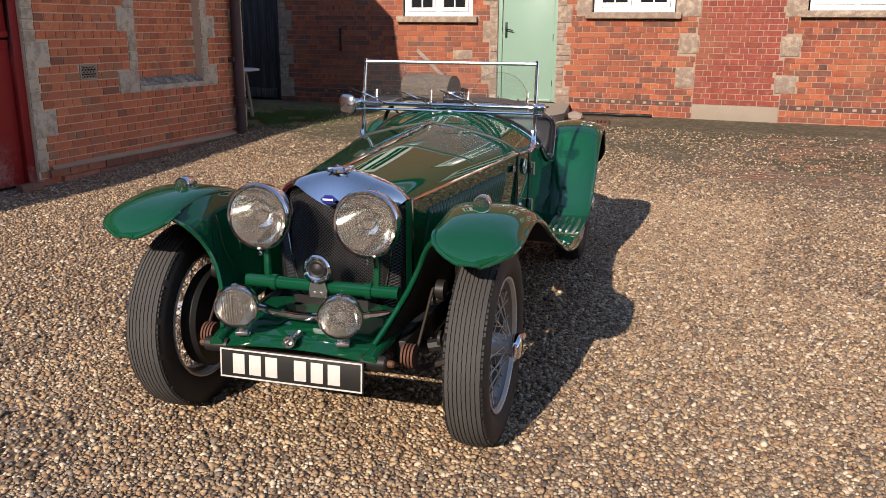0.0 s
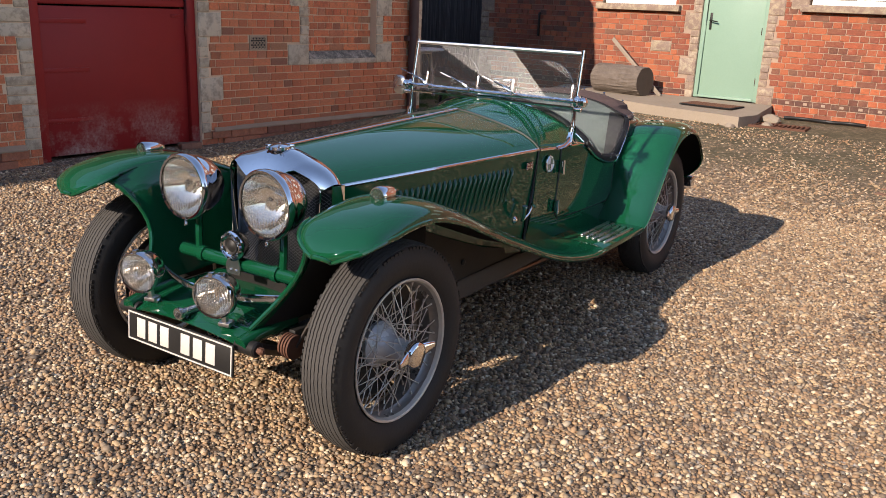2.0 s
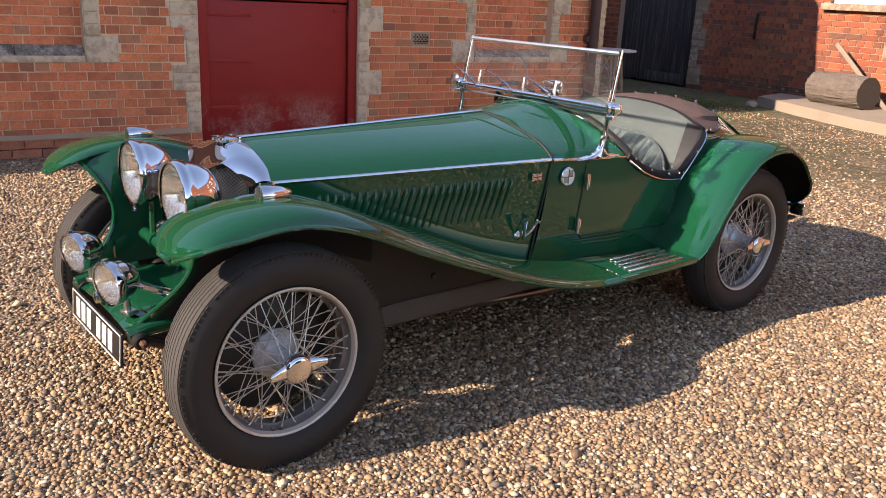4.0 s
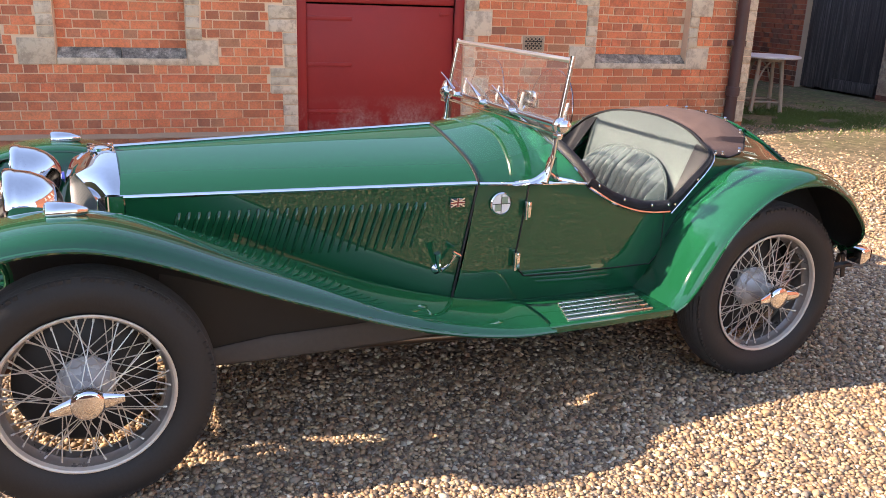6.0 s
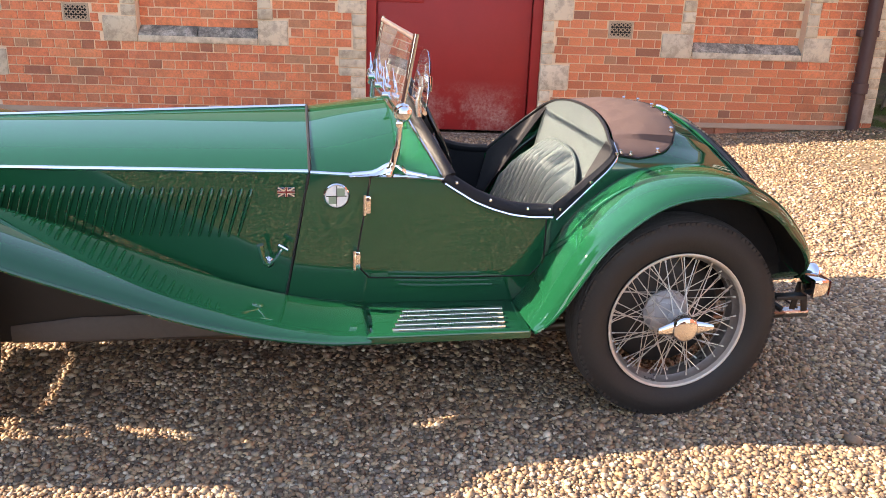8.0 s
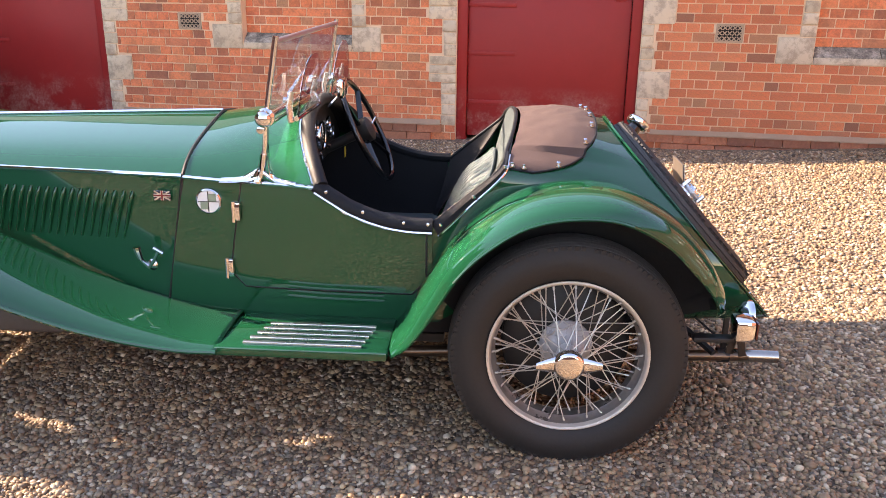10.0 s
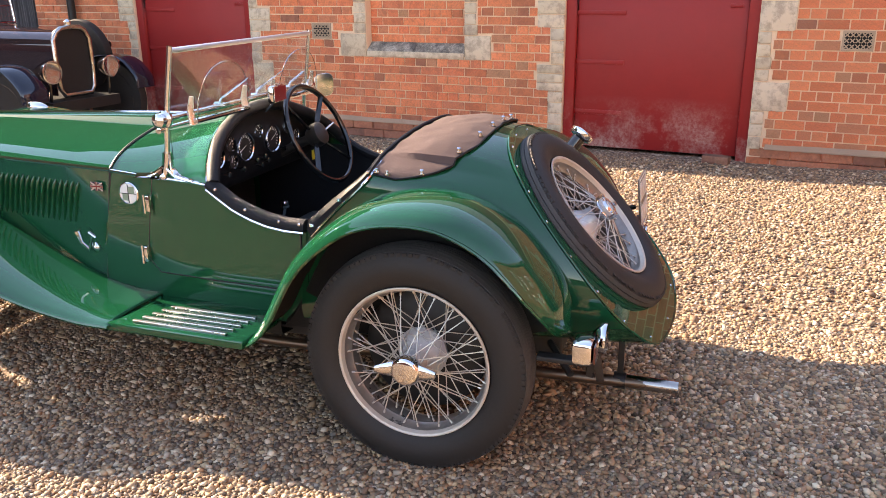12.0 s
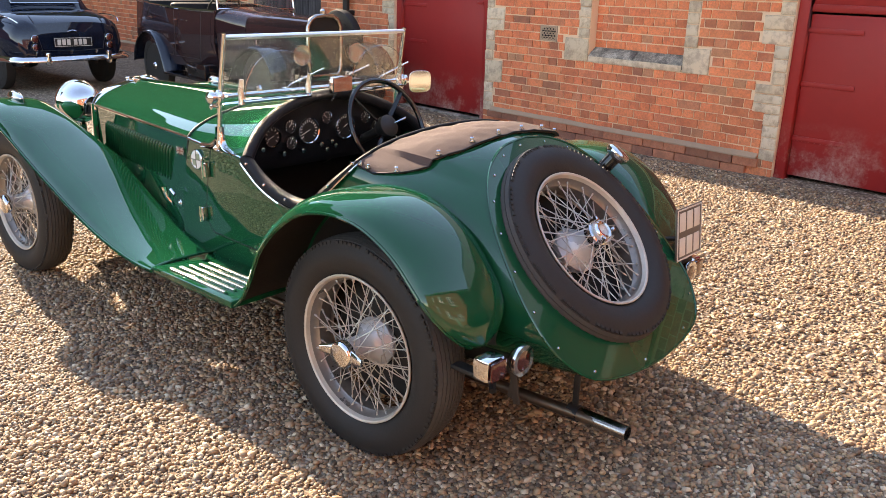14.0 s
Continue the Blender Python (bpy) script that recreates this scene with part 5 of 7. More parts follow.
for s in (1, -1):
    part("frame_horn", tube([(2.70, s * 0.30, 0.41), (2.86, s * 0.29, 0.40), (2.93, s * 0.285, 0.385)], 0.026, 10), GREEN, frame_ob)
    part("spring_eye", lathe([(s * 0.25, 0.024), (s * 0.26, 0.026), (s * 0.335, 0.026), (s * 0.34, 0.02)], 18, "y", (2.905, 0, 0.372)), BLACK, frame_ob)
    part("shackle_bolt", lathe([(s * 0.335, 0.012), (s * 0.36, 0.012), (s * 0.365, 0.006)], 6, "y", (2.905, 0, 0.372)), RUST, frame_ob)
    d = [lathe([(s * (0.36 + 0.012 * k), 0.02), (s * (0.362 + 0.012 * k), 0.042), (s * (0.369 + 0.012 * k), 0.042), (s * (0.371 + 0.012 * k), 0.02)], 22, "y", (2.80, 0, 0.365)) for k in range(4)]
    part("friction_damper", join(*d), RUST, frame_ob, "stacked rusty friction damper")
    part("damper_arm", tube([(2.80, s * 0.405, 0.365), (2.70, s * 0.41, 0.47), (2.62, s * 0.415, 0.56)], 0.006, 6), GRIME, frame_ob)
    part("leaf_spring", tube(catmull([(2.90, s * 0.30, 0.37), (2.72, s * 0.31, 0.30), (2.557, s * 0.31, 0.285), (2.35, s * 0.31, 0.30), (2.12, s * 0.31, 0.36)], 14), 0.022, 8, flat=0.7), GRIME, frame_ob)
    part("hub_carrier", lathe([(s * 0.42, 0.03), (s * 0.52, 0.04), (s * 0.53, 0.06)], 18, "y", (2.557, 0, FRONT_Z)), BLACK, frame_ob)
    part("steering_arm", tube([(2.557, s * 0.47, 0.33), (2.66, s * 0.46, 0.29), (2.67, s * 0.40, 0.27)], 0.012, 8), GRIME, frame_ob)
    part("bracket", join(tube([(2.6, s * 0.40, 0.50), (2.6, s * 0.44, 0.52), (2.62, s * 0.44, 0.56)], 0.02, 8), lathe([(s * 0.43, 0.035), (s * 0.46, 0.035)], 14, "y", (2.62, 0, 0.555))), BLACK, frame_ob)
part("front_axle", tube(catmull([(2.557, -0.5, 0.34), (2.557, -0.33, 0.30), (2.557, 0, 0.29), (2.557, 0.33, 0.30), (2.557, 0.5, 0.34)], 21), 0.024, 8), BLACK, frame_ob)
part("track_rod", tube([(2.67, -0.42, 0.27), (2.67, 0.42, 0.27)], 0.011, 8), GRIME, frame_ob)
part("rear_axle", join(tube([(0, -0.55, HUB_Z), (0, 0.55, HUB_Z)], 0.035, 12), lathe([(-0.11, 0.03), (-0.06, 0.1), (0.06, 0.1), (0.11, 0.03)], 18, "y", (0, 0, HUB_Z))), BLACK, frame_ob)
part("engine_sump", box(1.5, 2.3, -0.16, 0.16, 0.2, 0.45, 0.02), BLACK, frame_ob)
part("exhaust_pipe", tube(catmull([(1.9, 0.30, 0.24), (1.2, 0.33, 0.21), (0.6, 0.33, 0.20), (0.1, 0.30, 0.21), (-0.3, 0.28, 0.20), (-0.74, 0.25, 0.197)], 30), 0.02, 12), BRONZE_PIPE, frame_ob, "heat-browned exhaust pipe")
part("exhaust_tip", open_lathe([(-0.64, 0.019), (-0.775, 0.0205), (-0.775, 0.0235), (-0.60, 0.0235), (-0.60, 0.021)], 24, "x", (0, 0.251, 0.197)), PIPE, frame_ob)
part("exhaust_hanger", join(box(-0.595, -0.575, 0.246, 0.256, 0.22, 0.36, 0.002), open_lathe([(-0.605, 0.0245), (-0.605, 0.028), (-0.565, 0.028), (-0.565, 0.0245)], 20, "x", (0, 0.2515, 0.197))), BLACK, frame_ob)

# tube, horn, lamps, plate ---------------------------------------------------
part("cross_tube", join(tube([(2.66, -0.30, 0.538), (2.66, 0.30, 0.538)], 0.024, 14), *[lathe([(s * 0.175, 0.03), (s * 0.2, 0.03)], 16, "y", (2.66, 0, 0.538)) for s in (1, -1)]), GREEN, frame_ob, "green cross tube before the radiator")
part("badge_bar", grid([[p + Vector((dx, 0, dz)) for dx, dz in ((-0.004, -0.015), (0.003, -0.013), (0.007, 0.0), (0.003, 0.013), (-0.004, 0.015))] for p in catmull([(2.77, -0.33, 0.505), (2.82, -0.16, 0.487), (2.835, 0, 0.48), (2.82, 0.16, 0.487), (2.77, 0.33, 0.505)], 25)]), CHROME, frame_ob, "curved chrome blade behind the fog lamps", solid=0.004)
hn = part("horn", lathe([(2.64, 0.03), (2.66, 0.05), (2.69, 0.056), (2.70, 0.055), (2.705, 0.049), (2.70, 0.046), (2.70, 0.042), (2.706, 0.039), (2.70, 0.034), (2.69, 0.0)], 32, "x", (0, 0.0, 0.612)), CHROME, frame_ob, "round chrome horn on the cross tube")
part("horn_face", lathe([(2.694, 0.036), (2.702, 0.03), (2.698, 0.022), (2.704, 0.012), (2.706, 0.0)], 24, "x", (0, 0, 0.612)), BLACK, hn)
hb = [(2.689, y, z) for y, z in ((-0.022, 0.58), (-0.036, 0.535), (-0.033, 0.505), (0.033, 0.505), (0.036, 0.535), (0.022, 0.58))]
part("horn_bracket", (hb + [(x + 0.004, y, z) for x, y, z in hb], [tuple(range(6, 12)), tuple(range(5, -1, -1))] + [(i, (i + 1) % 6, 6 + (i + 1) % 6, 6 + i) for i in range(6)]), STEEL, hn)
for k in range(6):
    a = math.tau * k / 6 + 0.4
    part("screw", lathe([(2.70, 0.0035), (2.707, 0.0035), (2.708, 0.0)], 6, "x", (0, 0.0475 * math.cos(a), 0.612 + 0.0475 * math.sin(a))), STEEL, hn)
for y in (-0.014, 0.014):
    part("bolt", lathe([(2.692, 0.006), (2.698, 0.006), (2.699, 0.0)], 6, "x", (0, y, 0.52)), STEEL, hn)
part("starting_dog", lathe([(2.86, 0.014), (2.93, 0.014), (2.93, 0.021), (2.945, 0.021), (2.945, 0.013), (2.92, 0.013)], 16, "x", (0, 0, 0.425)), STEEL, frame_ob)


def big_lamp(name, at, r, depth, parent, label, lattice):
    prof = [(-depth, 0.0), (-depth * 0.985, r * 0.2), (-depth * 0.93, r * 0.42), (-depth * 0.82, r * 0.63), (-depth * 0.64, r * 0.81), (-depth * 0.42, r * 0.93), (-depth * 0.22, r * 0.985), (-0.02, r), (-0.012, r * 1.04), (0.008, r * 1.04), (0.014, r * 1.0), (0.012, r * 0.94)]
    lamp = part(name, lathe(prof, 40, "x")[0:1] + (open_lathe(prof, 40, "x")[1],), CHROME, parent, label, at=at)
    part("reflector", open_lathe([(-0.7 * depth, 0.012), (-0.62 * depth, r * 0.35), (-0.45 * depth, r * 0.62), (-0.2 * depth, r * 0.84), (0.0, r * 0.95)], 36, "x"), REFLECTOR, lamp)
    part("bulb", lathe([(-0.66 * depth, 0.010), (-0.4 * depth, 0.011), (-0.3 * depth, 0.013), (-0.22 * depth, 0.0)], 14, "x"), LAMP_GLASS, lamp)
    part("bulb_shield", lathe([(-0.2 * depth, r * 0.22), (-0.15 * depth, r * 0.2), (-0.12 * depth, 0.0)], 20, "x"), REFLECTOR, lamp)
    # domed lens with vertical flutes over its lower part
    rows = []
    for i in range(97):
        y = -0.95 + 1.9 * i / 96
        half = math.sqrt(max(0.0, 0.95 * 0.95 - y * y)) + 0.002
        row = []
        for k in range(13):
            z = half * (2 * k / 12 - 1)
            flute = (0.05 if lattice > 0.5 else 0.018) * r * abs(math.sin(math.pi * i / 6)) * (1.0 if z < lattice else 0.08)
            row.append((0.006 + 0.10 * r * (1 - (y * y + z * z)) + flute, y * r, z * r))
        rows.append(row)
    lens = part("lens", grid(rows), LAMP_GLASS, lamp, "fluted clear lamp glass", solid=0.002, sharp=75, crisp=False)
    lens.visible_shadow = False
    return lamp


for s in (1, -1):
    hl = big_lamp("headlamp", Matrix.Translation((2.725, s * 0.206, 0.800)), 0.117, 0.15, car, "large chrome headlamp with fluted glass", -0.25)
    part("bracket", tube([(-0.07, s * 0.01, -0.11), (-0.068, s * 0.01, -0.2), (-0.066, s * 0.008, -0.255)], 0.014, 8), GREEN, hl)
    part("clip", lathe([(-0.125, 0.004), (-0.13, 0.008), (-0.142, 0.008)], 8, "z", (0.0, 0, 0)), CHROME, hl)
    fl = big_lamp("fog_lamp", Matrix.Translation((2.95, s * 0.19 + 0.004, 0.536)) @ Matrix.Rotation(0.28, 4, "Z") @ Matrix.Rotation(0.08, 4, "Y"), 0.073, 0.10, car, "small round chrome fog lamp with fluted glass", 1.0)
    part("bracket", join(tube([(-0.05, 0, -0.07), (-0.05, 0, -0.115), (-0.06, -0.02 * s, -0.13)], 0.012, 8), box(-0.075, -0.035, -0.022, 0.022, -0.128, -0.112, 0.003)), STEEL, fl)
    part("clip", box(-0.006, 0.014, -0.008, 0.008, 0.072, 0.086, 0.002), CHROME, fl)


def bar_plate(name, w, h, lines, material, parent, at, label, back=BLACK):
    """A plate with a pale edge and rows of plain bars in place of its characters."""
    p = part(name, box(-0.004, 0.004, -w / 2, w / 2, -h / 2, h / 2, 0.002), back, parent, label, at=at)
    t = 0.005
    part("plate_edge", join(box(0.004, 0.006, -w / 2 + 0.004, w / 2 - 0.004, h / 2 - 0.004 - t, h / 2 - 0.004), box(0.004, 0.006, -w / 2 + 0.004, w / 2 - 0.004, -h / 2 + 0.004, -h / 2 + 0.004 + t),
                            box(0.004, 0.006, -w / 2 + 0.004, -w / 2 + 0.004 + t, -h / 2 + 0.004 + t, h / 2 - 0.004 - t), box(0.004, 0.006, w / 2 - 0.004 - t, w / 2 - 0.004, -h / 2 + 0.004 + t, h / 2 - 0.004 - t)), material, p)
    for y0, y1, z0, z1 in lines:
        part("plate_bar", box(0.004, 0.0065, y0, y1, z0, z1, 0.001), material, p)
    return p


bar_plate("front_plate", 0.535, 0.112, [(-0.215 + 0.062 * k + (0.045 if k > 2 else 0), -0.215 + 0.062 * k + 0.045 + (0.045 if k > 2 else 0), -0.036, 0.036) for k in range(6)], GREY_PLATE, car,
          Matrix.Translation((2.948, 0.004, 0.328)) @ Matrix.Rotation(radians(-4), 4, "Y"), "black front plate with six white bars")
bar_plate("rear_plate", 0.205, 0.20, [(-0.082 + 0.058 * k, -0.082 + 0.058 * k + 0.046, z, z + 0.07) for k in range(3) for z in (-0.082, 0.012)], GREY_PLATE, car,
          Matrix.Translation((-0.545, -0.525, 0.63)) @ Matrix.Rotation(math.pi, 4, "Z") @ Matrix.Rotation(radians(-6), 4, "Y"), "weathered square rear plate with pale bars", PLATE_TAN)
part("plate_bracket", join(tube([(-0.42, -0.40, 0.60), (-0.52, -0.50, 0.60)], 0.01, 6), box(-0.54, -0.52, -0.6, -0.45, 0.5, 0.54)), BLACK, car)

for s in (1, -1):
    at = Matrix.Translation((-0.520, s * 0.63, 0.466))
    lamp = part("tail_lamp", box(-0.030, 0.030, -0.041, 0.041, -0.035, 0.035, 0.012), CHROME, car, "boxy chrome tail lamp with red lens", at=at)
    part("lens", box(-0.04, -0.031, -0.035, 0.035, -0.029, 0.029, 0.006), RED_LENS, lamp)
    rf = part("reflector_lamp", lathe([(0.02, 0.02), (0.0, 0.044), (-0.014, 0.048), (-0.022, 0.047), (-0.022, 0.042)], 28, "x", (-0.03, -s * 0.096, 0.002)), CHROME, lamp)
    part("reflector_glass", lathe([(-0.018, 0.041), (-0.0225, 0.03), (-0.025, 0.0)], 24, "x", (-0.03, -s * 0.096, 0.002)), RED_LENS, rf)
    part("lamp_stay", join(moved(box(-0.012, 0.012, -0.003, 0.003, -0.11, 0.0, 0.002), Matrix.Translation((-0.02, -s * 0.09, -0.03)) @ Matrix.Rotation(0.18, 4, "Y")), moved(box(-0.012, 0.012, -0.003, 0.003, -0.11, 0.0, 0.002), Matrix.Translation((-0.02, -s * 0.11, -0.03)) @ Matrix.Rotation(-0.15, 4, "Y")), tube([(-0.02, -s * 0.1, -0.13), (0.1, -s * 0.26, -0.06)], 0.004, 6)), GRIME, lamp, "oily steel stay plate")
    part("lamp_bracket", join( box(0.02, 0.14, -s * 0.02 - 0.02, -s * 0.02 + 0.02, -0.055, -0.04, 0.003), tube([(0.05, -s * 0.09, -0.13), (0.14, -s * 0.2, -0.08)], 0.012, 6)), BLACK, lamp)

# windscreen -------------------------------------------------------------
ws = part("windscreen_frame", join(
    tube([(0.943, -0.485, 1.045), (0.943, 0.485, 1.045)], 0.012, 10),
    tube([(0.947, -0.475, 1.015), (0.947, 0.475, 1.015)], 0.007, 8),
    *[tube(catmull([(0.903, s * 0.481, 1.285), (0.943, s * 0.484, 1.045), (0.953, s * 0.484, 0.95), (0.968, s * 0.481, 0.875), (0.985, s * 0.48, 0.84)], 22), [0.0095] * 12 + [0.011] * 4 + [0.013] * 3 + [0.016, 0.02, 0.02], 10) for s in (1, -1)],
    *[tube(catmull([(1.10, s * 0.476, 0.84), (1.03, s * 0.483, 0.848), (0.975, s * 0.484, 0.875), (0.93, s * 0.487, 0.85), (0.86, s * 0.491, 0.835)], 14), 0.008, 8) for s in (1, -1)]), CHROME, car, "chrome windscreen frame with upright posts")
part("top_rail", tube([(0.905, -0.478, 1.27), (0.905, 0.478, 1.27)], 0.0095, 8), SATIN, ws)
gl = part("upper_glass", moved(box(-0.002, 0.002, -0.472, 0.472, 0.0, 0.216), Matrix.Translation((0.941, 0, 1.055)) @ Matrix.Rotation(radians(-9.5), 4, "Y")), SCREEN_GLASS, ws, "clear flat windscreen glass")
g2 = part("lower_glass", box(0.945, 0.948, -0.468, 0.468, 0.90, 1.012), GLASS, ws)
for o in (gl, g2):
    o.visible_shadow = False
foot = [(1.11, 0.834), (1.05, 0.843), (1.005, 0.86), (0.98, 0.885), (0.968, 0.93), (0.945, 0.93), (0.94, 0.88), (0.925, 0.855), (0.895, 0.842), (0.84, 0.834)]
for s in (1, -1):
    rows = [[(x, s * y, lerp(z, zc, sh)) for (x, z), zc in zip(foot, (0.836, 0.838, 0.842, 0.852, 0.93, 0.93, 0.852, 0.842, 0.838, 0.836))] for y, sh in ((0.474, 0.0), (0.484, 0.0), (0.491, 0.15), (0.4955, 0.5), (0.497, 0.9))]
    part("post_foot", grid([r + r[:1] for r in rows]), CHROME, ws, sharp=70)
    part("pivot_knob", join(lathe([(s * 0.478, 0.022), (s * 0.488, 0.029), (s * 0.50, 0.029), (s * 0.506, 0.02), (s * 0.512, 0.02), (s * 0.518, 0.025), (s * 0.532, 0.024), (s * 0.54, 0.014), (s * 0.541, 0.0)], 20, "y", (0.943, 0, 1.045)), lathe([(s * 0.485, 0.01), (s * 0.52, 0.012), (s * 0.525, 0)], 12, "y", (0.955, 0, 1.01))), CHROME, ws)
for y in (-0.36, -0.10, 0.16):
    part("wiper", join(tube([(0.958, y, 1.05), (0.966, y - 0.03, 1.068), (0.953, y - 0.13, 1.105)], 0.004, 6), tube([(0.95, y - 0.20, 1.125), (0.955, y - 0.03, 1.072)], 0.003, 5), lathe([(0.945, 0.012), (0.975, 0.01), (0.98, 0)], 12, "x", (0, y, 1.05))), CHROME, ws)
for y in (-0.43, -0.11, 0.10, 0.43):
    part("aero_screen_post", tube([(0.88, y, 1.02), (0.885, y, 1.07), (0.875, y, 1.115)], [0.013, 0.012, 0.008], 8, flat=0.6), STEEL, ws)
for yc in (-0.27, 0.27):
    outline = [(yc - 0.16, 0), (yc - 0.155, 0.07), (yc - 0.11, 0.145), (yc - 0.04, 0.18), (yc + 0.04, 0.18), (yc + 0.11, 0.145), (yc + 0.155, 0.07), (yc + 0.16, 0)]
    arc = catmull([(0.86 - 0.12 * z, y, 1.035 + z) for y, z in outline], 30)
    n = len(arc)
    v = [tuple(p) for p in arc] + [(p.x - 0.004, p.y, p.z) for p in arc]
    f = [tuple(range(n)), tuple(range(2 * n - 1, n - 1, -1))] + [(i, (i + 1) % n, n + (i + 1) % n, n + i) for i in range(n)]
    a = part("aero_screen", (v, f), GLASS, ws, "small round-topped racing aero screen")
    a.visible_shadow = False
    part("aero_rim", tube(arc, 0.0011, 5), CHROME, a)
    part("aero_foot", tube([(0.862, yc - 0.165, 1.032), (0.862, yc + 0.165, 1.032)], 0.008, 8), CHROME, a)
# mirrors
def rounded_square(profile, hw, hh, n=40):
    """A dome on a rounded square: profile of (x, share of the half width)."""
    ring = [(math.copysign(abs(math.cos(a)) ** 0.55, math.cos(a)), math.copysign(abs(math.sin(a)) ** 0.55, math.sin(a))) for a in (math.tau * k / n for k in range(n))]
    return grid([[(x, hw * r * c, hh * r * d) for c, d in ring] for x, r in profile], True)


mr = part("wing_mirror", rounded_square([(0.0, 0.0), (0.002, 0.5), (0.007, 0.8), (0.014, 0.95), (0.020, 1.0), (0.022, 0.97)], 0.058, 0.051), STEEL, ws, "rounded square chrome mirror on the windscreen post", at=Matrix.Translation((0.925, -0.605, 1.035)) @ Matrix.Rotation(math.pi - 0.38, 4, "Z"))
part("mirror_glass", rounded_square([(0.0215, 0.97), (0.0215, 0.92), (0.0218, 0.0)], 0.058, 0.051), CHROME, mr)
part("mirror_arm", tube([(0.943, -0.49, 1.04), (0.955, -0.54, 1.035), (0.937, -0.585, 1.03)], 0.006, 8), CHROME, ws)
im = part("rear_view_mirror", box(-0.014, 0.014, -0.062, 0.062, -0.034, 0.034, 0.012), CHROME, ws, "rounded chrome interior mirror", at=Matrix.Translation((0.80, 0.0, 1.075)) @ Matrix.Rotation(0.12, 4, "Z"))
part("mirror_glass", box(-0.0165, -0.0145, -0.055, 0.055, -0.027, 0.027), CHROME, im)
part("mirror_stem", tube([(0.01, 0, -0.03), (0.05, 0, -0.07)], 0.005, 6), CHROME, im)

# cockpit ------------------------------------------------------------------
def dash():
    top = [Vector((0.905, p[1] * 0.97, p[2] - 0.012)) for p in scuttle_row(1.0)]
    row = [Vector((p.x, -p.y, p.z)) for p in reversed(top[1:])] + top
    low = [Vector((0.93, p.y, max(0.70, 0.77 - 0.02 * abs(p.y)))) for p in row]
    d = part("dashboard", grid([row, low, [Vector((0.96, p.y, 0.73)) for p in low]]), HIDE, car, "black dashboard with round instruments", solid=0.006)
    for y, z, r in ((0.275, 0.872, 0.042), (0.185, 0.906, 0.028), (0.182, 0.838, 0.028), (0.085, 0.878, 0.056), (-0.012, 0.925, 0.028), (-0.118, 0.875, 0.056), (-0.235, 0.905, 0.028), (-0.30, 0.86, 0.028)):
        x = 0.912
        gge = part("gauge", open_lathe([(x + 0.01, r), (x - 0.012, r), (x - 0.016, r * 0.95), (x - 0.012, r * 0.88)], 28, "x", (0, y, z)), CHROME, d, "round instrument with chrome bezel")
        part("gauge_face", lathe([(x + 0.004, r * 0.9), (x - 0.006, r * 0.9), (x - 0.0061, 0.0)], 28, "x", (0, y, z)), BLACK, gge)
        ticks = []
        nt = 16 if r > 0.05 else 9
        for k in range(nt):
            a = radians(-130 + 260 * k / (nt - 1))
            m = Matrix.Translation((x - 0.0075, y, z)) @ Matrix.Rotation(a, 4, "X")
            ticks.append(moved(box(-0.0006, 0.0006, -0.0014, 0.0014, r * 0.62, r * 0.80), m))
        a = random.uniform(-2, 2)
        ticks.append(moved(box(-0.001, 0.0, -0.0012, 0.0012, -r * 0.15, r * 0.6), Matrix.Translation((x - 0.0078, y, z)) @ Matrix.Rotation(a, 4, "X")))
        part("gauge_marks", join(*ticks), WHITE, gge)
    for y, z in ((0.335, 0.83), (0.13, 0.80), (0.03, 0.815), (-0.03, 0.82), (-0.05, 0.80), (0.0, 0.79), (-0.20, 0.82), (0.23, 0.80)):
        part("switch_knob", lathe([(0.93, 0.006), (0.90, 0.005), (0.897, 0.010), (0.885, 0.010), (0.883, 0.0)], 12, "x", (0, y, z)), CHROME, d)


dash()
floor = part("cockpit_tub", join(box(0.36, 1.2, -0.40, 0.40, 0.33, 0.35), box(1.18, 1.2, -0.39, 0.39, 0.35, 0.83), box(0.3, 1.1, -0.09, 0.09, 0.35, 0.45, 0.03)), CARPET, car)
for s in (1, -1):
    g = grid([[(x, s * (side_y(x, z) - 0.014), z) for z in (lerp(min(0.80, table_value(x, TOP_EDGE)) - 0.008, 0.35, k / 6) for k in range(7))] for x in (lerp(0.44, 1.19, i / 20) for i in range(21))])
    part("door_lining", g, HIDE, car, "black trim lining the cockpit side", solid=0.004)
g = both(grid([[Vector((x - 0.006, y * 0.975, z - 0.012)) for x, y, z in scuttle_row(t)] for t in (0.05, 0.5, 0.98)]))
part("scuttle_lining", g, HIDE, scuttle)
# line of the padded rail round the back of the cockpit
rail = catmull([(0.43, 0.49, 0.715), (0.33, 0.488, 0.80), (0.22, 0.468, 0.892), (0.20, 0.39, 0.935), (0.182, 0.28, 0.969), (0.17, 0.14, 0.989), (0.165, 0, 0.994), (0.17, -0.14, 0.989), (0.182, -0.28, 0.969), (0.20, -0.39, 0.935), (0.22, -0.468, 0.892), (0.33, -0.488, 0.80), (0.43, -0.49, 0.715)], 61)
# upholstered back filling the rail, with a pleated squab before it
rows = []
for i in range(15, 46):
    p = rail[i]
    low = Vector((0.285, p.y, 0.46))
    row = []
    for k in range(13):
        w = k / 12
        q = p.lerp(low, w)
        q.x += (0.022 * math.sin(math.pi * min(1.0, w * 1.15)) ** 0.7 + 0.012) * (1 - (abs(p.y) / 0.42) ** 4)
        row.append(q)
    rows.append(row)
seat = part("seat_back", grid(rows), LEATHER, car, "grey-green leather seat back, plain and padded", solid=0.01)


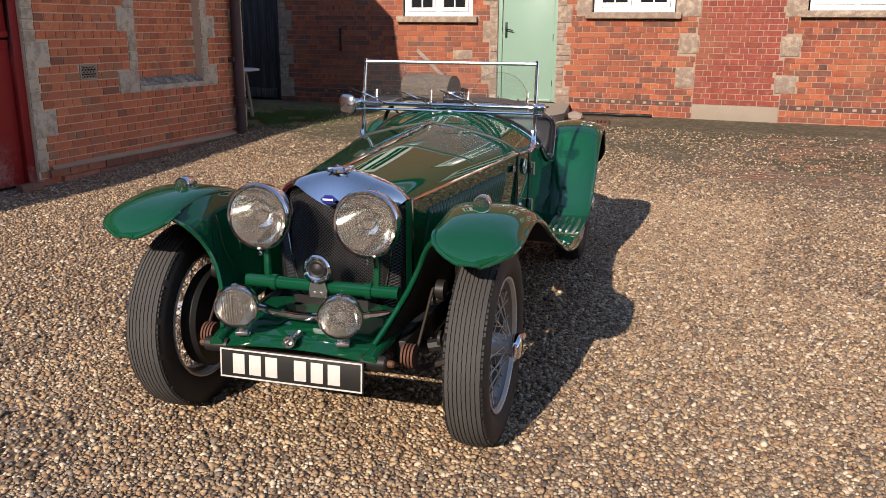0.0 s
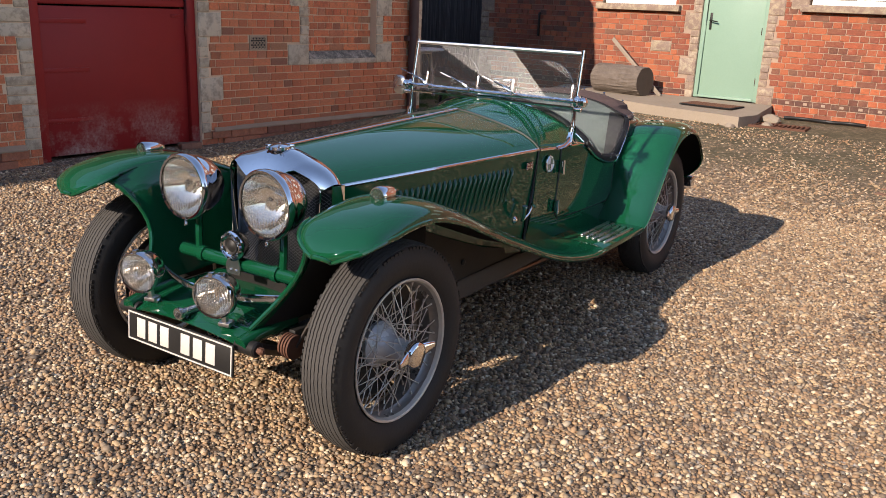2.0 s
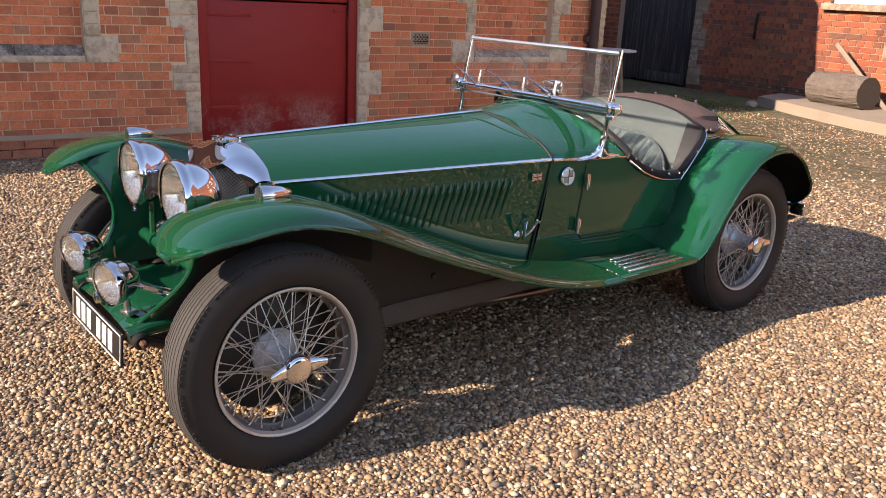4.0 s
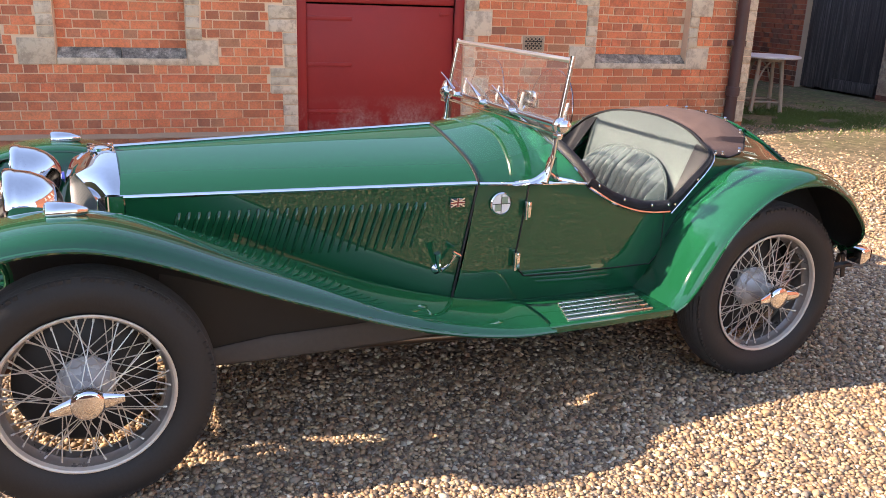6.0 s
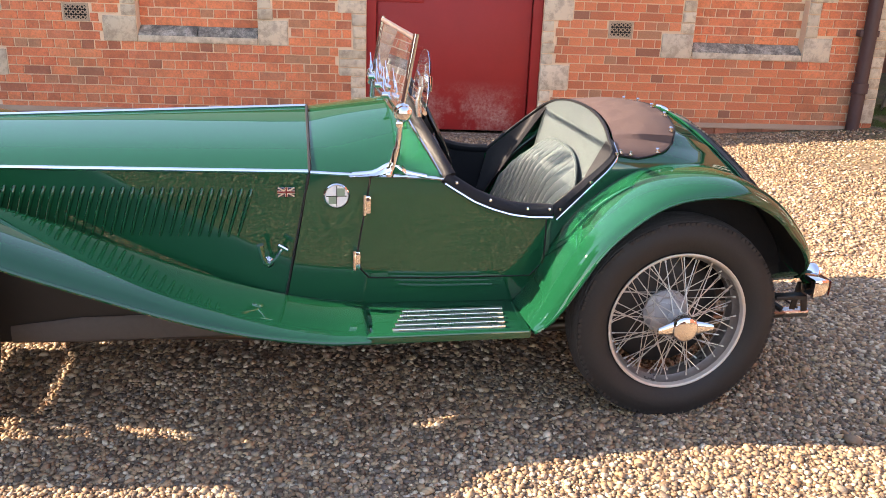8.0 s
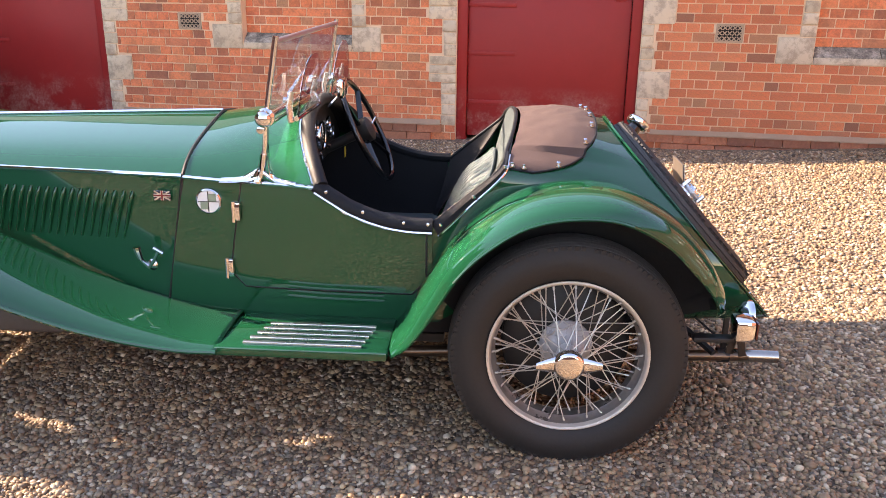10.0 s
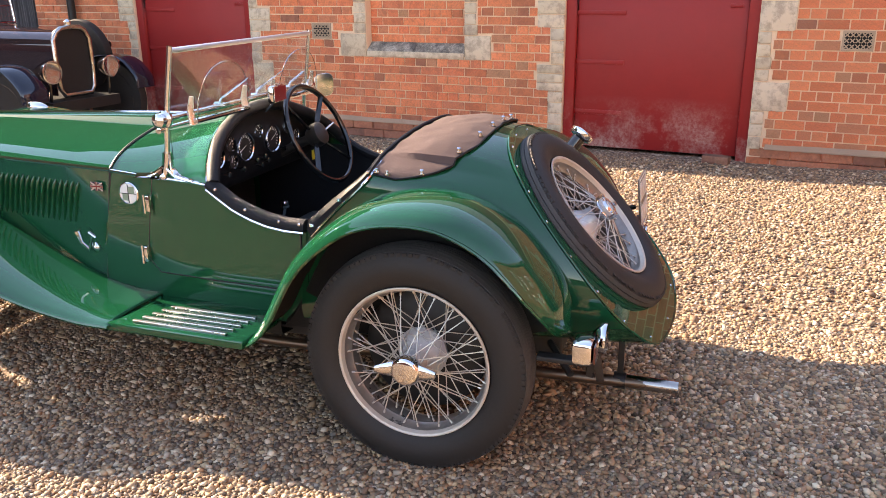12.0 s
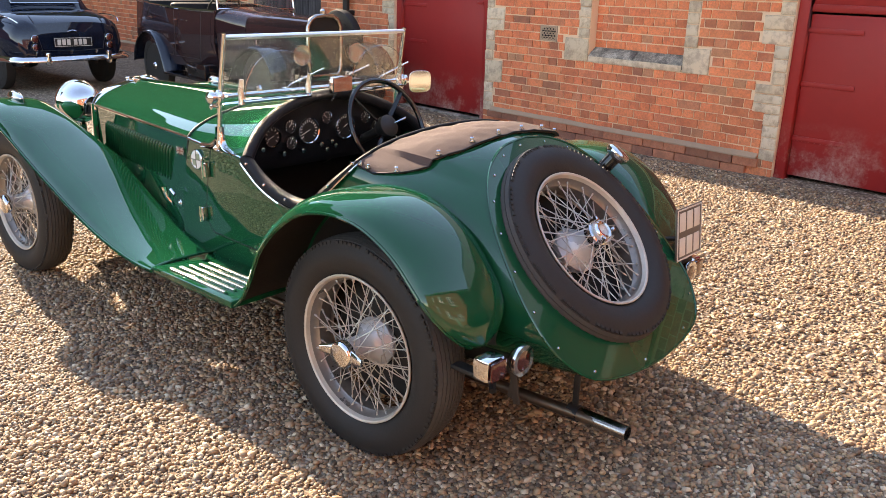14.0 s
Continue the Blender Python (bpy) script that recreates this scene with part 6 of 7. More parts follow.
def squab():
    rows = []
    for i in range(193):
        u = -1 + i / 96
        z1 = 0.50 + 0.345 * (1 - abs(u) ** 3.0) ** 0.5
        row = []
        for k in range(13):
            w = k / 12
            z = lerp(0.47, z1, w)
            edge_ = min(1.0, (1 - w) * 5, (1 - abs(u)) * 12)
            x = lerp(0.405, 0.25, (z - 0.47) / 0.36) + 0.03 * edge_ + 0.04 * edge_ * abs(math.sin(u * math.pi * 8.5)) ** 0.42
            row.append((x, u * 0.385, z))
        rows.append(row)
    return rows


for s in (1, -1):
    liner = [[Vector((p.x, p.y - 0.012, p.z)), Vector((lerp(p.x, 0.5, 0.5), lerp(p.y, 0.44, 0.5), lerp(p.z, 0.45, 0.5))), Vector((0.51, 0.44, 0.44))] for p in rail[0:17]]
    g = grid(liner)
    part("side_liner", g if s > 0 else mirrored(g), HIDE, car, solid=0.004)
sq = squab()
pad = part("pleated_squab", grid(sq), LEATHER, seat, "vertically pleated grey-green leather squab", solid=0.01)
part("squab_piping", tube([r[-1] for r in sq], 0.006, 6), LEATHER, pad)
part("seat_cushion", box(0.46, 0.92, -0.43, 0.43, 0.36, 0.50, 0.04), LEATHER, car)
part("cockpit_rail", tube([p + Vector((0.005, 0, 0.002)) for p in rail], 0.0065, 8), HIDE, tail, "black padded rail round the cockpit")
for a, b in ((0, 16), (45, 61)):
    side_of = 1 if a == 0 else -1
    inner, outer = [], []
    for k in range(a, min(b, 61)):
        w = lerp(1.0, 0.35, min(1.0, (k - a if a == 0 else 60 - k) / 11))
        inner.append(rail[k] + Vector((0.004, side_of * 0.008, 0.006)))
        outer.append(rail[k] + Vector((-0.02 * w, side_of * 0.014, -0.034 * w + 0.004)))
    t = part("rail_band", grid([[p, p.lerp(q, 0.5) + Vector((0, side_of * 0.006, 0.004)), q] for p, q in zip(inner, outer)]), HIDE, tail, "black leather band with chrome studs along the rail", solid=0.004)
    part("rail_trim", tube(outer, 0.005, 8), CHROME, tail)
    for k in (1, 6, 11):
        p = inner[min(k, len(inner) - 1) if a == 0 else -1 - k].lerp(outer[min(k, len(outer) - 1) if a == 0 else -1 - k], 0.5) + Vector((0, side_of * 0.010, 0.004))
        part("stud", lathe([(-0.004, 0.007), (0.004, 0.007), (0.006, 0)], 8, "z", p), CHROME, t)
# steering wheel
sw_at = Matrix.Translation((0.742, -0.222, 0.885)) @ Matrix.Rotation(radians(-64), 4, "Y")
ring = [(0.208 * math.cos(a), 0.208 * math.sin(a), 0.0) for a in (math.tau * k / 40 for k in range(40))]
sw = part("steering_wheel", tube(ring, 0.0115, 10, closed=True), BLACK_PAINT, car, "large black four-spoke steering wheel", at=sw_at)
for k in range(4):
    a = math.tau * k / 4 + math.pi / 4
    part("spoke", tube([(0.03 * math.cos(a), 0.03 * math.sin(a), -0.02), (0.2 * math.cos(a), 0.2 * math.sin(a), 0.0)], 0.006, 6, flat=2.0), BLACK_PAINT, sw)
part("boss", lathe([(-0.05, 0.035), (-0.02, 0.05), (0.01, 0.048), (0.02, 0.03), (0.022, 0.0)], 24, "z"), BLACK, sw)
part("column", tube([(0, 0, -0.02), (0, 0, -0.55)], 0.02, 12), BLACK, sw)
part("control_lever", tube([(0.0, 0.0, 0.012), (0.02, -0.09, 0.03)], 0.004, 6), CHROME, sw)
part("gear_lever", join(tube([(0.85, 0.0, 0.42), (0.80, 0.0, 0.62)], 0.008, 8), lathe([(-0.02, 0.0), (-0.012, 0.016), (0.0, 0.02), (0.012, 0.016), (0.02, 0.0)], 14, "z", (0.798, 0, 0.635))), CHROME, car)
part("maker_tag", box(0.862, 0.864, -0.395, -0.368, 0.738, 0.78), YELLOW, car, "small yellow card tag hanging under the dashboard")


# tonneau cover -------------------------------------------------------------
def cover_point(u, t):
    """On the rear deck: u across -1..1, t from the cockpit rail backwards 0..1."""
    k = abs(u) * 20.0
    i = int(k)
    f = k - i
    idx = lambda q: ring0[q].lerp(ring1[q], t)
    p = idx(i).lerp(idx(min(45, i + 1)), f)
    bulge = math.sin(math.pi * t)
    if i < 14:
        p.z += 0.02 * bulge
    out = shoulder(k) * bulge
    p.y += out
    p.z += out * 0.4
    p.z += 0.008 + (0.005 * noise.noise((u * 3, t * 2.5, 1.0)) + 0.004 * noise.noise((u * 9 + t * 3, t * 4, 4.0)) + 0.0018 * (1 - abs(noise.noise((u * 6 - t * 4, t * 6 + u * 2, 8.0)))) ** 6) * (1 - abs(u) ** 4)
    if u < 0:
        p.y = -p.y
    return p


rows = []
for i in range(97):
    u = -1 + i / 48
    depth = 0.86 - 0.70 * abs(u) ** 2.2
    rows.append([cover_point(u, depth * k / 28) for k in range(29)])
cover = part("tonneau_cover", grid(rows), CANVAS, car, "brown cloth tonneau cover pressed on chrome studs", solid=0.006)
hem = [r[-1] for r in rows]
part("cover_hem", tube(rows[0] + hem[1:-1] + list(reversed(rows[-1])), 0.0035, 6), HIDE, cover)
for k in range(6, 97, 12):
    p = rows[k][-3]
    part("turn_stud", join(lathe([(0.0, 0.011), (0.004, 0.011), (0.005, 0.005), (0.011, 0.005), (0.014, 0.008), (0.017, 0.004), (0.017, 0)], 10, "z", p)), CHROME, cover)
for u in (-0.97, 0.97):
    for t in (0.03, 0.1):
        part("turn_stud", lathe([(0.0, 0.011), (0.004, 0.011), (0.005, 0.005), (0.012, 0.006), (0.014, 0)], 10, "z", cover_point(u, t)), CHROME, cover)

# ---- downpipes, table, log and other things about the yard ----
def downpipe(name, x, y, z0, z1, r, material, label):
    d = thing(name, label, "pipe", pose(x, y, 0))
    part("pipe", tube([(0, 0, z0), (0, 0, z1)], r, 16), material, d)
    for z in (0.55, 2.2):
        part("socket", lathe([(z - 0.05, r), (z - 0.045, r * 1.22), (z + 0.045, r * 1.22), (z + 0.05, r)], 16, "z"), material, d)
    part("bracket", box(-0.14, 0.0, -r * 1.5, r * 1.5, 1.02, 1.08, 0.004), material, d)


downpipe("downpipe", WALL_X + 0.085, 8.70, 0.12, 3.25, 0.062, PIPE_BROWN, "brown cast iron rainwater downpipe at the wall corner")
downpipe("downpipe", WALL_X + 0.09, -1.92, 0.02, 3.25, 0.045, BLACK, "black rainwater downpipe on the coach house wall")
s = thing("wall_tie", "short black iron bar fixed upright on the brick wall", "bracket", pose(-6.9, WALL_Y - 0.02, 0))
part("bar", box(-0.015, 0.015, -0.02, 0.012, 1.05, 1.42, 0.004), BLACK, s)


def round_table():
    t = thing("garden_table", "round pale-topped table on splayed bamboo legs", "table", pose(-7.17, 9.79, 0.175) @ Matrix.Diagonal((1, 1, 0.955, 1)))
    part("tabletop", lathe([(0.70, 0.0), (0.70, 0.36), (0.705, 0.385), (0.72, 0.39), (0.728, 0.38), (0.73, 0.0)], 48, "z"), TABLE_TOP, t)
    part("apron", lathe([(0.655, 0.20), (0.70, 0.205), (0.70, 0.19), (0.655, 0.19)], 32, "z"), WOOD_GREY, t)
    for k in range(4):
        a = math.tau * k / 4 + 0.5
        c, s_ = math.cos(a), math.sin(a)
        part("leg", tube([(0.19 * c, 0.19 * s_, 0.70), (0.26 * c, 0.26 * s_, 0.0)], [0.022, 0.026], 8), WOOD_GREY, t)
        b = a + math.tau / 4
        part("stretcher", tube([(0.245 * c, 0.245 * s_, 0.16), (0.245 * math.cos(b), 0.245 * math.sin(b), 0.16)], 0.014, 8), WOOD_GREY, t)
        part("brace", tube(catmull([(0.225 * c, 0.225 * s_, 0.35), (0.16 * c + 0.05 * math.cos(b), 0.16 * s_ + 0.05 * math.sin(b), 0.56), (0.1 * (c + math.cos(b)), 0.1 * (s_ + math.sin(b)), 0.66)], 10), 0.011, 7), WOOD_GREY, t)


round_table()


def log():
    rows = []
    for i in range(29):
        u = i / 28
        row = []
        for k in range(96):
            a = math.tau * k / 96
            r = 0.205 * (1 + 0.05 * noise.noise((math.cos(a) * 1.5, math.sin(a) * 1.5, u * 1.2)) + 0.09 * (abs(noise.noise((math.cos(a) * 7, math.sin(a) * 7, u * 2.2))) - 0.2) + 0.06 * noise.noise((math.cos(a) * 15, math.sin(a) * 15, u * 5.0)))
            row.append((lerp(-0.42, 0.42, u), r * math.cos(a), 0.2 + r * math.sin(a)))
        rows.append(row)
    t = thing("log", "thick sawn tree log with grey bark lying on the slab", "log", pose(-5.1, 12.02, 0.325, 0, 0, -9))
    part("bark", grid(rows, True), BARK, t, sharp=60)
    for r in (rows[0], rows[-1]):
        part("cut_end", (r, [tuple(range(96))]), LOG_END, t)


log()
pl = thing("timber_prop", "pale weathered timber batten leaning on the wall behind the log", "timber")
part("batten", moved(box(-0.028, 0.028, -0.012, 0.012, 0, 1.15, 0.003), pose(-4.55, 12.2, 0.325, 0, -48, 0)), WOOD_GREY, pl)
mat_ = thing("door_mat", "dark ribbed door mat on the slab", "mat", pose(-3.52, 11.62, 0.327, 0, 0, -2))
part("mat", box(-0.36, 0.36, -0.22, 0.22, 0, 0.018, 0.006), CARPET, mat_)
for k in range(9):
    part("rib", box(-0.34, 0.34, -0.2 + 0.045 * k, -0.2 + 0.045 * k + 0.02, 0.017, 0.022), RUST, mat_)


def loose_brick(x, y, turn, material=BRICK):
    b = thing("loose_brick", "loose earth-stained brick lying at the door foot", "brick", pose(x, y, ground_z(x, y) + 0.0, 0, 0, turn))
    part("block", box(-0.108, 0.108, -0.05, 0.05, 0, 0.066, 0.006), material, b)


loose_brick(WALL_X + 0.12, 5.42, 82, PAVER)


def drain_cover(x, y, turn):
    d = thing("drain_cover", "rust-red slotted drain cover set in the earth", "drain", pose(x, y, ground_z(x, y) + 0.012, 0, 0, turn))
    part("frame", join(box(-0.33, 0.33, -0.2, -0.17, -0.02, 0.012), box(-0.33, 0.33, 0.17, 0.2, -0.02, 0.012), box(-0.33, -0.3, -0.17, 0.17, -0.02, 0.012), box(0.3, 0.33, -0.17, 0.17, -0.02, 0.012)), RUST, d)
    for k in range(11):
        part("bar", box(-0.28 + 0.052 * k, -0.255 + 0.052 * k, -0.17, 0.17, -0.015, 0.01, 0.003), RUST, d)
    part("pit", box(-0.3, 0.3, -0.17, 0.17, -0.03, -0.012), HOLLOW_SHADE, d)


drain_cover(-2.5, 11.3, 8)
hose = thing("hose", "black rubber hose lying along the foot of the cottage wall", "hose")
part("tube", tube([(p.x, p.y, ground_z(p.x, p.y) + 0.03) for p in catmull([(-2.75, 12.2, 0), (-2.5, 12.28, 0), (-2.2, 12.22, 0), (-1.95, 12.3, 0), (-1.75, 12.26, 0)], 30)], 0.022, 8), BLACK, hose)


def rubble(x, y, r, seed):
    rng = random.Random(seed)
    d = thing("stone_lump", "broken lump of concrete by the door step", "stone", pose(x, y, ground_z(x, y), 0, 0, rng.uniform(0, 90)), "rubble by the step")
    bm = bmesh.new()
    bmesh.ops.create_icosphere(bm, subdivisions=2, radius=r)
    for v in bm.verts:
        v.co *= 1 + 0.35 * noise.noise(v.co * (2.2 / r) + Vector((seed, 0, 0)))
        v.co.z = max(0.0, v.co.z * 0.7 + 0.25 * r)
    g = [tuple(v.co) for v in bm.verts], [tuple(q.index for q in f.verts) for f in bm.faces]
    bm.free()
    part("lump", g, CONCRETE, d, sharp=25)


for i, (x, y, r) in enumerate(((-2.72, 11.62, 0.12), (-2.62, 11.2, 0.07), (-2.9, 10.72, 0.06), (-6.05, 5.2 + 6.3, 0.09))):
    rubble(x, y, r, i + 3)


# ---- maroon 1920s tourer ----
def plain_wheel(parent, m, r, w, spokes, label):
    t = part("wheel", lathe([(-w, r * 0.72), (-w, r * 0.86), (-w * 0.8, r * 0.97), (0, r), (w * 0.8, r * 0.97), (w, r * 0.86), (w, r * 0.72)], 40, "y"), RUBBER, parent, label, at=m)
    part("rim", open_lathe([(w * 0.6, r * 0.74), (w * 1.02, r * 0.73), (w * 0.9, r * 0.66), (-w * 0.9, r * 0.66), (-w * 1.02, r * 0.73)], 36, "y"), BLACK_PAINT, t)
    part("hub", lathe([(-w, 0.05), (w * 0.8, 0.055), (w * 1.3, 0.035), (w * 1.4, 0.0)], 20, "y"), CHROME, t)
    for k in range(spokes):
        a = math.tau * k / spokes
        part("spoke", tube([(0.04 * math.cos(a), 0.01, 0.04 * math.sin(a)), (r * 0.68 * math.cos(a), 0.0, r * 0.68 * math.sin(a))], 0.012, 6), BLACK_PAINT, t)
    return t


NICKEL = surface("tarnished_nickel", (0.36, 0.34, 0.31), (0.5, 0.48, 0.44), 0.2, 1.0, scale=9)


def tourer():
    c = thing("vintage_tourer", "maroon 1920s open tourer with black wings, parked by the wall", "car", pose(-4.88, -3.15, -0.026, 0, 0, 89.5))
    # x forward from the rear axle, y to its left
    def ring(x, w, zt, zb, crown):
        pts = []
        for k in range(25):
            a = math.pi * k / 24
            q = math.cos(a)
            y = w * (abs(q) ** 0.55) * (1 if q > 0 else -1)
            z = zt - crown + crown * math.sin(a) ** 0.8
            pts.append((x, y, z))
        return [(x, w * 0.97, zb)] + pts + [(x, -w * 0.97, zb)]

    part("bonnet", grid([ring(2.75, 0.21, 1.10, 0.5, 0.20), ring(2.3, 0.27, 1.11, 0.5, 0.20), ring(1.75, 0.36, 1.12, 0.48, 0.20)]), MAROON, c, "maroon bonnet", solid=0.004)
    part("scuttle", grid([ring(1.745, 0.36, 1.121, 0.48, 0.20), ring(1.55, 0.43, 1.14, 0.48, 0.18), ring(1.35, 0.52, 1.15, 0.46, 0.14)]), MAROON, c, solid=0.004)
    for s in (1, -1):
        rows = []
        for x, w, zt in ((1.35, 0.52, 1.10), (1.0, 0.60, 1.10), (0.5, 0.66, 1.11), (0.0, 0.68, 1.13), (-0.5, 0.66, 1.16), (-0.72, 0.55, 1.16), (-0.80, 0.3, 1.15), (-0.82, 0.0, 1.15)):
            rows.append([(x, s * w, zt), (x, s * (w + 0.02), 0.95), (x, s * (w + 0.03), 0.75), (x, s * w, 0.55), (x, s * w * 0.95, 0.44)])
        b = part("body_side", grid(rows), MAROON, c, solid=0.02)
        part("top_rail", tube([r[0] for r in rows], 0.016, 8), CHROME, b, "bright rail along the body top")
        for x0, x1 in ((0.62, 1.22), (-0.1, 0.5)):
            part("door_line", tube([(x0, s * 0.687, 1.08), (x0, s * 0.69, 0.56), (x1, s * 0.668, 0.56), (x1, s * 0.63, 1.08)], 0.004, 5), BLACK, b)
            part("door_handle", tube([(x0 + 0.06, s * 0.68, 0.98), (x0 + 0.06, s * 0.72, 0.98), (x0 + 0.14, s * 0.72, 0.98)], 0.008, 6), CHROME, b)
        # wings: front and rear arches with running board
        wing = [(0, -0.1), (0.1, 0.03), (0.35, 0.09), (0.6, 0.06), (0.85, -0.1), (1.0, -0.35)]
        for name, path in (("front_wing", [(3.03, 0.50), (3.00, 0.63), (2.82, 0.785), (2.6, 0.82), (2.4, 0.78), (2.22, 0.64), (2.1, 0.46), (1.95, 0.36)]), ("rear_wing", [(0.5, 0.36), (0.42, 0.52), (0.3, 0.70), (0.12, 0.81), (-0.1, 0.82), (-0.3, 0.72), (-0.43, 0.55), (-0.46, 0.42)])):
            g = grid(sweep_wing(path, wing, lambda t, p: (0.52, 0.79, 0.08)))
            part(name, g if s > 0 else mirrored(g), NAVY, c, "gloss blue-black domed wing", solid=0.004, crisp=False)
        part("running_board", box(0.45, 2.0, s * 0.79 if s < 0 else 0.56, s * 0.56 if s < 0 else 0.79, 0.33, 0.36, 0.006), BLACK_PAINT, c)
        plain_wheel(c, pose(2.6, s * 0.64, 0.38, 0, 0, 0 if s > 0 else 180), 0.38, 0.055, 12, "black artillery wheel")
        plain_wheel(c, pose(0.0, s * 0.64, 0.38, 0, 0, 0 if s > 0 else 180), 0.38, 0.055, 12, "black artillery wheel")
        hl = part("headlamp", open_lathe([(-0.13, 0.001), (-0.12, 0.04), (-0.06, 0.085), (0.0, 0.10), (0.02, 0.104), (0.03, 0.10)], 28, "x"), BLACK_PAINT, c, "drum headlamp with bright rim", at=Matrix.Translation((2.86, s * 0.345, 0.735)))
        part("lens", lathe([(0.028, 0.098), (0.04, 0.07), (0.046, 0.0)], 28, "x"), LAMP_GLASS, hl).visible_shadow = False
        part("reflector", lathe([(0.02, 0.097), (0.0, 0.09), (-0.03, 0.055), (-0.045, 0.0)], 24, "x"), REFLECTOR, hl)
        part("bulb", lathe([(-0.04, 0.012), (-0.01, 0.016), (0.005, 0.0)], 12, "x"), WHITE, hl)
        part("lamp_rim", open_lathe([(0.02, 0.104), (0.032, 0.106), (0.034, 0.096)], 28, "x"), CHROME, hl)
        part("lamp_post", tube([(-0.02, 0, -0.09), (-0.04, 0, -0.28)], 0.014, 8), BLACK_PAINT, hl)
        sl = part("side_lamp", lathe([(-0.05, 0.0), (-0.04, 0.03), (0.02, 0.04), (0.03, 0.036)], 18, "x"), BLACK_PAINT, c, at=Matrix.Translation((2.52, s * 0.66, 0.91)))
        part("foot", tube([(0, 0, -0.03), (0, 0, -0.09)], 0.012, 8), CHROME, sl)
    # radiator
    outline = [(0.0, 1.12), (0.11, 1.115), (0.165, 1.08), (0.205, 1.01), (0.21, 0.7), (0.195, 0.56), (0.155, 0.5), (0.0, 0.5)]
    loop = [(y, z) for y, z in outline] + [(-y, z) for y, z in reversed(outline[1:-1])]
    rr = part("radiator_shell", tube([(2.79, y, z) for y, z in loop], 0.024, 10, closed=True), NICKEL, c, "nickel plated radiator surround")
    part("radiator_core", ([(2.78, y, z) for y, z in loop], [tuple(range(len(loop)))]), BLACK, rr)
    part("radiator_cap", lathe([(1.14, 0.03), (1.17, 0.035), (1.19, 0.02), (1.20, 0.0)], 16, "z", (2.77, 0, 0)), CHROME, rr)
    wsb = part("windscreen_frame", join(tube([(1.38, -0.50, 1.12), (1.32, -0.50, 1.62), (1.32, 0.50, 1.62), (1.38, 0.50, 1.12)], 0.014, 8), tube([(1.36, -0.5, 1.3), (1.36, 0.5, 1.3)], 0.01, 8), tube([(1.385, -0.5, 1.13), (1.385, 0.5, 1.13)], 0.012, 8)), CHROME, c)
    gl = part("windscreen_glass", moved(box(-0.002, 0.002, -0.48, 0.48, 0, 0.46), Matrix.Translation((1.38, 0, 1.15)) @ Matrix.Rotation(radians(-7), 4, "Y")), GLASS, wsb)
    gl.visible_shadow = False
    part("cockpit_floor", box(-0.75, 1.4, -0.5, 0.5, 0.42, 0.45), CARPET, c)
    for x in (0.55, -0.45):
        part("seat", join(box(x - 0.25, x + 0.3, -0.55, 0.55, 0.45, 0.72, 0.05), box(x - 0.35, x - 0.2, -0.56, 0.56, 0.6, 1.16, 0.05)), HIDE, c)
    fold = [tube(catmull([(-0.55 - 0.05 * k, -0.62, 1.17 + 0.035 * k), (-0.82 - 0.05 * k, -0.4, 1.16 + 0.035 * k), (-0.86 - 0.05 * k, 0, 1.16 + 0.035 * k), (-0.82 - 0.05 * k, 0.4, 1.16 + 0.035 * k), (-0.55 - 0.05 * k, 0.62, 1.17 + 0.035 * k)], 17), 0.03, 8) for k in range(4)]
    part("folded_hood", join(*fold), surface("buff_hood_cloth", (0.3, 0.22, 0.13), (0.5, 0.4, 0.26), 0.9, grain=150, relief=0.4), c, "folded buff cloth hood")
    part("steering_wheel", tube([(1.05 + 0.1 * math.sin(a), -0.25 + 0.2 * math.cos(a), 1.12 + 0.17 * math.sin(a)) for a in (math.tau * k / 28 for k in range(28))], 0.012, 8, closed=True), BLACK, c)
    part("tool_box", box(1.05, 1.5, -0.76, -0.58, 0.36, 0.52, 0.01), BLACK_PAINT, c)
    part("chassis", join(box(-0.7, 2.9, -0.4, 0.4, 0.36, 0.46), tube([(2.6, -0.6, 0.38), (2.6, 0.6, 0.38)], 0.03, 8), tube([(0, -0.6, 0.38), (0, 0.6, 0.38)], 0.04, 8)), BLACK, c)
    plain_wheel(c, Matrix.Translation((2.25, 0.60, 0.80)) @ Matrix.Rotation(0.08, 4, "X"), 0.37, 0.055, 0, "spare tyre carried upright on the wing")


tourer()


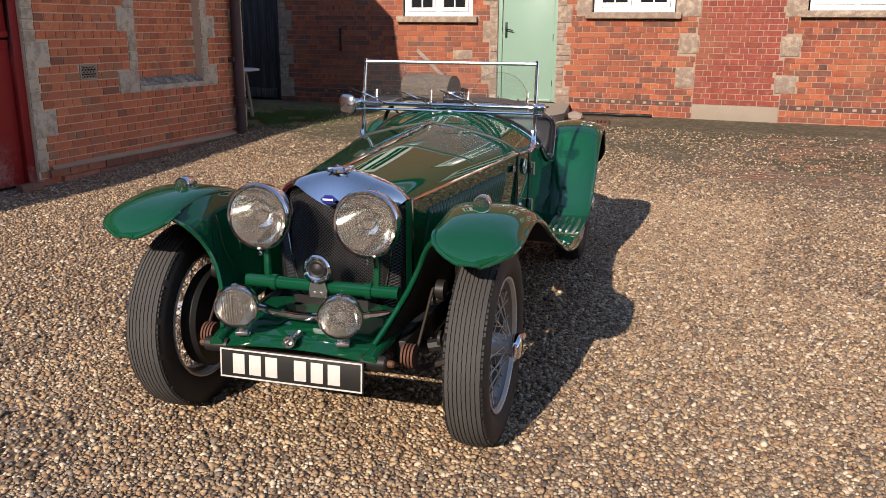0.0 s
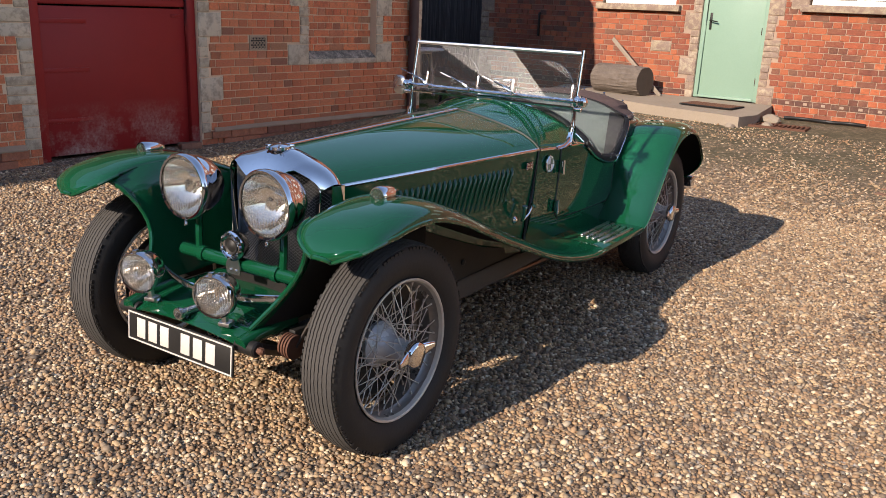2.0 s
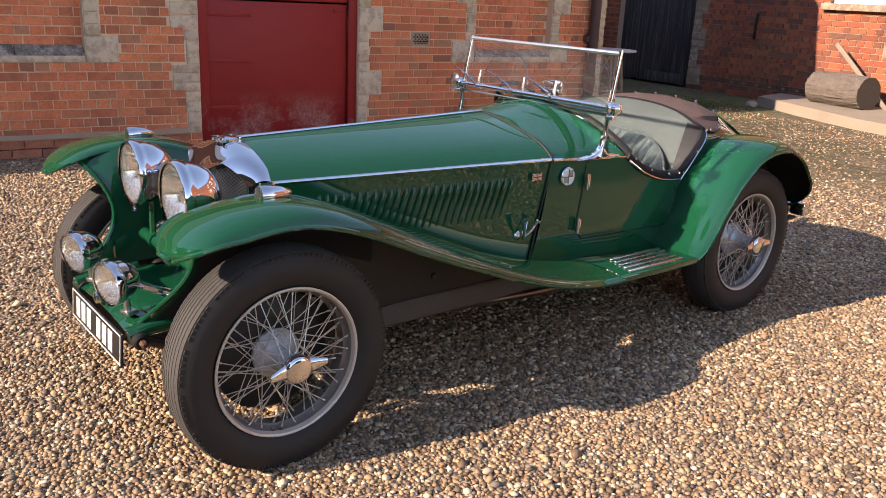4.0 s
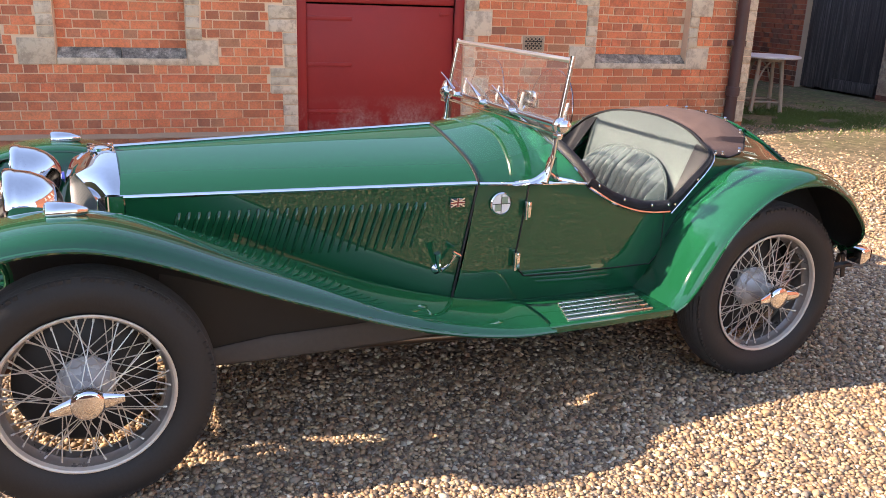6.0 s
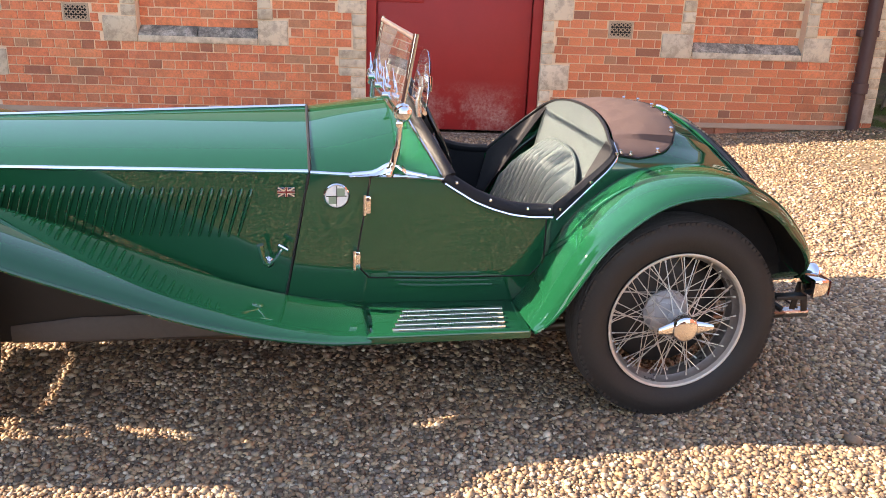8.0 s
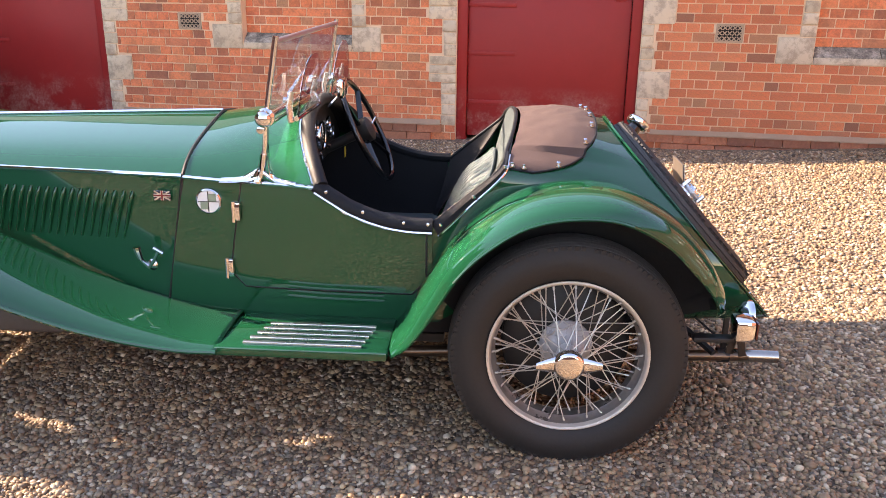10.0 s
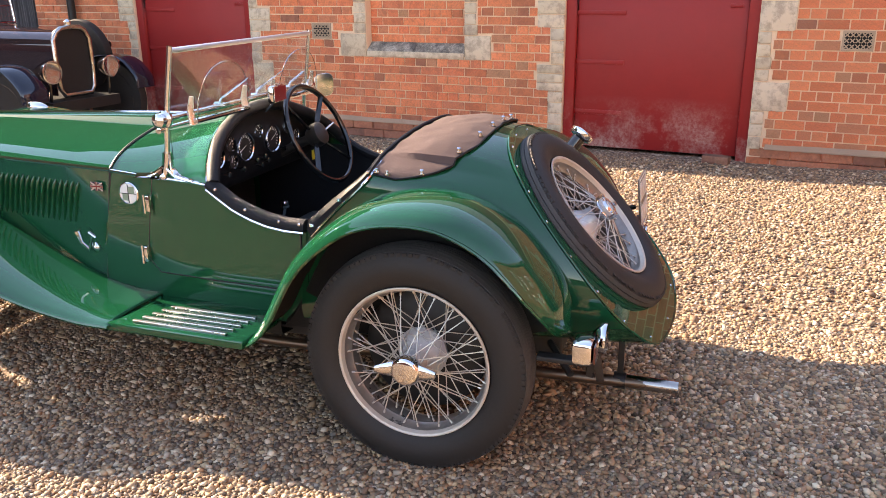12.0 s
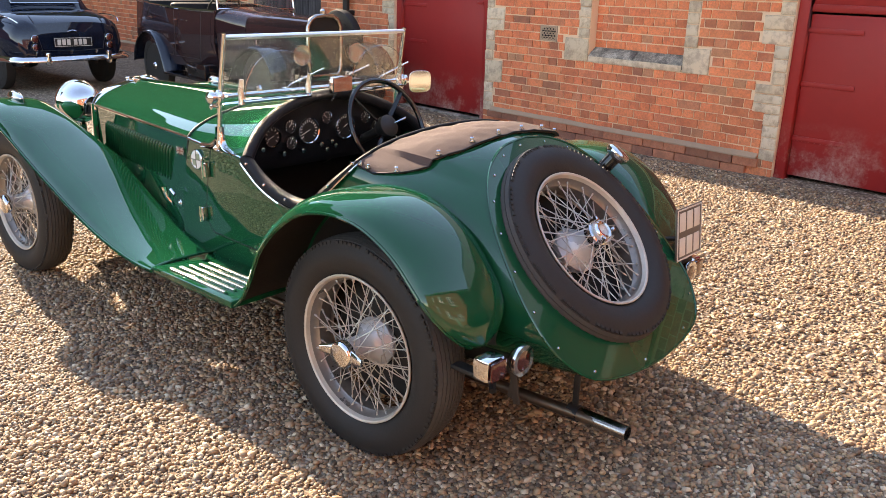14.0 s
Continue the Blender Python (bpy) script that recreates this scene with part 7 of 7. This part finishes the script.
# ---- dark saloon seen from behind ----
def saloon():
    c = thing("saloon_car", "dark blue 1950s saloon seen from behind, parked in shade", "car", pose(-3.55, -4.18, -0.026, 0, 0, -83))
    # x forward from the tail, y to its left
    rows = []
    for x, w, zt, zb in ((0.0, 0.60, 0.74, 0.42), (0.04, 0.68, 0.86, 0.36), (0.15, 0.73, 0.93, 0.32), (0.5, 0.76, 1.0, 0.30), (0.95, 0.78, 1.03, 0.28), (1.5, 0.78, 1.03, 0.26), (2.4, 0.77, 1.02, 0.26), (3.1, 0.74, 0.98, 0.27), (3.6, 0.70, 0.92, 0.3), (3.78, 0.6, 0.75, 0.4)):
        half = [(0, zt), (0.55 * w, zt - 0.01), (0.82 * w, zt - 0.05), (0.96 * w, zt - 0.15), (w, zt - 0.3), (w * 0.97, (zt + zb) / 2 - 0.1), (w * 0.88, zb)]
        ring = catmull([(x, y, z) for y, z in half], 19)
        rows.append(ring)
    part("body", both(grid(rows)), NAVY, c, "dark blue rounded body")
    part("tail_panel", both((rows[0] + [(0.0, 0, 0.42)], [tuple(range(20))])), NAVY, c)
    cab = []
    for x, w, zt in ((0.62, 0.60, 1.01), (0.86, 0.60, 1.26), (1.1, 0.59, 1.40), (1.5, 0.59, 1.46), (2.0, 0.59, 1.44), (2.35, 0.58, 1.33), (2.75, 0.57, 1.0)):
        cab.append(catmull([(x, 0, zt), (x, w * 0.6, zt - 0.01), (x, w * 0.9, zt - 0.07), (x, w * 1.05, max(0.98, zt - 0.28)), (x, w * 1.15, 0.98)], 13))
    part("cabin", both(grid(cab)), NAVY, c)
    part("rear_window", moved(box(-0.004, 0.004, -0.44, 0.44, -0.15, 0.15, 0.003), Matrix.Translation((0.765, 0, 1.185)) @ Matrix.Rotation(radians(43), 4, "Y")), DARK_PANE, c)
    part("window_trim", moved(tube([(-0.006, -0.45, -0.16), (-0.006, 0.45, -0.16), (-0.006, 0.45, 0.16), (-0.006, -0.45, 0.16)], 0.008, 6, closed=True), Matrix.Translation((0.762, 0, 1.187)) @ Matrix.Rotation(radians(43), 4, "Y")), CHROME, c)
    part("boot_line", both(tube([(-0.004, 0.0, 0.50), (-0.004, 0.40, 0.52), (0.0, 0.44, 0.7), (0.06, 0.45, 0.86), (0.2, 0.45, 0.95)], 0.004, 5)), BLACK, c)
    part("boot_badge", tube([(-0.006, -0.06, 0.745), (-0.012, 0, 0.76), (-0.006, 0.06, 0.745)], 0.009, 6), CHROME, c)
    b = part("bumper", tube(catmull([(0.35, -0.80, 0.42), (0.02, -0.74, 0.42), (-0.10, -0.5, 0.42), (-0.13, 0, 0.42), (-0.10, 0.5, 0.42), (0.02, 0.74, 0.42), (0.35, 0.80, 0.42)], 31), 0.045, 10, flat=0.35), CHROME, c, "chrome bumper blade")
    for s in (1, -1):
        part("overrider", box(-0.17, -0.10, s * 0.40 - 0.03, s * 0.40 + 0.03, 0.34, 0.51, 0.02), CHROME, b)
        for z, r in ((0.665, 0.05), (0.565, 0.042)):
            l = part("tail_lamp", open_lathe([(0.02, r), (-0.022, r), (-0.026, r * 0.9)], 20, "x", (0, s * 0.49, z)), CHROME, c, "round red lamp in chrome rim")
            part("lens", lathe([(-0.02, r * 0.9), (-0.032, r * 0.6), (-0.036, 0.0)], 20, "x", (0, s * 0.49, z)), RED_LENS, l)
        for x in (0.62, 2.95):
            plain_wheel(c, pose(x, s * 0.68, 0.30, 0, 0, 0 if s > 0 else 180), 0.30, 0.07, 0, "dark tyre with chrome hub")
        part("fin_edge", tube(catmull([(0.02, s * 0.66, 0.86), (0.2, s * 0.71, 0.92), (0.7, s * 0.76, 0.93), (1.6, s * 0.79, 0.86)], 14), 0.007, 6), CHROME, c)
    bar_plate("rear_plate", 0.50, 0.115, [(-0.21 + 0.062 * k + (0.03 if k > 2 else 0), -0.21 + 0.062 * k + 0.045 + (0.03 if k > 2 else 0), -0.036, 0.036) for k in range(6)], GREY_PLATE, c, Matrix.Translation((-0.012, 0.0, 0.615)) @ Matrix.Rotation(math.pi, 4, "Z"), "black rear plate with pale bars")


saloon()

# ---- brickwork, piece by piece ----
def intervals(lo, hi, cuts):
    free = [(lo, hi)]
    for a, b in cuts:
        nxt = []
        for p, q in free:
            if b <= p or a >= q:
                nxt.append((p, q))
            else:
                if a > p:
                    nxt.append((p, a))
                if b < q:
                    nxt.append((b, q))
        free = nxt
    return free


def brick_list(s0, s1, z0, z1, holes, jog=0.0):
    """(start, end, bottom, top) of each brick, in English bond."""
    out = []
    k = 0
    z = z0
    while z + COURSE <= z1 + 1e-6:
        pitch = 0.231 if k % 2 == 0 else 0.1155
        cuts = [(a, b) for a, b, c, d in holes if min(d, z + COURSE) - max(c, z) > 0.02]
        for p, q in intervals(s0, s1, cuts):
            s = math.floor((p - jog) / pitch) * pitch + jog + (0.0577 if k % 2 == 0 else 0.0)
            if s > p:
                s -= pitch
            while s < q:
                a, b = max(p, s), min(q, s + pitch)
                if b - a > 0.035:
                    out.append((a + 0.005, b - 0.005, z + 0.005, z + COURSE - 0.005))
                s += pitch
        # cut bricks over and under stones that end within the course
        for a, b, c, d in holes:
            for lo, hi in ((z, c), (d, z + COURSE)):
                if COURSE - 0.02 > hi - lo > 0.026 and not any(o != (a, b, c, d) and o[0] < b - 0.02 and o[1] > a + 0.02 and o[2] < hi - 0.005 and o[3] > lo + 0.005 for o in holes):
                    n = max(1, round((b - a) / 0.2))
                    p, q = max(a, s0), min(b, s1)
                    if q - p > 0.06:
                        out += [(lerp(p, q, i / n) + 0.005, lerp(p, q, (i + 1) / n) - 0.005, lo + 0.005, hi - 0.005) for i in range(n)]
        z += COURSE
        k += 1
    return out


def rough_box(a, b, c, d, proud):
    """A brick face with slightly uneven corners, ready for either wall."""
    j = lambda: random.uniform(-0.0025, 0.0025)
    f = [(a + j(), c + j()), (b + j(), c + j()), (b + j(), d + j()), (a + j(), d + j())]
    p = proud + random.uniform(-0.002, 0.0025)
    return f, p


def lay(parent, bricks, wall, near, material):
    """Bricks in the stretch near = (s0, s1, z0, z1) become parts of their own, the rest one joined mesh."""
    verts, faces, count = [], [], 0
    for a, b, c, d in bricks:
        f, p = rough_box(a, b, c, d, 0.007)
        own = near and near[0] < (a + b) / 2 < near[1] and near[2] < (c + d) / 2 < near[3] and count < 300
        if own:
            count += 1
            if wall == "a":
                m = Matrix(((0, p, 0, WALL_X), (b - a, 0, 0, a), (0, 0, d - c, c), (0, 0, 0, 1)))
            else:
                m = Matrix(((b - a, 0, 0, a), (0, -p, 0, WALL_Y), (0, 0, d - c, c), (0, 0, 0, 1)))
            ob = new("brick", UNIT_BRICKS[material.name])
            ob.parent = parent
            ob.matrix_local = m
            continue
        n = len(verts)
        for q in (-0.01, p):
            for s, z in f:
                verts.append((WALL_X + q, s, z) if wall == "a" else (s, WALL_Y - q, z))
        faces += [(n + 4, n + 5, n + 6, n + 7)] + [(n + i, n + (i + 1) % 4, n + 4 + (i + 1) % 4, n + 4 + i) for i in range(4)]
    me = bpy.data.meshes.new("brickwork")
    me.from_pydata(verts, [], faces)
    me.validate()
    me.materials.append(material)
    ob = new("brickwork", me)
    ob.parent = parent
    tagged(ob, kind="stuff")
    return count


def unit_brick(material):
    me = bpy.data.meshes.new("brick")
    bm = bmesh.new()
    bmesh.ops.create_cube(bm, size=1.0, matrix=Matrix.Translation((0.5, 0.5, 0.5)))
    bm.to_mesh(me)
    bm.free()
    me.materials.append(material)
    return me


UNIT_BRICKS = {m.name: unit_brick(m) for m in (BRICK, BRICK_LIGHTENED)}
holes_a = STONES_A + OPEN_A
lay(wall_a, brick_list(-12.0, CORNER_Y, -0.0195, 2.56, holes_a), "a", (5.9, 8.1, 0.1, 1.35), BRICK_LIGHTENED)
# shallow brick fill of the two blocked windows
fill = [b for a, c in WINDOWS_A for b in brick_list(a, c, 0.905, 2.2, [])]
verts, faces = [], []
for a, b, c, d in fill:
    f, p = rough_box(a, b, c, d, 0.006)
    n = len(verts)
    for q in (-0.02, p):
        verts += [(WALL_X - 0.1 + q, s, z) for s, z in f]
    faces += [(n + 4, n + 5, n + 6, n + 7)] + [(n + i, n + (i + 1) % 4, n + 4 + (i + 1) % 4, n + 4 + i) for i in range(4)]
ob = part("window_infill", (verts, faces), BRICK_LIGHTENED, wall_a, "brick filling of a blocked window")
tagged(ob, kind="stuff")
part("infill_mortar", join(*[box(WALL_X - 0.2, WALL_X - 0.1, a, b, 0.8, 2.2) for a, b in WINDOWS_A]), MORTAR, wall_a)
# chamfered plinth of two courses standing proud at the foot of the range
pl = []
for k in range(2):
    z = -0.02 + k * COURSE
    s = -11.9 + 0.1 * k
    while s < CORNER_Y - 0.2:
        e = s + 0.222
        if not any(a - 0.16 < (s + e) / 2 < b + 0.16 for a, b in DOORS_A) and not (-7.7 < s < -5.7 or -4.7 < s < -2.5):
            x1 = WALL_X + 0.045 - 0.012 * k + random.uniform(-0.004, 0.004)
            if random.random() > 0.03:
                pl.append(box(WALL_X, x1, s, e, z, z + COURSE - 0.008))
        s = e + 0.009
tagged(part("plinth_bricks", join(*pl), BRICK_PLINTH, wall_a), kind="stuff")
edges = sorted([-11.9, CORNER_Y - 0.25] + [v for a, b in DOORS_A for v in (a - 0.14, b + 0.14)] + [-7.75, -5.65, -4.75, -2.45])
for a, b in zip(edges[::2], edges[1::2]):
    rows = []
    n = max(2, int((b - a) / 0.12))
    for i in range(n + 1):
        y = lerp(a, b, i / n)
        w = 0.006 * noise.noise((y * 3.1, 0.0, 0.5))
        rows.append([(WALL_X + 0.002, y, 0.132), (WALL_X + 0.046 + w, y, 0.128), (WALL_X + 0.044 + w, y, 0.139 + w), (WALL_X + 0.009, y, 0.172 + 1.5 * w), (WALL_X + 0.002, y, 0.172 + 1.5 * w)])
    part("plinth_weathering", grid(rows), CEMENT, wall_a, "buff cement slope along the plinth", sharp=30)
holes_b = STONES_B + OPEN_B + [(a - 0.08, b + 0.09, c - 0.085, c) for a, b, c, d in OPEN_B[1:4]]
infill = (-1.22, -0.06, 0.4, 3.1)
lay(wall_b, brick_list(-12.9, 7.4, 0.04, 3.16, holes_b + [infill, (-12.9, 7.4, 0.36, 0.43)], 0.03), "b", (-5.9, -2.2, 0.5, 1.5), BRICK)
lay(wall_b, brick_list(-1.22, -0.06, 0.4, 3.1, STONES_B, 0.05), "b", None, BRICK_DARK)
# moulded blue band and base courses of the cottage
lay(wall_b, brick_list(-12.9, 7.4, 0.356, 0.436, STONES_B + OPEN_B + [(-1.22, -0.06, 0, 0.5)], 0.0), "b", None, BRICK_BAND)
studs = []
for k in range(44):
    x = -7.2 + 0.231 * k
    if not any(a - 0.05 < x < b + 0.05 for a, b in ((-4.4, -3.0), (-1.22, -0.06))):
        studs.append(box(x - 0.026, x + 0.026, WALL_Y - 0.0115, WALL_Y, 0.378, 0.412))
tagged(part("band_bosses", join(*studs), COTTAGE_MORTAR, wall_b, "small pale square bosses on the dark brick band"), kind="stuff")


# worn brick paving that shows through the earth before the cottage
pav = []
for r in range(26):
    for k in range(9):
        x, y = -0.55 + 0.225 * k + (0.11 if r % 2 else 0), 8.0 + 0.1 * r
        if noise.noise((x * 1.1, y * 1.1, 9.0)) + random.uniform(-0.25, 0.25) > 0.02:
            z = ground_z(x, y)
            pav.append(box(x - 0.104, x + 0.104, y - 0.045, y + 0.045, z - 0.03, z + random.uniform(-0.003, 0.005)))
paving = tagged(new("pavement"), "worn red brick paving showing through earth and moss", "pavement", kind="structure")
tagged(part("paving_bricks", join(*pav), PAVER, paving), kind="stuff")


# ---- gravel, pebble by pebble ----
def pebbles(name, rects, spacing, size, ico, seed, label):
    rng = np.random.default_rng(seed)
    pts = []
    for x0, x1, y0, y1 in rects:
        nx, ny = int((x1 - x0) / spacing), int((y1 - y0) / spacing)
        gx, gy = np.meshgrid(np.arange(nx), np.arange(ny))
        p = np.stack([x0 + (gx.ravel() + rng.random(nx * ny)) * spacing, y0 + (gy.ravel() + rng.random(nx * ny)) * spacing], 1)
        pts.append(p)
    pts = np.concatenate(pts)
    # thins out into moss and earth towards the cottage
    blot = np.array([noise.noise((x * 0.9, y * 0.9, 3.0)) + 0.5 * noise.noise((x * 2.7, y * 2.7, 5.0)) if y > 6.0 else 0.0 for x, y in pts])
    keep = np.clip(1.0 - (pts[:, 1] - 7.3 + 1.5 * blot) / 1.9, 0.16, 1.0)
    pts = pts[rng.random(len(pts)) < keep]
    n = len(pts)
    if ico:
        bm = bmesh.new()
        bmesh.ops.create_icosphere(bm, subdivisions=1, radius=1.0)
        base = np.array([v.co[:] for v in bm.verts])
        faces = np.array([[v.index for v in f.verts] for f in bm.faces])
        bm.free()
    else:
        base = np.array([(1, 0, 0), (-1, 0, 0), (0, 1, 0), (0, -1, 0), (0, 0, 1), (0, 0, -1)], float)
        faces = np.array([(0, 2, 4), (2, 1, 4), (1, 3, 4), (3, 0, 4), (2, 0, 5), (1, 2, 5), (3, 1, 5), (0, 3, 5)])
    r = size * np.exp(rng.normal(0, 0.28, n))
    ax = np.stack([r * rng.uniform(0.95, 1.45, n), r * rng.uniform(0.75, 1.05, n), r * rng.uniform(0.5, 0.8, n)], 1)
    v = base[None] * ax[:, None, :] * (1 + rng.uniform(-0.2, 0.2, (n, len(base), 1)))
    tilt, spin = rng.normal(0, 0.35, n), rng.uniform(0, math.tau, n)
    c, s = np.cos(tilt)[:, None], np.sin(tilt)[:, None]
    v = np.stack([v[..., 0] * c - v[..., 2] * s, v[..., 1], v[..., 0] * s + v[..., 2] * c], 2)
    c, s = np.cos(spin)[:, None], np.sin(spin)[:, None]
    v = np.stack([v[..., 0] * c - v[..., 1] * s, v[..., 0] * s + v[..., 1] * c, v[..., 2]], 2)
    t = np.clip((pts[:, 1] - 5.6) / 4.2, 0, 1)
    d = np.clip((4.9 - pts[:, 1]) / 2.6, 0, 1)
    z = 0.19 * t * t * (3 - 2 * t) - 0.026 * d * d * (3 - 2 * d) + rng.uniform(-0.1, 0.45, n) * r
    v += np.concatenate([pts, z[:, None]], 1)[:, None, :]
    f = (faces[None] + (np.arange(n) * len(base))[:, None, None]).reshape(-1, 3)
    me = bpy.data.meshes.new(name)
    me.vertices.add(n * len(base))
    me.vertices.foreach_set("co", v.reshape(-1).astype(np.float32))
    me.loops.add(f.size)
    me.loops.foreach_set("vertex_index", f.reshape(-1).astype(np.int32))
    me.polygons.add(len(f))
    me.polygons.foreach_set("loop_start", np.arange(0, f.size, 3, dtype=np.int32))
    me.polygons.foreach_set("loop_total", np.full(len(f), 3, dtype=np.int32))
    me.update(calc_edges=True)
    if not ico:
        me.shade_smooth()
    me.materials.append(GRAVEL)
    tagged(new(name, me), label, "gravel", kind="stuff")


pebbles("gravel", [(-1.5, 0.0, 5.0, 7.2), (-1.5, 1.1, 3.4, 5.0), (-2.8, -1.5, 5.2, 7.2), (-2.3, 1.1, 1.5, 2.2), (-3.1, 1.1, 2.2, 3.4)], 0.0145, 0.0081, True, 3, "loose golden brown pea gravel of the yard")
pebbles("gravel", [(-6.2, -1.5, 3.4, 5.2), (-6.2, -2.8, 5.2, 7.2), (-6.2, -1.5, 7.2, 11.0), (-1.5, 0.0, 7.2, 11.0), (0.0, 1.6, 5.0, 11.0), (1.1, 1.6, 2.0, 5.0), (-6.2, -3.1, -1.0, 3.4), (-3.1, -1.3, -3.0, 1.5), (-3.1, -2.3, 1.5, 2.2)], 0.0232, 0.0111, False, 4, "loose golden brown pea gravel further off")
pebbles("gravel", [(1.6, 5.6, -1.5, 8.0)], 0.041, 0.0175, False, 5, "loose pea gravel on the open side of the yard")


# short grass and moss in the shade at the passage mouth
def grass(seed, n):
    rng = random.Random(seed)
    v, f = [], []
    while len(f) < n:
        x, y = rng.gauss(-6.62, 0.42), rng.gauss(9.95, 0.62)
        if not (CORNER_Y + 0.05 < y < 11.6 and x > -8.2):
            continue
        if noise.noise((x * 2.3, y * 2.3, 4.0)) < -0.08 + 0.25 * rng.random() - 0.2:
            continue
        a, h = rng.uniform(0, math.tau), rng.uniform(0.018, 0.05)
        c, d, w = math.cos(a), math.sin(a), rng.uniform(0.003, 0.006)
        bend, z = rng.uniform(0.3, 1.1) * h, ground_z(x, y) - 0.006
        k = len(v)
        v += [(x - d * w, y + c * w, z), (x + d * w, y - c * w, z), (x + c * bend * 0.4, y + d * bend * 0.4, z + 0.75 * h), (x + c * bend, y + d * bend, z + h)]
        f += [(k, k + 1, k + 2), (k + 2, k + 1, k + 3)]
    return v, f


tagged(part("grass", grass(8, 16000), GRASS), "short green grass and moss in the shaded passage mouth", "grass", kind="stuff")
